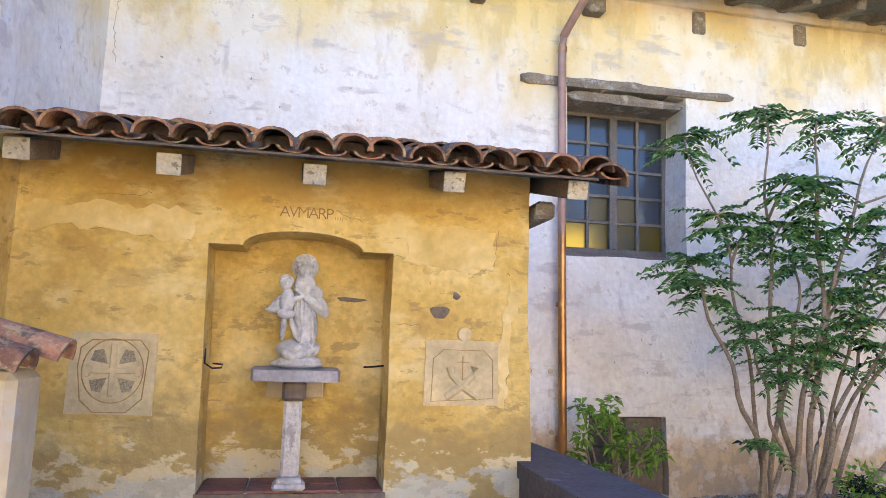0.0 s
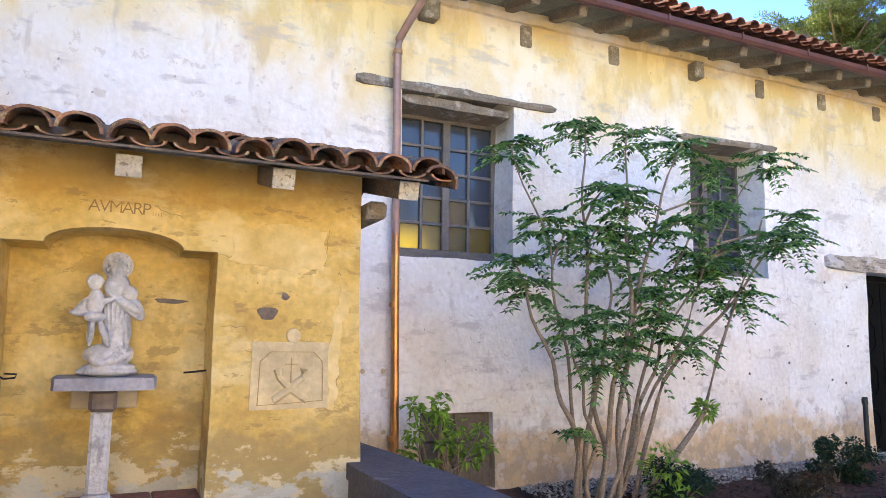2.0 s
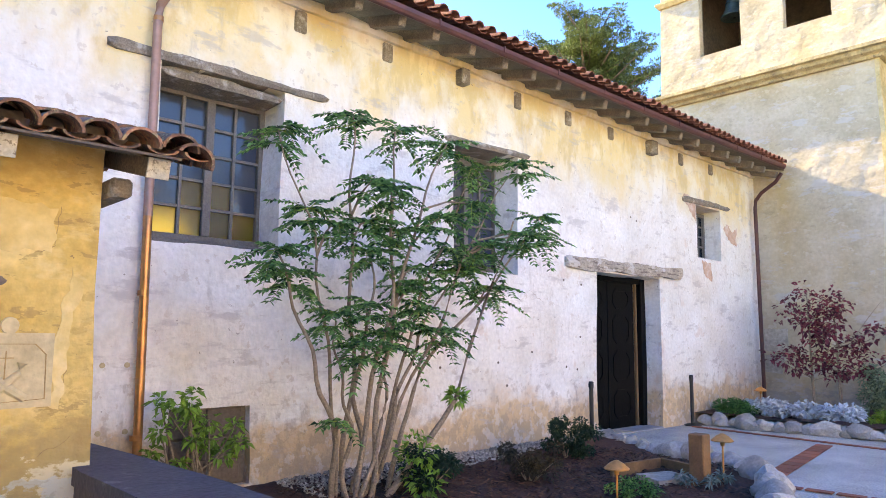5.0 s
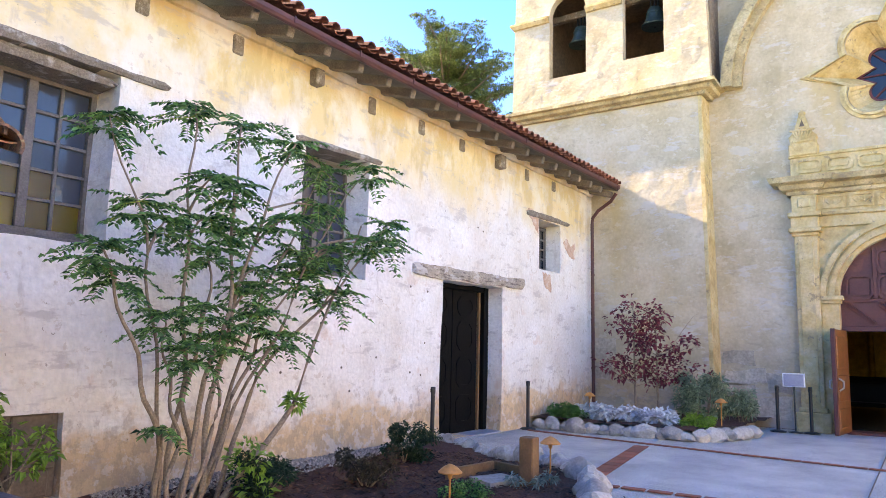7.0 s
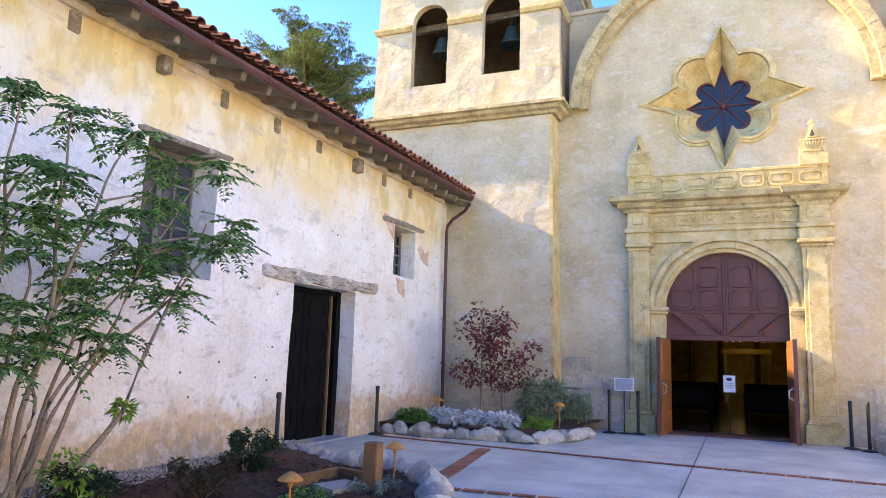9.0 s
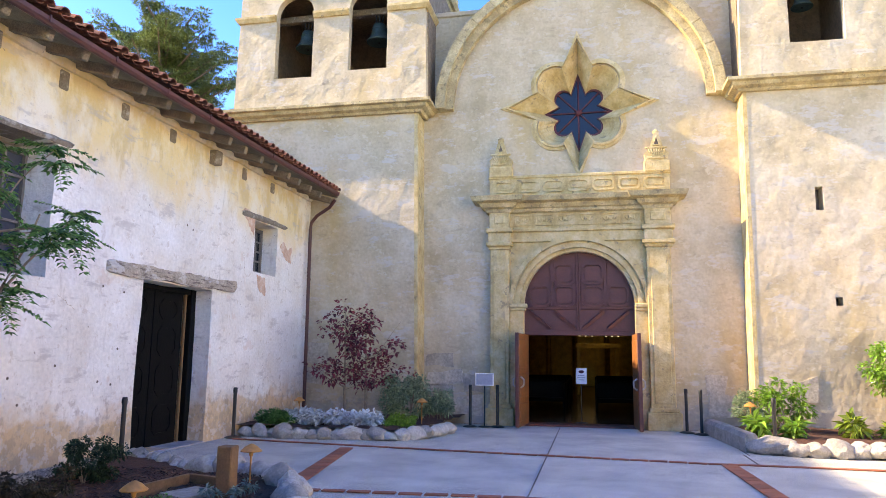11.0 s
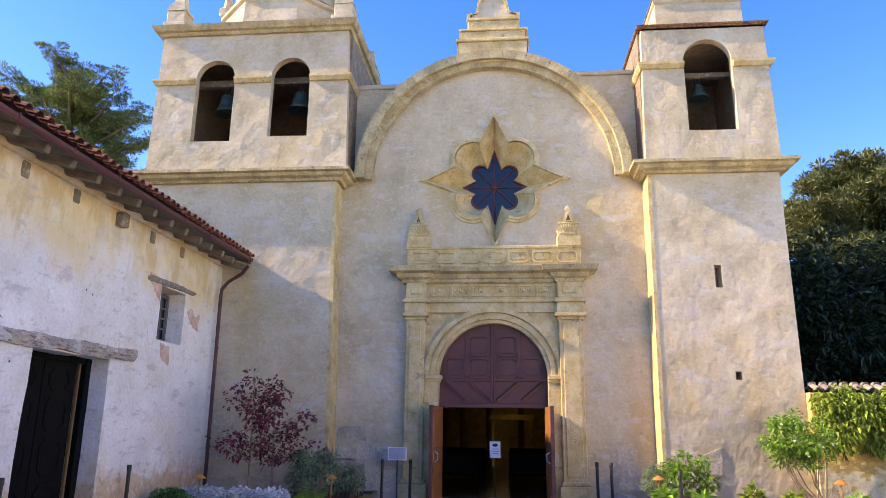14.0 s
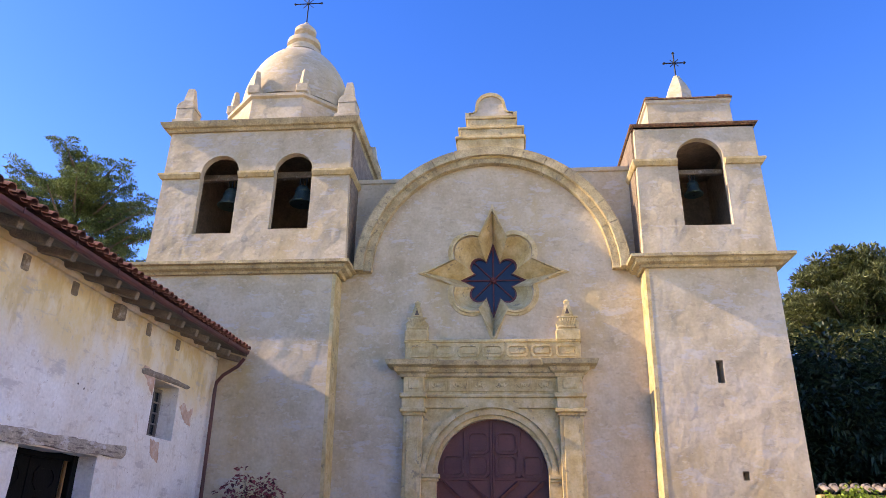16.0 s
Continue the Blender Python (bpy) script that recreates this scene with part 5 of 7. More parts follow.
part("eave_board", k, DECKW, sroof, "thin dark boarding")
part("mortar_bed", K().box((0.52, 5.80, 2.795), (3.86, 5.87, 2.915), 0.01), STONE_BROWN, sroof, "dark mortar under the tiles")
for x, z in ((0.555, 2.69), (1.345, 2.665), (2.16, 2.67), (3.005, 2.69), (3.81, 2.70)):
    bmn = thing("eave_beam", "squared timber beam with a whitewashed end under the tiles", "beam", (x, 5.7, z), group="shrine eave beams", kind="structure")
    tilt = pose(x, 5.70, z, an2 - 1.0, 0, rng.uniform(-2, 2))
    part("timber", K().box((-0.066, 0, -0.06), (0.066, 0.7 if x < 3.7 else 1.3, 0.06), 0.008, tilt), RAFTER, bmn)
    part("whitewashed_end", K().box((-0.067, -0.008, -0.061), (0.067, 0.005, 0.061), 0.003, tilt), WOOD_CREAM, bmn)
part_b = K().box((3.665, 6.06, 2.57), (3.80, 6.9, 2.69), 0.02)
solid("beam_pad", part_b, WOOD_GREY, "short timber pad under the end beam", "beam", "structure")

# niche floor tiles
nf = thing("niche_floor", "terracotta tiled floor of the niche", "floor", (2.1, 6.3, NZ), kind="structure")
part("bed", K().box((1.55, N - 0.02, NZ - 0.08), (2.72, N + 0.42, NZ - 0.006)), STONE_BROWN, nf)
t_me = K().box((0, 0, 0), (0.275, 0.20, 0.02), 0.006).mesh("floor_tile", TERRA)
for i in range(4):
    for j in range(2):
        lay(t_me, "floor_tile", nf, pose(1.575 + i * 0.285, N - 0.005 + j * 0.21, NZ - 0.008))

shelf = thing("stone_shelf", "grey stone shelf on a square pale pillar in the niche", "shelf", (2.12, 6.3, NZ))
hx = [(1.84, 6.20), (1.86, 6.12), (2.12, 6.08), (2.38, 6.12), (2.40, 6.20), (2.40, 6.62), (1.84, 6.62)]
k = K()
vs = [(x, y, 1.435) for x, y in hx] + [(x, y, 1.505) for x, y in hx]
k.add(vs, [tuple(range(7)), tuple(range(13, 6, -1))] + [(i, (i + 1) % 7, (i + 1) % 7 + 7, i + 7) for i in range(7)])
part("slab", k, STONE_GREY, shelf, "worn grey stone slab")
part("back_block", K().box((1.93, 6.50, 1.30), (2.31, 6.62, 1.436), 0.01), FACADE, shelf)
part("bracket", K().box((2.04, 6.15, 1.31), (2.19, 6.50, 1.436), 0.02), STONE_BROWN, shelf)
part("pillar", K().box((2.055, 6.20, 0.83), (2.17, 6.32, 1.32), 0.018), MARBLE, shelf, "pale stone pillar")
part("foot", K().box((2.01, 6.155, NZ + 0.012), (2.215, 6.36, 0.80), 0.02).box((2.035, 6.18, 0.80), (2.19, 6.34, 0.835), 0.012), MARBLE, shelf)

# statue: one plain carved mass, merged
k = K()


def egg(c, r, tilt=(0, 0, 0)):
    bm = bmesh.new()
    bmesh.ops.create_icosphere(bm, subdivisions=3, radius=1)
    bm.verts.index_update()
    k.add([v.co[:] for v in bm.verts], [[v.index for v in f.verts] for f in bm.faces], pose(*c, *tilt) @ Matrix.Diagonal((*r, 1)))
    bm.free()


SX, SY = 2.12, 6.36
egg((SX, SY, 1.535), (0.175, 0.11, 0.035))
egg((SX + 0.01, SY, 1.56), (0.15, 0.10, 0.03))
egg((SX - 0.035, SY - 0.01, 1.635), (0.105, 0.085, 0.065))
egg((SX + 0.06, SY - 0.01, 1.64), (0.085, 0.08, 0.07))
egg((SX + 0.04, SY, 1.78), (0.085, 0.07, 0.18))
egg((SX + 0.04, SY + 0.01, 1.95), (0.095, 0.065, 0.12))
egg((SX + 0.025, SY - 0.02, 2.055), (0.075, 0.06, 0.075))
egg((SX + 0.02, SY - 0.03, 2.145), (0.043, 0.05, 0.058))
egg((SX + 0.025, SY + 0.0, 2.15), (0.06, 0.05, 0.075))
egg((SX + 0.14, SY - 0.02, 1.92), (0.04, 0.045, 0.085), (0, -28, 0))
egg((SX + 0.10, SY - 0.075, 1.93), (0.075, 0.025, 0.03), (0, 32, 0))
egg((SX - 0.085, SY - 0.07, 1.945), (0.048, 0.04, 0.085))
egg((SX - 0.095, SY - 0.075, 2.06), (0.04, 0.04, 0.045))
egg((SX - 0.15, SY - 0.05, 1.93), (0.028, 0.03, 0.08), (0, 42, 0))
egg((SX - 0.165, SY - 0.06, 1.885), (0.06, 0.025, 0.022))
egg((SX - 0.085, SY - 0.08, 1.86), (0.06, 0.045, 0.035))
egg((SX - 0.10, SY - 0.085, 1.77), (0.022, 0.025, 0.085), (0, 3, 0))
egg((SX - 0.03, SY - 0.085, 1.765), (0.022, 0.025, 0.09), (0, -22, 0))
egg((SX + 0.03, SY - 0.05, 1.74), (0.02, 0.03, 0.14), (0, 10, 0))
egg((SX + 0.09, SY - 0.045, 1.76), (0.018, 0.03, 0.12), (0, -6, 0))
for i in range(9):
    t = -1.1 + 0.27 * i
    egg((SX + 0.035 + 0.075 * math.sin(t), SY - 0.062 * math.cos(t), 1.80), (0.009, 0.012, 0.15), (0, 7 * math.sin(t * 2), 0))
for i in range(6):
    egg((SX + 0.01 + 0.02 * i, SY - 0.065, 1.985 - 0.02 * i), (0.07, 0.016, 0.009), (0, 38, 0))
for i in range(10):
    t = 2 * math.pi * i / 10
    egg((SX + 0.02 + 0.052 * math.cos(t), SY - 0.012, 2.15 + 0.062 * math.sin(t)), (0.017, 0.03, 0.017))
egg((SX + 0.02, SY - 0.083, 2.135), (0.007, 0.010, 0.015))
egg((SX - 0.095, SY - 0.115, 2.055), (0.006, 0.008, 0.010))
for i in range(7):
    t = math.pi * i / 6
    egg((SX - 0.095 + 0.036 * math.cos(t), SY - 0.075, 2.072 + 0.034 * math.sin(t)), (0.014, 0.03, 0.014))
egg((SX - 0.04, SY - 0.085, 1.955), (0.06, 0.018, 0.018), (0, -18, 0))
egg((SX + 0.10, SY - 0.03, 2.01), (0.05, 0.05, 0.045), (0, 25, 0))
egg((SX - 0.06, SY - 0.09, 1.60), (0.05, 0.03, 0.03), (0, 30, 0))
egg((SX + 0.03, SY - 0.085, 1.605), (0.06, 0.025, 0.03), (0, -25, 0))
for i in range(5):
    t = -0.9 + 0.45 * i
    egg((SX + 0.02 + 0.06 * math.sin(t), SY, 2.20 + 0.02 * math.cos(t)), (0.012, 0.012, 0.035), (0, math.degrees(t) * 0.7, 0))
k.lathe([(0.085, -0.008), (0.09, 0.0), (0.085, 0.008)], 28, pose(SX + 0.022, SY + 0.055, 2.185, 90, 0, 0))
stat = solid("statue", k, MARBLE, "white stone devotional statue standing on the niche shelf", "statue", smooth="all")
rm = stat.modifiers.new("merge", "REMESH")
rm.mode, rm.voxel_size, rm.use_smooth_shade = "VOXEL", 0.0045, True

# hooks, holes and patches in the shrine wall
hook = solid("iron_hook", K().tube([(1.545, 6.30, 1.62), (1.55, 6.27, 1.53), (1.60, 6.25, 1.50), (1.655, 6.25, 1.505), (1.665, 6.25, 1.525), (1.60, 6.25, 1.53)], 0.006, 6), IRON, "bent black iron hook in the niche side", "hook")
solid("iron_hook", K().tube([(2.70, 6.40, 1.535), (2.63, 6.34, 1.53), (2.56, 6.33, 1.525)], 0.007, 6), IRON, "straight black iron peg in the niche side", "hook")


def patch(xc, zc, rx, rz, y, material, label, d=0.012, seed=0):
    pts = [(xc + rx * math.cos(t) * (1 + 0.22 * math.sin(3 * t + seed)), zc + rz * math.sin(t) * (1 + 0.2 * math.cos(2 * t + seed))) for t in [2 * math.pi * i / 16 for i in range(16)]]
    return solid("plaster_hole", K().prism(pts, [[(xc + (x - xc) * 0.72, zc + (z - zc) * 0.72) for x, z in pts]], on_y, y - d, y + 0.03).prism([(xc + (x - xc) * 0.75, zc + (z - zc) * 0.75) for x, z in pts], [], on_y, y - 0.003, y + 0.02), material, label, "hole", "structure")


patch(3.04, 1.905, 0.062, 0.05, N, STONE_BROWN, "knocked-out hole in the ochre plaster", 0.004)
patch(3.15, 2.02, 0.026, 0.024, N, STONE_BROWN, "knocked-out hole in the ochre plaster", 0.004, 2)
patch(2.47, 1.985, 0.10, 0.018, N + 0.42, STONE_BROWN, "chipped scar in the niche back", 0.004, 1)



def ragged(outline, seed):
    """An outline broken into short uneven runs."""
    r = random.Random(seed)
    out = []
    for (xa, za), (xb, zb) in zip(outline, outline[1:] + outline[:1]):
        n = max(2, int(math.hypot(xb - xa, zb - za) / 0.045))
        off = 0.0
        for i in range(n):
            off = 0.6 * off + r.uniform(-0.028, 0.028)
            t = i / n
            d = max(1e-6, math.hypot(xb - xa, zb - za))
            w = off * min(1.0, 4 * t, 4 * (1 - t))
            out.append((xa + (xb - xa) * t - (zb - za) / d * w, za + (zb - za) * t + (xb - xa) / d * w))
    return out


def plaster_skin(outline, y, material, label, d, seed):
    """A thin ragged sheet of plaster standing off the wall."""
    return solid("plaster_skin", K().prism(ragged(outline, seed), [], on_y, y - d, y + 0.02), material, label, "plaster", "structure", group="plaster patches")


SKIN = mat("pale_ochre_skin", (0.70, 0.53, 0.23), 0.93, stops=[(0.3, (0.60, 0.42, 0.15)), (0.5, (0.71, 0.53, 0.23)), (0.7, (0.80, 0.65, 0.36))], scale=3, fine=18, fine_amt=0.1, bump=0.5, bump_scale=18, big_bump=0.04)
PINK = mat("pink_undercoat", (0.62, 0.40, 0.28), 0.93, stops=[(0.3, (0.50, 0.30, 0.20)), (0.5, (0.64, 0.42, 0.30)), (0.72, (0.76, 0.66, 0.56))], scale=4, fine=20, fine_amt=0.12, bump=0.5, bump_scale=20)
plaster_skin([(2.78, 2.24), (3.02, 2.21), (3.40, 2.20), (3.42, 2.47), (3.12, 2.50), (2.80, 2.47)], N, SKIN, "pale ochre plaster skin with broken edges", 0.010, 3)
plaster_skin([(0.50, 2.30), (0.95, 2.34), (1.42, 2.30), (1.46, 2.46), (0.90, 2.52), (0.50, 2.50)], N, SKIN, "pale ochre plaster skin with broken edges", 0.009, 5)
plaster_skin([(3.44, 1.30), (3.50, 1.28), (3.53, 1.70), (3.58, 2.05), (3.52, 2.12), (3.47, 1.75)], N, SKIN, "pale ochre plaster skin with broken edges", 0.007, 9)
for i, pts in enumerate(([(16.02, 4.75), (16.62, 4.30), (16.64, 4.64), (16.30, 4.84)], [(17.95, 4.28), (18.20, 4.05), (18.62, 3.92), (18.66, 4.36), (18.42, 4.22), (18.15, 4.40)], [(16.85, 3.45), (17.25, 3.42), (17.3, 3.0), (17.0, 3.1)])):
    plaster_skin(pts, W, PINK, "bare pink undercoat where the whitewash has fallen", 0.006, 20 + i)

# relief plaques; groove shade is drawn as thin brown strips
plq = thing("relief_plaque", "square plaster plaque with an incised ring and cross", "plaque", (1.03, N, 1.45))
part("slab", K().prism(rough(rect(0.785, 1.205, 1.27, 1.705), 0.12, 0.012, 1), [], on_y, N - 0.018, N + 0.02), PALE, plq)
RC = (1.035, 1.475)
for r0, r1 in ((0.171, 0.177),):
    part("ring", K().prism([(RC[0] + r1 * math.cos(t), RC[1] + 1.1 * r1 * math.sin(t)) for t in [2 * math.pi * i / 40 for i in range(40)]], [[(RC[0] + r0 * math.cos(t), RC[1] + 1.1 * r0 * math.sin(t)) for t in [2 * math.pi * i / 40 for i in range(40)]]], on_y, N - 0.024, N - 0.016), LINE, plq)
part("border", K().prism(rough([(0.83, 1.50), (0.86, 1.30), (0.94, 1.23), (1.13, 1.23), (1.22, 1.31), (1.235, 1.60), (1.18, 1.67), (0.90, 1.67), (0.84, 1.62)], 0.06, 0.012, 3), [rough([(0.836, 1.50), (0.866, 1.304), (0.943, 1.236), (1.127, 1.236), (1.213, 1.314), (1.228, 1.597), (1.176, 1.663), (0.903, 1.663), (0.846, 1.616)], 0.06, 0.012, 3)], on_y, N - 0.021, N - 0.016), LINE, plq)
part("cross_arm", K().box((RC[0] - 0.145, N - 0.032, RC[1] - 0.018), (RC[0] + 0.145, N - 0.016, RC[1] + 0.018), 0.008), PALE, plq)
part("cross_shaft", K().box((RC[0] - 0.02, N - 0.034, RC[1] - 0.155), (RC[0] + 0.02, N - 0.016, RC[1] + 0.165), 0.008), PALE, plq)
for sx in (-1, 1):
    for sz in (-1, 1):
        part("foil", K().prism([(RC[0] + sx * a, RC[1] + sz * b) for a, b in ((0.03, 0.04), (0.06, 0.13), (0.11, 0.12), (0.13, 0.06))], [], on_y, N - 0.021, N - 0.016), HATCH, plq)
    for sz in (-1, 1):
        part("knob", K().lathe([(0.022, 0), (0.018, 0.014)], 10, pose(RC[0] + sx * 0.145, N - 0.018, RC[1] + sz * 0.016, 90, 0, 0)), PALE, plq)
pl2 = thing("relief_plaque", "pale square plaque with crossed bands carved in low relief", "plaque", (3.2, N, 1.5))
part("slab", K().prism(rough(rect(2.95, 1.295, 3.455, 1.725), 0.12, 0.012, 6), [], on_y, N - 0.014, N + 0.02), PALE, pl2)
part("knob", K().lathe([(0.05, 0), (0.045, 0.018)], 14, pose(3.215, N, 1.765, 90, 0, 0)), PALE, pl2)
bo = rough([(2.99, 1.32), (3.0, 1.60), (3.07, 1.66), (3.35, 1.66), (3.41, 1.60), (3.42, 1.34)], 0.06, 0.008, 2)
part("border", K().prism(bo, [[(3.205 + (x - 3.205) * 0.975, 1.49 + (z - 1.49) * 0.975) for x, z in bo]], on_y, N - 0.019, N - 0.012), LINE, pl2)
for s in (-1, 1):
    part("band", K().tube([(3.205 - s * 0.11, N - 0.014, 1.35), (3.205, N - 0.018, 1.425), (3.205 + s * 0.07, N - 0.016, 1.49), (3.205 + s * 0.085, N - 0.014, 1.55)], [0.026, 0.028, 0.022, 0.030], 8), PALE, pl2)
part("small_cross", K().box((3.203, N - 0.018, 1.46), (3.209, N - 0.012, 1.62)).box((3.165, N - 0.018, 1.578), (3.247, N - 0.012, 1.584)), LINE, pl2)
fc = bpy.data.curves.new("inscription", "FONT")
fc.body, fc.size, fc.extrude = "AVMARP", 0.105, 0.002
fc.space_character = 0.8
fc.offset = -0.0009
ins = tagged(new("inscription", fc), "capital letters scratched into the ochre plaster", "inscription")
ins.matrix_basis = pose(1.955, N - 0.003, 2.487, 90, 0, 0)
fc.materials.append(LINE)
for i in range(4):
    solid("scratch", K().box((2.315 + i * 0.016, N - 0.004, 2.485), (2.318 + i * 0.016, N + 0.004, 2.505)), LINE, "short scratch after the inscription", "scratch", group="inscription scratches")

# parapet and terrace beside the shrine
k = K().box((0.4, 4.9, 0), (3.62, N + 0.02, 0.66), 0.02)
solid("terrace", k, STONE_GREY, "raised stone terrace before the shrine", "terrace", "structure")
par = thing("parapet", "low wall capped with dark slate-grey coping beside the shrine", "parapet", (3.87, 5.5, 0), kind="structure")
cp = rough([(3.60, 4.3), (4.10, 4.3), (4.10, 5.2), (4.05, 6.2), (3.98, 7.25), (3.62, 7.25), (3.60, 6.0)], 0.3, 0.02, 3)
part("coping", K().prism(cp, [], lambda u, v, w: (u, v, w), 0.83, 0.935), COPING, par)
part("wall", K().box((3.62, 4.32, 0), (4.03, 7.2, 0.84), 0.02), COPING, par)
pier = thing("garden_pier", "short cream plaster pier capped with old barrel tiles", "pier", (0.8, 4.5, 0), kind="structure")
part("body", K().box((0.42, 4.33, 0), (1.15, 4.62, 1.57), 0.03), FACADE, pier)
pt = barrel(0.62, 0.10, 0.08, 0.02, 9).mesh("cover_tile", TILE, True)
for j, (y, z) in enumerate(((4.33, 1.575), (4.52, 1.605))):
    lay(pt, "cover_tile", pier, pose(1.18 + 0.07 * j, y, z - 0.0, 17, 0, 90))
    lay(pt, "cover_tile", pier, pose(0.72 + 0.07 * j, y, z + 0.15, 17, 0, 90))


# bare masonry where the render has fallen
def bare_stone(face_x, spots, label):
    ob = thing("bare_masonry", label, "masonry", (face_x, spots[0][0], spots[0][1]), kind="structure")
    for i, (y0, z0, y1, z1) in enumerate(spots):
        kk = K()
        kk.prism(rough(rect(y0, z0, y1, z1), 0.1, 0.16, i + face_x), [], on_x, face_x - 0.02 - 0.012 * (i % 3), face_x + 0.05)
        part("stone", kk, STONE_BUFF, ob)


STONE_BUFF = mat("bare_sandstone", (0.50, 0.43, 0.33), 0.93, scale=3, fine=14, fine_amt=0.25, bump=0.8, bump_scale=14, big_bump=0.05, per_object=0.18)
bare_stone(FC, [(4.95, 1.44, 5.64, 1.80), (4.7, 0.95, 5.6, 1.36), (4.25, 0.75, 4.66, 1.18), (4.2, 0.2, 4.9, 0.70), (4.95, 0.3, 5.7, 0.9)], "bare sandstone blocks at the foot of the church front")
bare_stone(FT, [(-2.95, 0.7, -2.45, 1.2), (-3.45, 0.75, -3.0, 1.25), (-3.3, 0.3, -2.5, 0.66)], "bare sandstone blocks at the foot of the small tower")
bare_stone(FC, [(-1.75, 0.85, -1.2, 1.3), (-2.1, 0.4, -1.25, 0.8)], "bare sandstone blocks beside the church doorway")
bare_stone(FT, [(8.1, 1.5, 8.65, 1.95), (8.15, 1.0, 8.7, 1.42)], "bare sandstone blocks behind the corner bed")


# cracks and ridges in the plaster
def crack(pts, y, label="fine dark crack in the plaster", r=0.0035):
    path = []
    for (xa, za), (xb, zb) in zip(pts, pts[1:]):
        n = max(3, int(math.hypot(xb - xa, zb - za) / 0.022))
        path += [(xa + (xb - xa) * i / n + 0.025 * noise.noise(Vector((xa + i * 0.45, za, 1))), y, za + (zb - za) * i / n + 0.025 * noise.noise(Vector((xa, za + i * 0.45, 4)))) for i in range(n)]
    solid("plaster_crack", K().tube(path, [r * (0.5 + 0.7 * abs(noise.noise(Vector((i * 0.5, 2, 1))))) for i in range(len(path))], 4), LINE, label, "crack", "structure", group="plaster cracks")


for pts in ([(0.83, 2.33), (1.15, 2.36), (1.45, 2.30)], [(0.86, 2.55), (1.2, 2.58)], [(2.33, 2.55), (2.52, 2.47)], [(3.44, 2.48), (3.42, 2.24), (3.30, 2.20)], [(2.72, 2.27), (3.1, 2.24), (3.38, 2.22)],
            [(2.75, 1.82), (2.90, 1.82), (2.92, 1.76)], [(3.40, 1.02), (3.60, 1.12)], [(3.46, 1.75), (3.52, 1.5), (3.50, 1.3)]):
    crack(pts, N - 0.001)
for pts in ([(0.2, 5.2), (0.16, 4.7), (0.2, 4.3)], [(16.3, 3.4), (16.2, 3.9)], [(10.9, 2.5), (11.3, 2.3)]):
    crack(pts, W - 0.001)
for x, z in ((4.55, 1.42), (4.78, 1.42), (4.55, 0.78), (4.80, 0.78)):
    solid("wall_anchor", K().lathe([(0.028, 0), (0.026, 0.012), (0.01, 0.016)], 10, pose(x, W + 0.002, z, 90, 0, 0)), PALE, "small round plug in the whitewashed wall", "wall plug", group="wall plugs")
for i, (x, z) in enumerate(((11.0, 1.5), (11.9, 1.25), (11.85, 2.7), (12.35, 2.65), (12.2, 1.2), (10.4, 1.0), (10.2, 1.35), (12.3, 1.75), (14.0, 4.05), (14.2, 4.0), (9.0, 1.3))):
    solid("nail_hole", K().lathe([(0.022, 0), (0.02, 0.006)], 7, pose(x, W + 0.002, z, 90, 0, 0)), STONE_BROWN, "small dark chip in the whitewash", "hole", "structure", group="wall chips")


# ---- courtyard surface ----
strips = thing("paver_strip", "narrow strips of red pavers crossing the courtyard", "paving strip", (15, 2, 0), kind="structure")
pv = K().box((-0.145, -0.105, 0), (0.145, 0.105, 0.018), 0.006).mesh("paver", PAVEBRICK)


def strip(p0, p1, w=1.0):
    a, b = Vector((*p0, 0)), Vector((*p1, 0))
    n = int((b - a).length / 0.30)
    t = math.degrees(math.atan2(b.y - a.y, b.x - a.x))
    for i in range(n):
        c = a.lerp(b, (i + 0.5) / n)
        ob = lay(pv, "paver", strips, pose(c.x, c.y, 0.004 + rng.uniform(0, 0.003), 0, 0, t + rng.uniform(-0.6, 0.6)))
        ob.scale = (1, w, 1)


strip((15.62, 8.45), (15.20, 4.2), 0.55)
strip((15.20, 4.2), (14.86, -0.4), 0.55)
strip((14.86, -0.4), (15.0, -8.0), 0.55)
strip((10.4, 5.15), (15.0, 5.84), 1.2)
strip((8.8, -0.95), (14.8, -0.72), 1.2)
strip((11.05, 5.1), (11.25, 2.5), 0.55)
strip((11.25, 2.5), (11.4, -8.0), 0.55)
strip((15.0, -4.0), (16.3, -4.1), 0.8)
k = K().box((8.0, 2.20, 0.0), (20.0, 2.213, 0.0135)).box((16.1, -1.3, 0), (19.8, -1.285, 0.0135)).box((15.0, -1.22, 0), (16.2, -1.2, 0.0135))
solid("pavement_joint", k, STONE_BROWN, "thin dark joint in the paving", "joint", "structure")


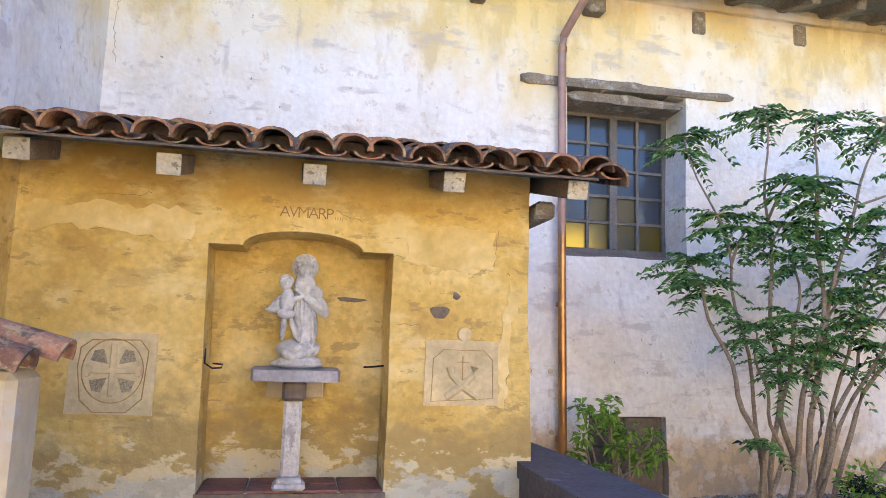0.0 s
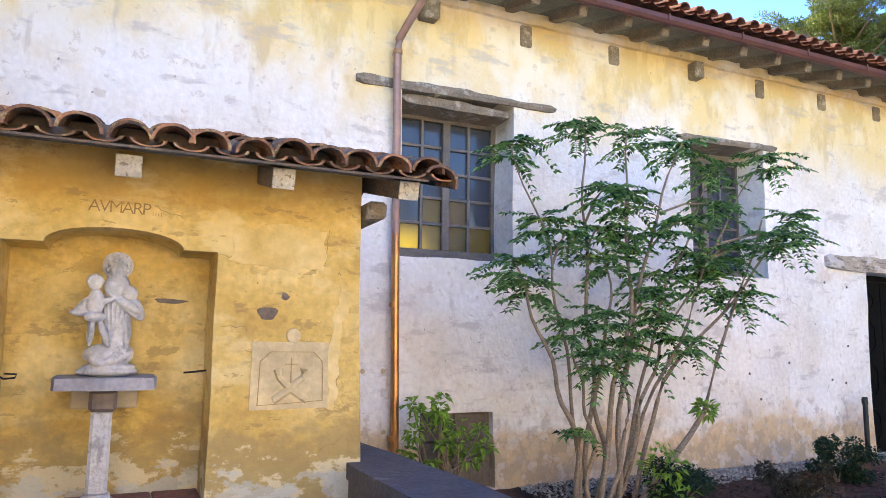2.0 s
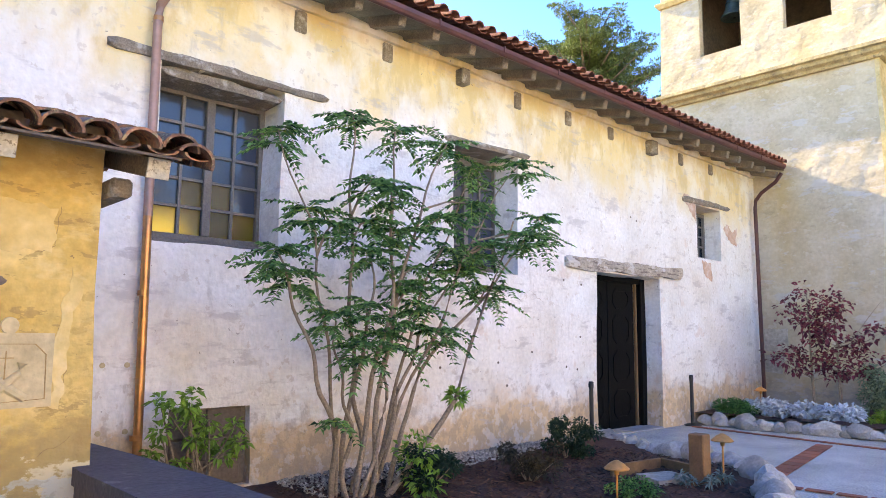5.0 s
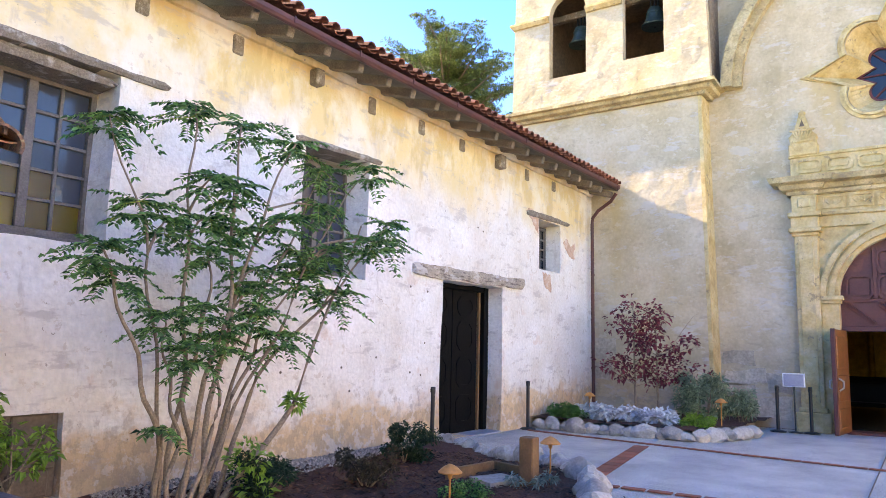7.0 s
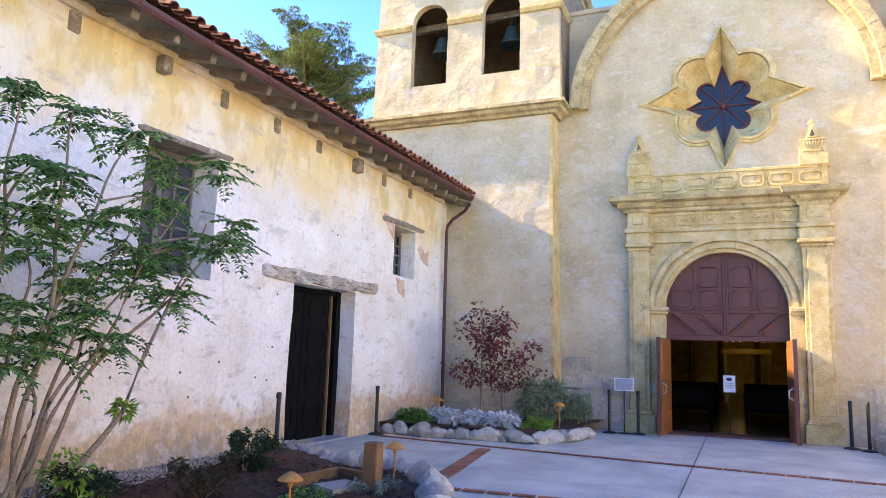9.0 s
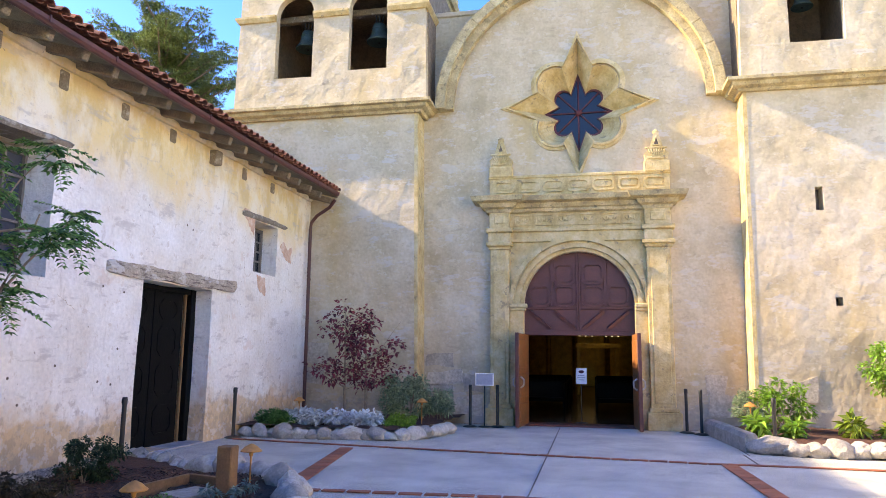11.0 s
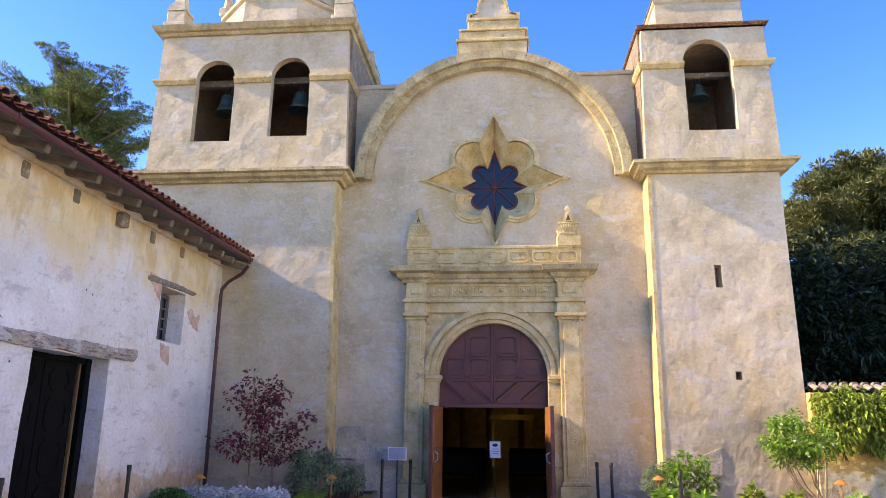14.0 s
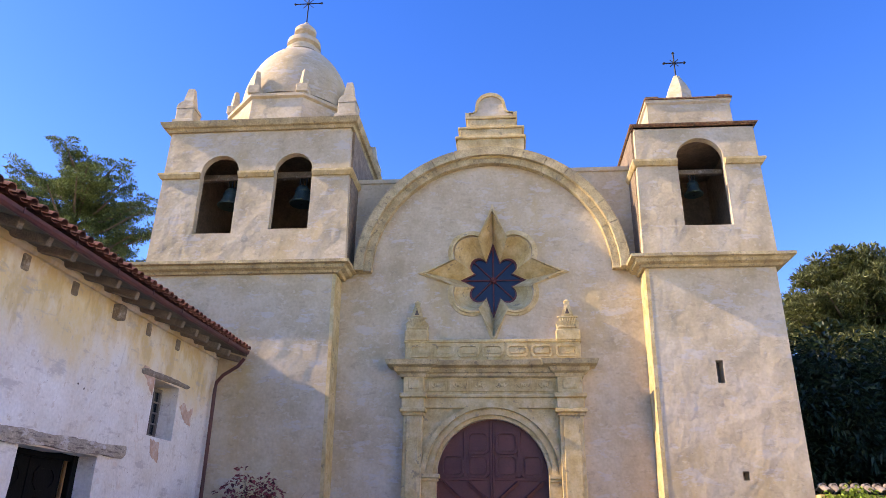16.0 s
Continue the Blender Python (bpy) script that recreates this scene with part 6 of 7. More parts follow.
# ---- planting kit ----
def leaf_mesh(name, C, D, L, Wd, material, parent, label="", droop=0.25, seed=1):
    """Folded diamond leaves at points C, pointing along D."""
    r = np.random.default_rng(seed)
    C, D = np.asarray(C, float), np.asarray(D, float)
    n = len(C)
    D /= np.linalg.norm(D, axis=1, keepdims=True) + 1e-9
    up = r.normal(size=(n, 3)) * 0.35 + np.array([0, 0, 1.0])
    S = np.cross(D, up)
    S /= np.linalg.norm(S, axis=1, keepdims=True) + 1e-9
    U = np.cross(S, D)
    ln = (L * r.uniform(0.65, 1.25, n))[:, None]
    wd = (Wd * r.uniform(0.7, 1.2, n))[:, None]
    mid = C + D * ln * 0.45
    tip = C + D * ln - np.array([0, 0, 1]) * ln * droop
    V = np.empty((n, 4, 3))
    V[:, 0], V[:, 1], V[:, 2], V[:, 3] = C, mid + S * wd + U * wd * 0.3, tip, mid - S * wd + U * wd * 0.3
    kk = K()
    kk.v = V.reshape(-1, 3).tolist()
    kk.f = [f for i in range(n) for f in ((4 * i, 4 * i + 1, 4 * i + 2), (4 * i, 4 * i + 2, 4 * i + 3))]
    ob = part(name, kk, material, parent, label, True, fix=False)
    return ob


def cloud(clumps, per, r):
    """Points and outward directions round clump centres (x, y, z, radius, flatness)."""
    C, D = [], []
    for x, y, z, rad, flat in clumps:
        v = r.normal(size=(per, 3))
        v /= np.linalg.norm(v, axis=1, keepdims=True)
        q = v * (rad * r.uniform(0.25, 1.0, (per, 1)) ** 0.6)
        q[:, 2] *= flat
        C.append(q + (x, y, z))
        D.append(v * (1, 1, 0.6) + r.normal(size=(per, 3)) * 0.45)
    return np.concatenate(C), np.concatenate(D)


def bush(name, at, size, n_clump, per, L, Wd, material, label, category="shrub", stems=5, bark=BARK, group="", seed=1, flat=0.8, stem_h=0.5, crad=0.3, spread=1.0):
    r = np.random.default_rng(seed)
    ob = thing(name, label, category, at, group)
    sx, sy, sz = size
    cl = []
    for i in range(n_clump):
        v = r.normal(size=3)
        v /= np.linalg.norm(v)
        v *= r.uniform(0.45, 1.0)
        cl.append((at[0] + v[0] * sx, at[1] + v[1] * sy, at[2] + stem_h * sz * 2 + abs(v[2]) * 0 + v[2] * sz * 0.9, crad * max(sx, sz) * r.uniform(0.6, 1.2), flat))
    kk = K()
    for i in range(stems):
        c = cl[i % len(cl)]
        b = Vector((at[0] + r.uniform(-0.12, 0.12) * sx * spread, at[1] + r.uniform(-0.12, 0.12) * sy, at[2] - 0.03))
        e = Vector(c[:3])
        m = b.lerp(e, 0.5) + Vector((r.uniform(-0.1, 0.1) * sx, r.uniform(-0.1, 0.1) * sy, 0.1 * sz))
        t = 0.018 * max(sx, sz) + 0.004
        kk.tube([b, m, e], [t, t * 0.7, t * 0.3], 5)
    part("stem", kk, bark, ob)
    C, D = cloud(cl, per, r)
    leaf_mesh("foliage", C, D, L, Wd, material, ob, seed=seed)
    return ob


# ---- foreground bed ----
def bed(name, outline, z0, amp, label, seed):
    """A mounded bed of mulch inside an outline."""
    xs, ys = [p[0] for p in outline], [p[1] for p in outline]

    def inside(x, y):
        c = False
        for (x1, y1), (x2, y2) in zip(outline, outline[1:] + outline[:1]):
            if (y1 > y) != (y2 > y) and x < (x2 - x1) * (y - y1) / (y2 - y1) + x1:
                c = not c
        return c

    st = 0.14
    nx, ny = int((max(xs) - min(xs)) / st) + 2, int((max(ys) - min(ys)) / st) + 2
    kk, idx = K(), {}

    def vid(i, j):
        if (i, j) not in idx:
            x, y = min(xs) + i * st, min(ys) + j * st
            idx[(i, j)] = len(kk.v)
            kk.v.append((x, y, z0 + amp * noise.noise(Vector((x * 0.8, y * 0.8, seed))) + 0.02 * noise.noise(Vector((x * 5, y * 5, seed)))))
        return idx[(i, j)]

    for i in range(nx):
        for j in range(ny):
            if inside(min(xs) + (i + 0.5) * st, min(ys) + (j + 0.5) * st):
                kk.f.append((vid(i, j), vid(i + 1, j), vid(i + 1, j + 1), vid(i, j + 1)))
    return solid(name, kk, SOIL, label, "flower bed", "structure", smooth="all")


bed("bed_front", [(4.1, 8.74), (12.65, 8.74), (12.15, 7.7), (11.6, 6.75), (11.65, 6.2), (10.95, 5.35), (10.3, 4.9), (9.2, 4.45), (7.5, 4.0), (4.1, 4.2)], 0.09, 0.05, "dark reddish mulch bed under the adobe wall", 2.0)
bed("bed_corner", [(16.3, 8.74), (16.25, 7.4), (16.4, 6.4), (16.45, 5.35), (17.2, 4.85), (20.4, 4.6), (20.4, 5.7), (19.75, 5.75), (19.75, 8.74)], 0.22, 0.05, "dark mulch bed in the courtyard corner", 5.0)
bed("bed_south", [(19.74, -1.3), (16.6, -1.65), (16.35, -2.3), (16.4, -3.7), (16.75, -5.0), (17.0, -8.5), (19.74, -8.5)], 0.20, 0.05, "brown mulch bed in the sun below the small tower", 8.0)

# boulders edging the beds
rock_me = []
for s in range(6):
    bm = bmesh.new()
    bmesh.ops.create_icosphere(bm, subdivisions=3, radius=1)
    for v in bm.verts:
        p = v.co.copy()
        q = 1 + 0.38 * noise.noise(p * 1.1 + Vector((s * 7, 0, 0))) + 0.14 * noise.noise(p * 2.6 + Vector((0, s * 5, 0))) + 0.06 * noise.noise(p * 6 + Vector((0, 0, s * 3)))
        w = p * q
        for g in range(7):
            nrm = Vector((math.sin(g * 2.4 + s), math.cos(g * 1.7 + s * 2.1), math.sin(g * 3.1 + s * 0.7) * 0.8 + 0.25)).normalized()
            over = w.dot(nrm) - (0.74 + 0.05 * (g % 3))
            if over > 0:
                w -= nrm * over * 0.85
        v.co = Vector((w.x, w.y, max(-0.7, w.z)))
    me = bpy.data.meshes.new("boulder")
    bm.to_mesh(me)
    bm.free()
    me.polygons.foreach_set("use_smooth", [True] * len(me.polygons))
    me.set_sharp_from_angle(angle=radians(30))
    me.materials.append(ROCK)
    rock_me.append(me)


def boulders(path, size, label, group, jit=0.05, seed=1):
    r = random.Random(seed)
    for a, b in zip(path, path[1:]):
        a, b = Vector((*a, 0)), Vector((*b, 0))
        d = (b - a).length
        n = max(1, round(d / (size * 1.02)))
        for i in range(n):
            c = a.lerp(b, (i + 0.5) / n)
            ob = tagged(new("boulder", rock_me[r.randrange(6)]), label, "boulder", group)
            s = size * r.uniform(0.75, 1.15)
            ob.matrix_basis = pose(c.x + r.uniform(-jit, jit), c.y + r.uniform(-jit, jit), s * 0.36, r.uniform(-8, 8), r.uniform(-8, 8), math.degrees(math.atan2(b.y - a.y, b.x - a.x)) + r.uniform(-15, 15)) @ Matrix.Diagonal((s * 0.80 * r.uniform(0.8, 1.25), s * 0.55 * r.uniform(0.85, 1.2), s * 0.52 * r.uniform(0.8, 1.15), 1))


boulders([(12.75, 8.62), (12.22, 7.75), (11.68, 6.82)], 0.22, "pale rounded stone edging the mulch bed", "front bed edging", seed=3)
boulders([(11.68, 6.82), (11.72, 6.2), (11.05, 5.3), (10.4, 4.85), (9.2, 4.38), (7.6, 3.95)], 0.34, "pale rounded boulder edging the mulch bed", "front bed edging", seed=3)
boulders([(16.28, 8.60), (16.12, 7.44), (16.30, 6.35), (16.34, 5.25), (17.15, 4.75), (18.2, 4.55)], 0.29, "grey boulder edging the corner bed", "corner bed edging", 0.03, seed=5)
boulders([(16.46, -1.5), (16.22, -2.25), (16.30, -3.7), (16.66, -5.0), (16.9, -8.4)], 0.40, "pale sunlit boulder edging the sunny bed", "sunny bed edging", 0.03, seed=7)
k = K()
kp = [(16.55, -1.44), (17.6, -1.36), (18.7, -1.27), (19.70, -1.18)]
profile_run(k, [(-0.10, 0), (0.12, 0), (0.13, 0.26), (0.08, 0.34), (-0.06, 0.35), (-0.10, 0.28)], [(x, y, 0.05 * math.sin(x * 5), 1) for x, y in kp])
solid("bed_kerb", k, ROCK, "low rendered kerb at the side of the sunny bed", "kerb", "structure")

# gravel along the wall
k = K()
rg = random.Random(12)
for i in range(2600):
    t, u = rg.random(), rg.random()
    x = 6.4 + 5.4 * t
    y = 8.70 - u ** 1.3 * (1.0 - 0.6 * t)
    s = rg.uniform(0.012, 0.032)
    h = [(rg.uniform(-1, 1), rg.uniform(-1, 1)) for _ in range(2)]
    k.add([(-s, -s * 0.6, 0), (s, -s * 0.7, 0), (s * 0.2, s, 0), (h[0][0] * s * 0.4, h[0][1] * s * 0.4, s * 1.1), (s * 0.6, s * 0.5, s * 0.3)],
          [(0, 1, 3), (1, 4, 3), (4, 2, 3), (2, 0, 3)], pose(x, y, 0.10 + 0.03 * noise.noise(Vector((x, y, 2))) + 0.012, rg.uniform(-20, 20), rg.uniform(-20, 20), rg.uniform(0, 360)))
solid("gravel", k, GRAVELM, "grey and tan gravel along the foot of the adobe wall", "gravel", "stuff")

k = K()
for i in range(5200):
    x, y = rg.uniform(6.2, 11.5), rg.uniform(4.3, 8.3)
    if y < 8.3 - 0.0 and (x < 10.2 or y > 5.4):
        L, w = rg.uniform(0.02, 0.06), rg.uniform(0.006, 0.014)
        k.add([(-L, -w, 0), (L, -w * 0.6, 0.004), (L * 0.9, w, 0.006), (-L, w, 0.002), (0, 0, w)], [(0, 1, 4), (1, 2, 4), (2, 3, 4), (3, 0, 4)],
              pose(x, y, 0.10 + 0.05 * noise.noise(Vector((x * 0.8, y * 0.8, 2.0))) + 0.004, rg.uniform(-25, 25), rg.uniform(-25, 25), rg.uniform(0, 360)))
solid("bark_chips", k, mat("bark_chip", (0.10, 0.045, 0.028), 0.95, fine=30, island=0.7), "loose reddish bark chips strewn over the bed", "bark chips", "stuff")
edge = thing("timber_edging", "brown timber edging boards in the mulch bed", "edging", (10.2, 6.2, 0.1))
for (xa, ya), (xb, yb) in (((9.62, 6.42), (10.56, 6.30)), ((10.56, 6.30), (10.36, 5.66))):
    L = math.hypot(xb - xa, yb - ya)
    part("board", K().box((0, -0.022, 0), (L, 0.022, 0.15), 0.006, pose(xa, ya, 0.08, 0, 0, math.degrees(math.atan2(yb - ya, xb - xa)))), WOOD_POST, edge)
slab = K().prism(rough([(9.55, 5.75), (10.1, 5.62), (10.22, 6.02), (9.75, 6.15)], 0.15, 0.04, 2), [], lambda u, v, w: (u, v, w), 0.06, 0.15)
solid("flagstone", slab, ROCK, "flat grey flagstone lying in the mulch", "flagstone")
k = K().box((9.90, 5.40, 0.02), (10.08, 5.58, 0.66), 0.012)
solid("wooden_post", k, WOOD_POST, "squared cedar post standing in the mulch", "post")


def path_lamp(at, h, label="copper mushroom path lamp on a thin stem"):
    ob = thing("path_lamp", label, "path lamp", at, "path lamps")
    x, y, z = at
    part("stem", K().tube([(x, y, z - 0.05), (x, y, z + h - 0.06)], 0.011, 8), COPLAMP, ob)
    part("cap", K().lathe([(0.125, -0.075), (0.128, -0.065), (0.07, -0.015), (0.02, 0.012), (0.0, 0.016)], 22, Matrix.Translation((x, y, z + h))), COPLAMP, ob, smooth=True)
    part("collar", K().lathe([(0.022, -0.13), (0.03, -0.06)], 12, Matrix.Translation((x, y, z + h))), COPLAMP, ob)


COPLAMP = mat("copper_lamp", (0.62, 0.27, 0.07), 0.5, 0.35, fine=25, fine_amt=0.15, bump=0.1)
for p, h in (((8.5, 5.62, 0.08), 0.42), ((10.42, 5.42, 0.1), 0.52), ((17.2, 7.75, 0.2), 0.55), ((17.75, 5.1, 0.2), 0.55), ((18.0, -1.72, 0.2), 0.62), ((17.6, -5.15, 0.2), 0.62)):
    path_lamp(p, h)


def stanchion(at, h=1.0, base=True):
    ob = thing("stanchion", "black retractable-belt stanchion with a round base", "stanchion", at, "belt stanchions")
    m = Matrix.Translation(at)
    part("post", K().lathe([(0.036, 0.02), (0.036, h - 0.1)], 16, m), BLACK, ob, smooth=True)
    part("belt_head", K().lathe([(0.042, h - 0.11), (0.042, h - 0.012), (0.034, h)], 16, m), BLACK, ob, smooth=True)
    part("belt_clip", K().box((-0.055, -0.02, h - 0.09), (-0.035, 0.02, h - 0.03), 0.004, m), IRON, ob)
    part("base", K().lathe([(0.17, 0), (0.17, 0.012), (0.12, 0.03), (0.04, 0.045)], 26, m), BLACK, ob, smooth=True)


for x, y in ((12.24, 8.50), (15.80, 8.55), (19.55, 4.33), (19.66, 3.68), (19.75, -0.69), (19.44, -0.97), (16.40, -1.80)):
    stanchion((x, y, 0.01))
sg = thing("sign_stand", "grey notice board on a black stand between the stanchions", "sign", (19.62, 3.99, 0))
part("pole", K().tube([(19.62, 3.99, 0.03), (19.62, 3.99, 1.1)], 0.016, 10), BLACK, sg)
part("base", K().lathe([(0.15, 0), (0.15, 0.012), (0.03, 0.03)], 20, Matrix.Translation((19.62, 3.99, 0.01))), BLACK, sg)
bd = part("board", K().box((19.56, 3.76, 0.99), (19.58, 4.21, 1.29), 0.004), PAPER, sg, "white-edged board")
part("face", K().box((19.552, 3.785, 1.012), (19.562, 4.185, 1.268)), SIGNGREY, bd, "grey-blue printed face")


# ---- the big shrub before the adobe wall ----
def frond_shrub():
    r = np.random.default_rng(21)
    ob = thing("leatherleaf_shrub", "tall many-stemmed evergreen shrub with rosettes of toothed compound leaves", "shrub", (6.8, 7.55, 0.1))
    tips = [(5.62, 3.60), (5.50, 2.50), (5.85, 2.35), (6.50, 3.95), (6.50, 3.30), (6.25, 2.85), (7.15, 3.90), (6.95, 3.30), (6.80, 2.65), (7.85, 3.92), (7.55, 3.05),
            (8.30, 3.35), (8.15, 2.50), (8.95, 3.80), (8.85, 3.00), (9.35, 3.05), (9.65, 3.36), (8.75, 2.35), (6.25, 1.95), (6.40, 1.65), (6.65, 2.05), (7.35, 2.00),
            (7.70, 1.80), (6.25, 0.90), (7.05, 1.75), (7.35, 2.25), (8.40, 3.70), (7.45, 2.50), (6.0, 3.0), (7.9, 2.75), (6.75, 2.95), (7.2, 2.9), (8.45, 2.85), (8.3, 2.7)]
    stems = []
    C, D = [], []
    rach = K()
    for i, (x, z) in enumerate(tips):
        tip = Vector((x, 7.35 + r.uniform(-0.25, 0.25), z + (0.12 if z > 3.5 else 0)))
        if i in (0, 1, 3, 6, 8, 9, 12, 13, 16, 18, 21, 26):
            b = Vector((6.75 + (x - 7.2) * 0.14 + r.uniform(-0.1, 0.1), 7.58 + r.uniform(-0.15, 0.15), 0.05))
            m1 = b.lerp(tip, 0.33) + Vector((-0.12 * (x - 7.0) * 0.9 + r.uniform(-0.08, 0.08), r.uniform(-0.1, 0.1), 0.12))
            m2 = b.lerp(tip, 0.68) + Vector((-0.10 * (x - 7.0) + r.uniform(-0.12, 0.12), r.uniform(-0.1, 0.1), 0.05))
            pts = []
            for t in np.linspace(0, 1, 18):
                a = b.lerp(m1, min(1, t * 3)) if t < 1 / 3 else m1.lerp(m2, (t - 1 / 3) * 3) if t < 2 / 3 else m2.lerp(tip, (t - 2 / 3) * 3)
                pts.append(a + Vector((0.10 * math.sin(t * 8 + i * 1.7) * min(1, t * 3) * (1.15 - t) + 0.035 * math.sin(t * 19 + i * 2.9), 0.05 * math.cos(t * 7 + i), 0)))
            r0 = r.uniform(0.022, 0.036)
            part("stem", K().tube(pts, [r0 * (1 - 0.72 * t) for t in np.linspace(0, 1, 18)], 8), BARK, ob, smooth=True)
            stems.append(pts)
        else:
            near = min((p for s in stems for p in s[4:16]), key=lambda p: (p - tip).length + (0.9 if p.z > z - 0.15 else 0))
            part("twig", K().tube([near, near.lerp(tip, 0.5) + Vector((0, 0, 0.06)), tip], [0.016, 0.012, 0.007], 6), BARK, ob)
        levels = [(0.0, 10), (0.13, 6)] if z > 1.2 else [(0.0, 5)]
        for drop, nf in levels:
            base = tip - Vector((0, 0, drop)) + Vector((r.uniform(-0.07, 0.07), r.uniform(-0.07, 0.07), 0))
            for f in range(nf):
                az = 2 * math.pi * f / nf + r.uniform(-0.5, 0.5)
                el = r.uniform(0.0, 0.5) if drop == 0 else r.uniform(-0.15, 0.25)
                ln = r.uniform(0.24, 0.44) if z > 1.2 else r.uniform(0.18, 0.28)
                d = Vector((math.cos(az) * math.cos(el), math.sin(az) * math.cos(el), math.sin(el)))
                side = d.cross(Vector((0, 0, 1))).normalized()
                rp = []
                r_droop = r.uniform(0.2, 0.6) if f % 6 else r.uniform(0.8, 1.3)
                roll = r.uniform(-0.2, 0.2)
                for k9 in range(12):
                    u = k9 / 11
                    p = base + d * ln * u - Vector((0, 0, 1)) * (r_droop * ln * u * u)
                    rp.append(p)
                    if u > 0.15:
                        for q in (-1, 1):
                            C.append(p[:])
                            D.append((side * q + d * 0.45 + Vector((0, 0, -0.25 + q * roll + 0.14 * r.normal())))[:])
                C.append(rp[-1][:])
                D.append((d - Vector((0, 0, 0.4)))[:])
                rach.tube([rp[0], rp[6], rp[11]], [0.0045, 0.003, 0.0015], 3)
    tagged(part("leaf_stalk", rach, LEAF_LIME, ob), kind="stuff")
    leaf_mesh("foliage", C, D, 0.083, 0.022, LEAF, ob, "dark green toothed leaflets", 0.2, 5)
    lean = [(7.02, 7.45, 0.05), (7.35, 7.44, 0.35), (7.78, 7.42, 0.78), (8.0, 7.42, 1.02), (8.2, 7.40, 1.6), (8.55, 7.40, 2.3), (8.78, 7.38, 2.75), (8.95, 7.36, 3.2)]
    part("stem", K().tube(lean, [0.04, 0.036, 0.031, 0.027, 0.022, 0.018, 0.014, 0.010], 8), BARK, ob, smooth=True)
    C2, D2 = cloud([(7.2, 7.2, 0.55, 0.22, 0.9), (8.02, 7.42, 1.04, 0.10, 0.8), (7.25, 7.1, 0.25, 0.2, 0.8)], 90, r)
    leaf_mesh("young_foliage", C2, D2, 0.10, 0.024, LEAF_BRIGHT, ob, "bright young leaves", 0.2, 6)


frond_shrub()

# smaller planting
b1 = bush("green_shrub", (5.3, 8.3, 0.12), (0.74, 0.22, 0.60), 19, 32, 0.10, 0.026, LEAF_BRIGHT, "bright green whorled shrub at the blocked opening", stems=16, seed=3, crad=0.12, stem_h=0.55, spread=3.0)
bush("low_shrub", (7.5, 7.35, 0.08), (0.42, 0.4, 0.24), 20, 150, 0.045, 0.012, LEAF_DARK, "low dark green shrub in the mulch", seed=4)
bush("low_shrub", (8.75, 6.95, 0.08), (0.34, 0.34, 0.28), 18, 120, 0.045, 0.012, leafmat("bronze_leaf", (0.085, 0.06, 0.03)), "bronze-green twiggy shrub in the mulch", stems=9, seed=5)
bush("low_shrub", (10.3, 7.55, 0.08), (0.40, 0.36, 0.28), 20, 150, 0.05, 0.014, LEAF_DARK, "dense dark green shrub near the side door", seed=6)
bush("ground_cover", (9.0, 5.75, 0.06), (0.28, 0.25, 0.10), 12, 80, 0.04, 0.016, LEAF, "small green leafy clump in the mulch", "plant", seed=7)
for i, (x, y) in enumerate(((9.72, 5.55), (9.88, 5.28), (10.18, 5.30))):
    bush("blue_succulent", (x, y, 0.08), (0.09, 0.09, 0.09), 5, 20, 0.08, 0.009, LEAF_BLUE, "small blue-grey succulent tuft", "succulent", stems=2, seed=30 + i, group="succulents")
bush("green_fern", (16.75, 8.15, 0.2), (0.32, 0.5, 0.15), 22, 90, 0.10, 0.008, LEAF, "low feathery green plant behind the boulders", "plant", seed=8)
for i, (x, y, sy) in enumerate(((17.1, 7.35, 0.42), (17.2, 6.75, 0.35), (17.0, 6.15, 0.38), (17.4, 7.8, 0.3))):
    bush("silver_plant", (x, y, 0.26), (0.32, sy, 0.10), 22, 34, 0.15, 0.042, LEAF_SILVER, "silver-leaved low plant in the corner bed", "plant", stems=4, seed=40 + i, group="silver plants")
bush("grey_shrub", (18.5, 5.65, 0.2), (0.5, 0.65, 0.58), 46, 85, 0.11, 0.018, LEAF_GREY, "grey-green narrow-leaved shrub in the corner bed", stems=12, seed=9, crad=0.26)
bush("grey_shrub", (18.9, 4.95, 0.2), (0.35, 0.4, 0.42), 26, 60, 0.11, 0.018, LEAF_GREY, "grey-green narrow-leaved shrub in the corner bed", stems=8, seed=10, crad=0.26)
bush("green_fern", (17.0, 5.35, 0.2), (0.25, 0.35, 0.13), 14, 70, 0.10, 0.012, LEAF_BRIGHT, "small bright green fern in the corner bed", "plant", seed=11)


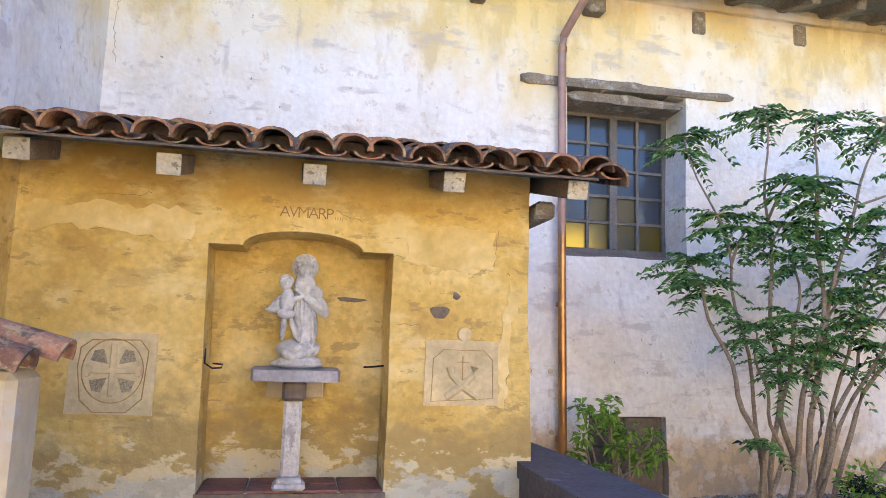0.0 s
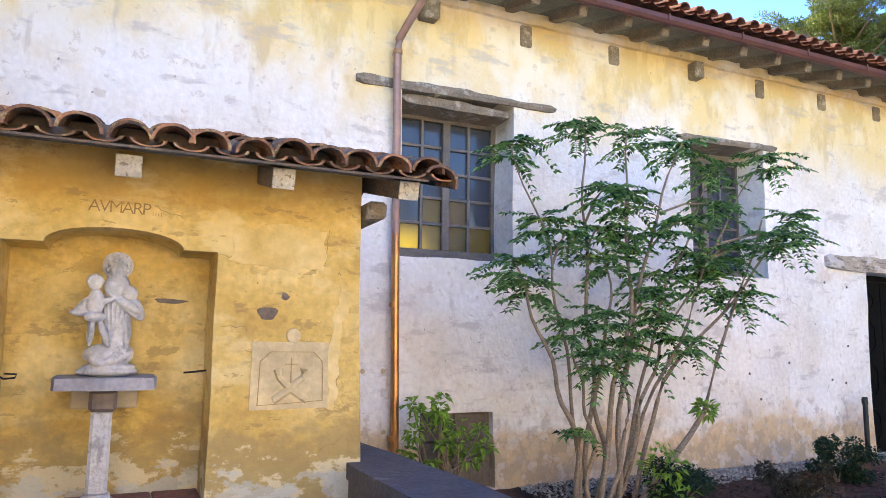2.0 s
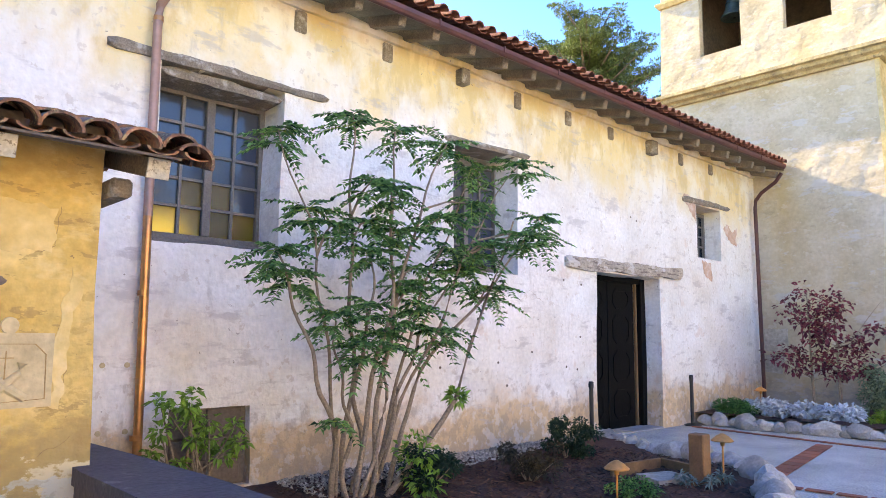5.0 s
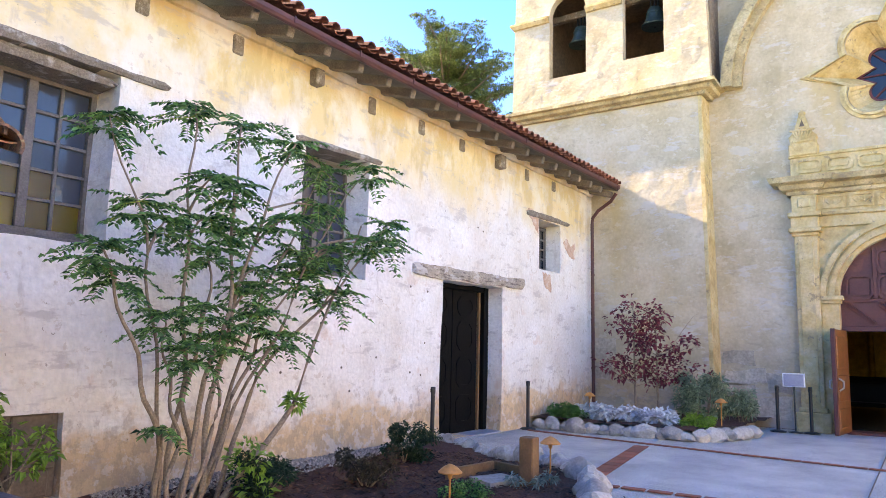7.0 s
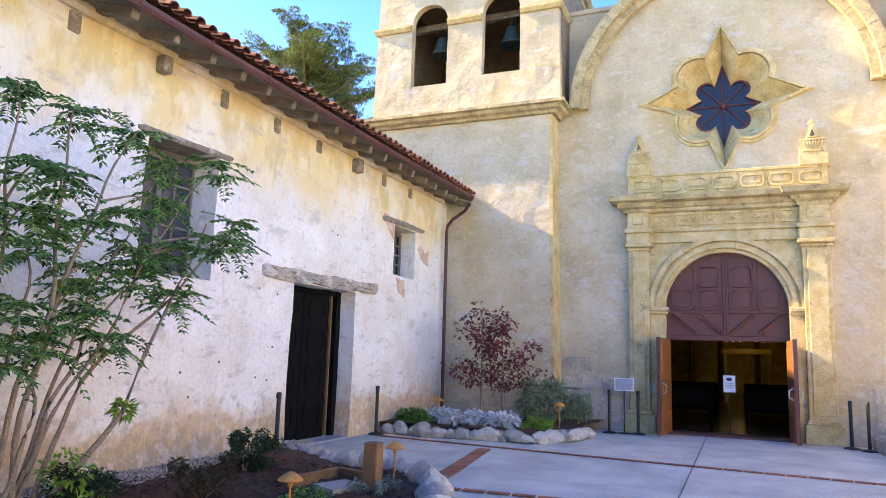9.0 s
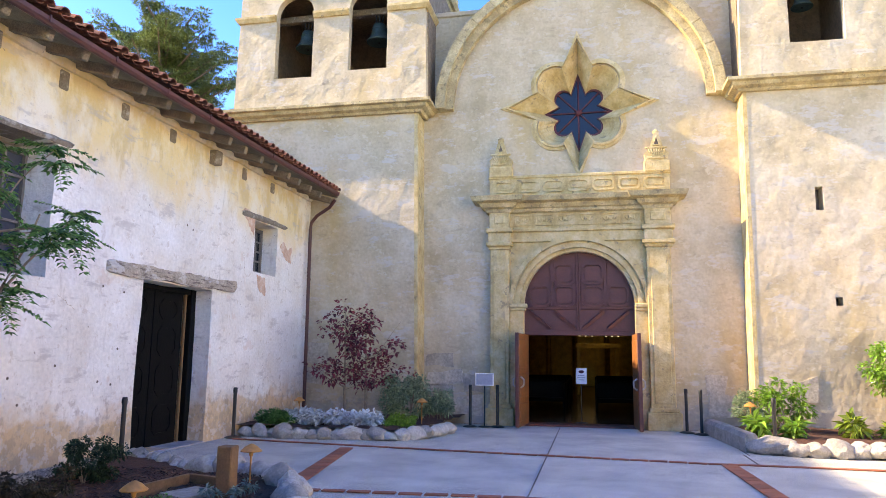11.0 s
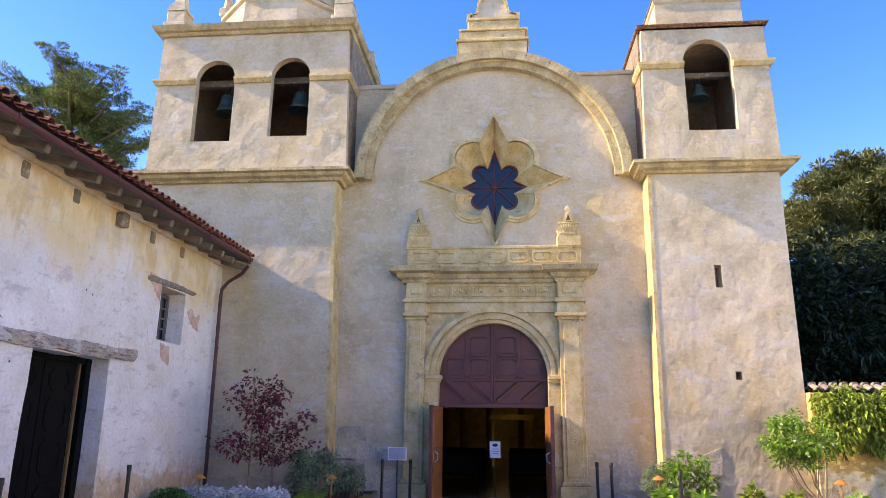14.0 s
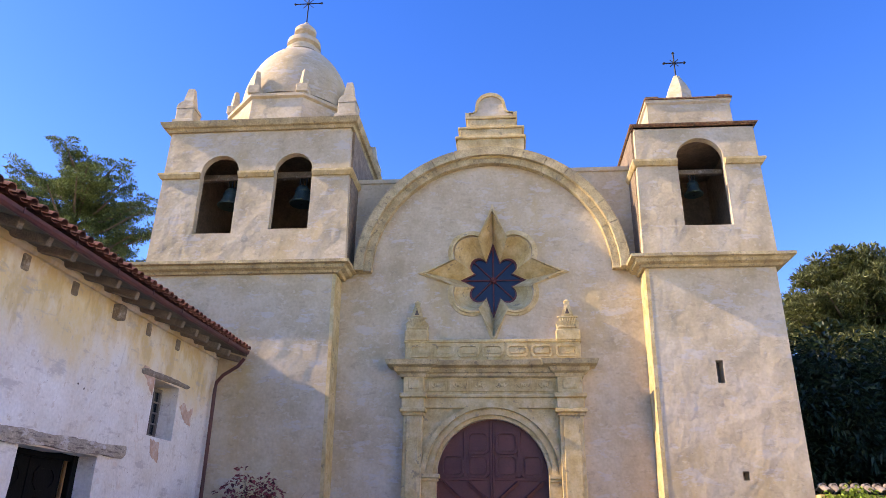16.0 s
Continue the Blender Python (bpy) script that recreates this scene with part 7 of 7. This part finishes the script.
def maple():
    r = np.random.default_rng(31)
    ob = thing("red_leaf_tree", "young tree with sparse maroon leaves and two thin trunks", "tree", (18.2, 6.85, 0.2))
    cl = []
    for x, y, h in ((18.2, 7.05, 2.75), (18.25, 6.55, 2.35)):
        pts = [(x, y, 0.15), (x + 0.02, y + 0.03, 0.9), (x - 0.03, y + 0.02, 1.6), (x, y + 0.05, h)]
        part("trunk", K().tube(pts, [0.032, 0.028, 0.02, 0.008], 8), BARK, ob)
        for i in range(21):
            z = r.uniform(0.85, h)
            a = r.uniform(0, 2 * math.pi)
            ln = r.uniform(0.4, 1.05) * (1.15 - 0.4 * (z / h))
            e = (x + ln * math.cos(a) * 0.7, y + ln * math.sin(a), z + ln * 0.45)
            part("branch", K().tube([(x, y + 0.02, z), ((x + e[0]) / 2, (y + e[1]) / 2, z + 0.16 * ln), e], [0.010, 0.007, 0.003], 5), BARK, ob)
            cl += [(*e, 0.20, 0.8), ((x + e[0]) / 2, (y + e[1]) / 2, z + 0.2 * ln, 0.16, 0.8)]
    part("long_twig", K().tube([(18.2, 6.3, 1.7), (18.2, 5.95, 2.2), (18.2, 5.72, 2.5)], [0.008, 0.006, 0.003], 5), BARK, ob)
    C, D = cloud(cl, 17, r)
    leaf_mesh("foliage", C, D, 0.105, 0.042, LEAF_RED, ob, "maroon leaves", 0.35, 3)


maple()

# sunny bed
bush("grey_shrub", (18.9, -1.9, 0.2), (0.35, 0.4, 0.42), 26, 60, 0.08, 0.018, LEAF_GREY, "grey-green shrub beside the church front", stems=8, seed=12)
bush("lime_shrub", (18.6, -2.55, 0.2), (0.32, 0.55, 0.60), 24, 34, 0.13, 0.032, LEAF_BRIGHT, "airy yellow-green shrub in the sun", stems=9, seed=13, crad=0.25)
for i, (x, y, s, m) in enumerate(((17.6, -1.75, 0.20, LEAF_BRIGHT), (17.6, -2.35, 0.17, LEAF_BRIGHT), (18.2, -3.62, 0.22, LEAF_LIME), (18.1, -4.45, 0.17, LEAF_LIME), (17.9, -5.55, 0.17, LEAF_BRIGHT), (17.5, -5.2, 0.10, LEAF_BRIGHT))):
    bush("leafy_plant", (x, y, 0.2), (s, s, s * 0.9), 7, 16, 0.26, 0.05, m, "broad-leaved green plant in the sunny bed", "plant", stems=3, seed=60 + i, group="broad-leaved plants")


def rose():
    r = np.random.default_rng(77)
    ob = thing("rose_shrub", "sprawling white-flowered shrub over bare leaning stems", "shrub", (18.6, -4.9, 0.2))
    cl = []
    for i in range(11):
        e = Vector((18.55 + r.uniform(-0.3, 0.3), -4.75 + r.uniform(-0.5, 0.55), 1.35 + r.uniform(-0.3, 0.4)))
        b = Vector((18.85 + r.uniform(-0.1, 0.1), -5.25 + r.uniform(-0.15, 0.15), 0.15))
        part("stem", K().tube([b, b.lerp(e, 0.5) + Vector((0, 0.06, -0.03)), e], [0.017, 0.013, 0.006], 6), BARK, ob)
    for i in range(66):
        v = r.normal(size=3)
        v /= np.linalg.norm(v)
        v *= r.uniform(0.4, 1.0)
        cl.append((18.55 + 0.45 * v[0], -4.78 + 0.74 * v[1], 1.55 - 0.10 * v[1] + 0.62 * v[2], 0.17, 0.85))
    C, D = cloud(cl, 48, r)
    leaf_mesh("foliage", C, D, 0.085, 0.030, LEAF_BRIGHT, ob, "", 0.3, 9)
    C, D = cloud(cl[:30], 3, r)
    tagged(leaf_mesh("flower", C, D, 0.06, 0.035, PAPER, ob, "white flowers", 0.1, 10), kind="stuff")
    cl = [(19.3 + r.uniform(-0.25, 0.15), yv, zv, 0.24, 1.2) for yv, zv in ((-5.7 - 2.9 * r.random(), 2.62 - 1.15 * r.random() ** 1.2) for i in range(95))]
    ob2 = thing("climbing_vine", "yellow-green vine hanging over the garden wall", "vine", (19.2, -6.4, 2.4))
    C, D = cloud(cl, 70, r)
    D[:, 2] -= 0.3
    leaf_mesh("foliage", C, D, 0.12, 0.036, LEAF_LIME, ob2, "", 0.5, 11)
    part("stem", K().tube([(19.45, -5.6, 0.2), (19.4, -5.7, 1.4), (19.35, -6.0, 2.4)], [0.03, 0.025, 0.015], 6), BARK, ob2)
    ob3 = thing("dry_brush", "tangle of dry bare twigs under the shrub", "twigs", (18.7, -5.2, 0.2))
    kk = K()
    for i in range(90):
        b = Vector((18.7 + r.uniform(-0.3, 0.3), -5.3 + r.uniform(-0.6, 0.6), 0.18))
        kk.tube([b, b + Vector((r.uniform(-0.3, 0.3), r.uniform(-0.4, 0.4), r.uniform(0.2, 0.6)))], [0.004, 0.002], 3)
    part("twig", kk, mat("dry_twig", (0.36, 0.27, 0.19), 0.9), ob3)


rose()

tg = barrel(0.46, 0.088, 0.070).mesh("coping_tile", mat("grey_coping_tile", (0.24, 0.20, 0.17), 0.9, scale=5, fine=30, fine_amt=0.25, bump=0.6, per_object=0.3), True)
gw = thing("garden_wall", "ochre plastered garden wall with a grey tile coping", "wall", (19.9, -9, 0), kind="structure")
part("body", K().box((19.55, -14.0, 0), (19.95, -5.54, 2.62), 0.02), OCHRE, gw)
for i in range(30):
    lay(tg, "coping_tile", gw, pose(19.40, -5.7 - i * 0.235, 2.66, 20, 0, -90))
    lay(tg, "coping_tile", gw, pose(20.10, -5.7 - i * 0.235, 2.66, 20, 0, 90))


# ---- conifers beyond ----
def conifer(at, h, spread, z_low, n_limb, per, material, label, seed, flat=0.35, L=0.28, crad=0.9, dome=0.6):
    r = np.random.default_rng(seed)
    ob = thing("cypress_tree", label, "tree", at)
    x, y, z = at
    part("trunk", K().tube([(x, y, z), (x + 0.2, y - 0.1, z + h * 0.4), (x - 0.1, y + 0.2, z + h * 0.75), (x, y, z + h * 0.97)], [0.5, 0.4, 0.22, 0.05], 10), BARK_DARK, ob)
    cl = []
    for i in range(n_limb):
        t = r.uniform(0, 1)
        zz = z + z_low + (h - z_low) * t
        a = 2.4 * i + r.uniform(-0.5, 0.5)
        rad = spread * (1 - t ** 2.2 * dome) * r.uniform(0.45, 1.0)
        e = Vector((x + rad * math.cos(a), y + rad * math.sin(a), zz + rad * 0.28))
        b = Vector((x, y, zz - 0.12 * rad))
        part("limb", K().tube([b, b.lerp(e, 0.55) + Vector((0, 0, -0.05 * rad)), e], [0.10, 0.06, 0.02], 5), BARK_DARK, ob)
        side = Vector((-math.sin(a), math.cos(a), 0))
        for u in np.linspace(0.3, 1.0, 9):
            p = b.lerp(e, u)
            for g in (-1, 1):
                q = p + side * (g * r.uniform(0.1, 0.9) * crad) + Vector((0, 0, r.uniform(-0.15, 0.3)))
                cl.append((q.x, q.y, q.z, crad * r.uniform(0.3, 0.62), flat * r.uniform(0.6, 1.3)))
    C, D = cloud(cl, per, r)
    D[:, 2] += 0.35
    leaf_mesh("crown", C, D, L, L * 0.13, material, ob, "", 0.0, seed)


conifer((31.5, 21.8, 0), 17.6, 5.9, 8.0, 84, 120, NEEDLE, "wide flat-topped cypress behind the adobe roof", 3, 0.18, 0.17, 0.72)
conifer((30.0, -12.2, 0), 11.3, 4.3, 6.2, 70, 95, NEEDLE_OLIVE, "olive-green cypress behind the garden wall", 5, 0.40, 0.24, 0.75)
conifer((31.0, -18.6, 0), 12.3, 4.8, 6.0, 70, 95, NEEDLE_OLIVE, "olive-green cypress behind the garden wall", 6, 0.40, 0.24, 0.75)
for i, (x, y) in enumerate(((25.5, -8.2), (25.0, -11.5), (25.8, -14.5), (26.5, -18.0), (28.5, -10.0))):
    bush("dark_hedge_tree", (x, y, 0), (1.7, 1.9, 4.1), 60, 330, 0.30, 0.055, NEEDLE_DARK, "tall dark evergreen hedge tree behind the garden wall", "tree", stems=6, bark=BARK_DARK, seed=90 + i, group="hedge trees", crad=0.27, stem_h=0.5)

# unseen court walls behind and beside the way; the first is added to bounce sunlight
k = K().box((-6.0, -8.4, 0), (17.0, -8.0, 6.2), 0.02)
solid("wall_bounce", k, WHITEWASH, "unseen whitewashed wall added to bounce sunlight into the court", "wall", "structure")
k = K().box((-6.4, -8.4, 0), (-6.0, 2.6, 3.2), 0.02).box((-6.4, 2.3, 0), (-0.5, 2.6, 3.2), 0.02)
solid("wall_court_end", k, WHITEWASH, "plain court wall closing the yard", "wall", "structure")
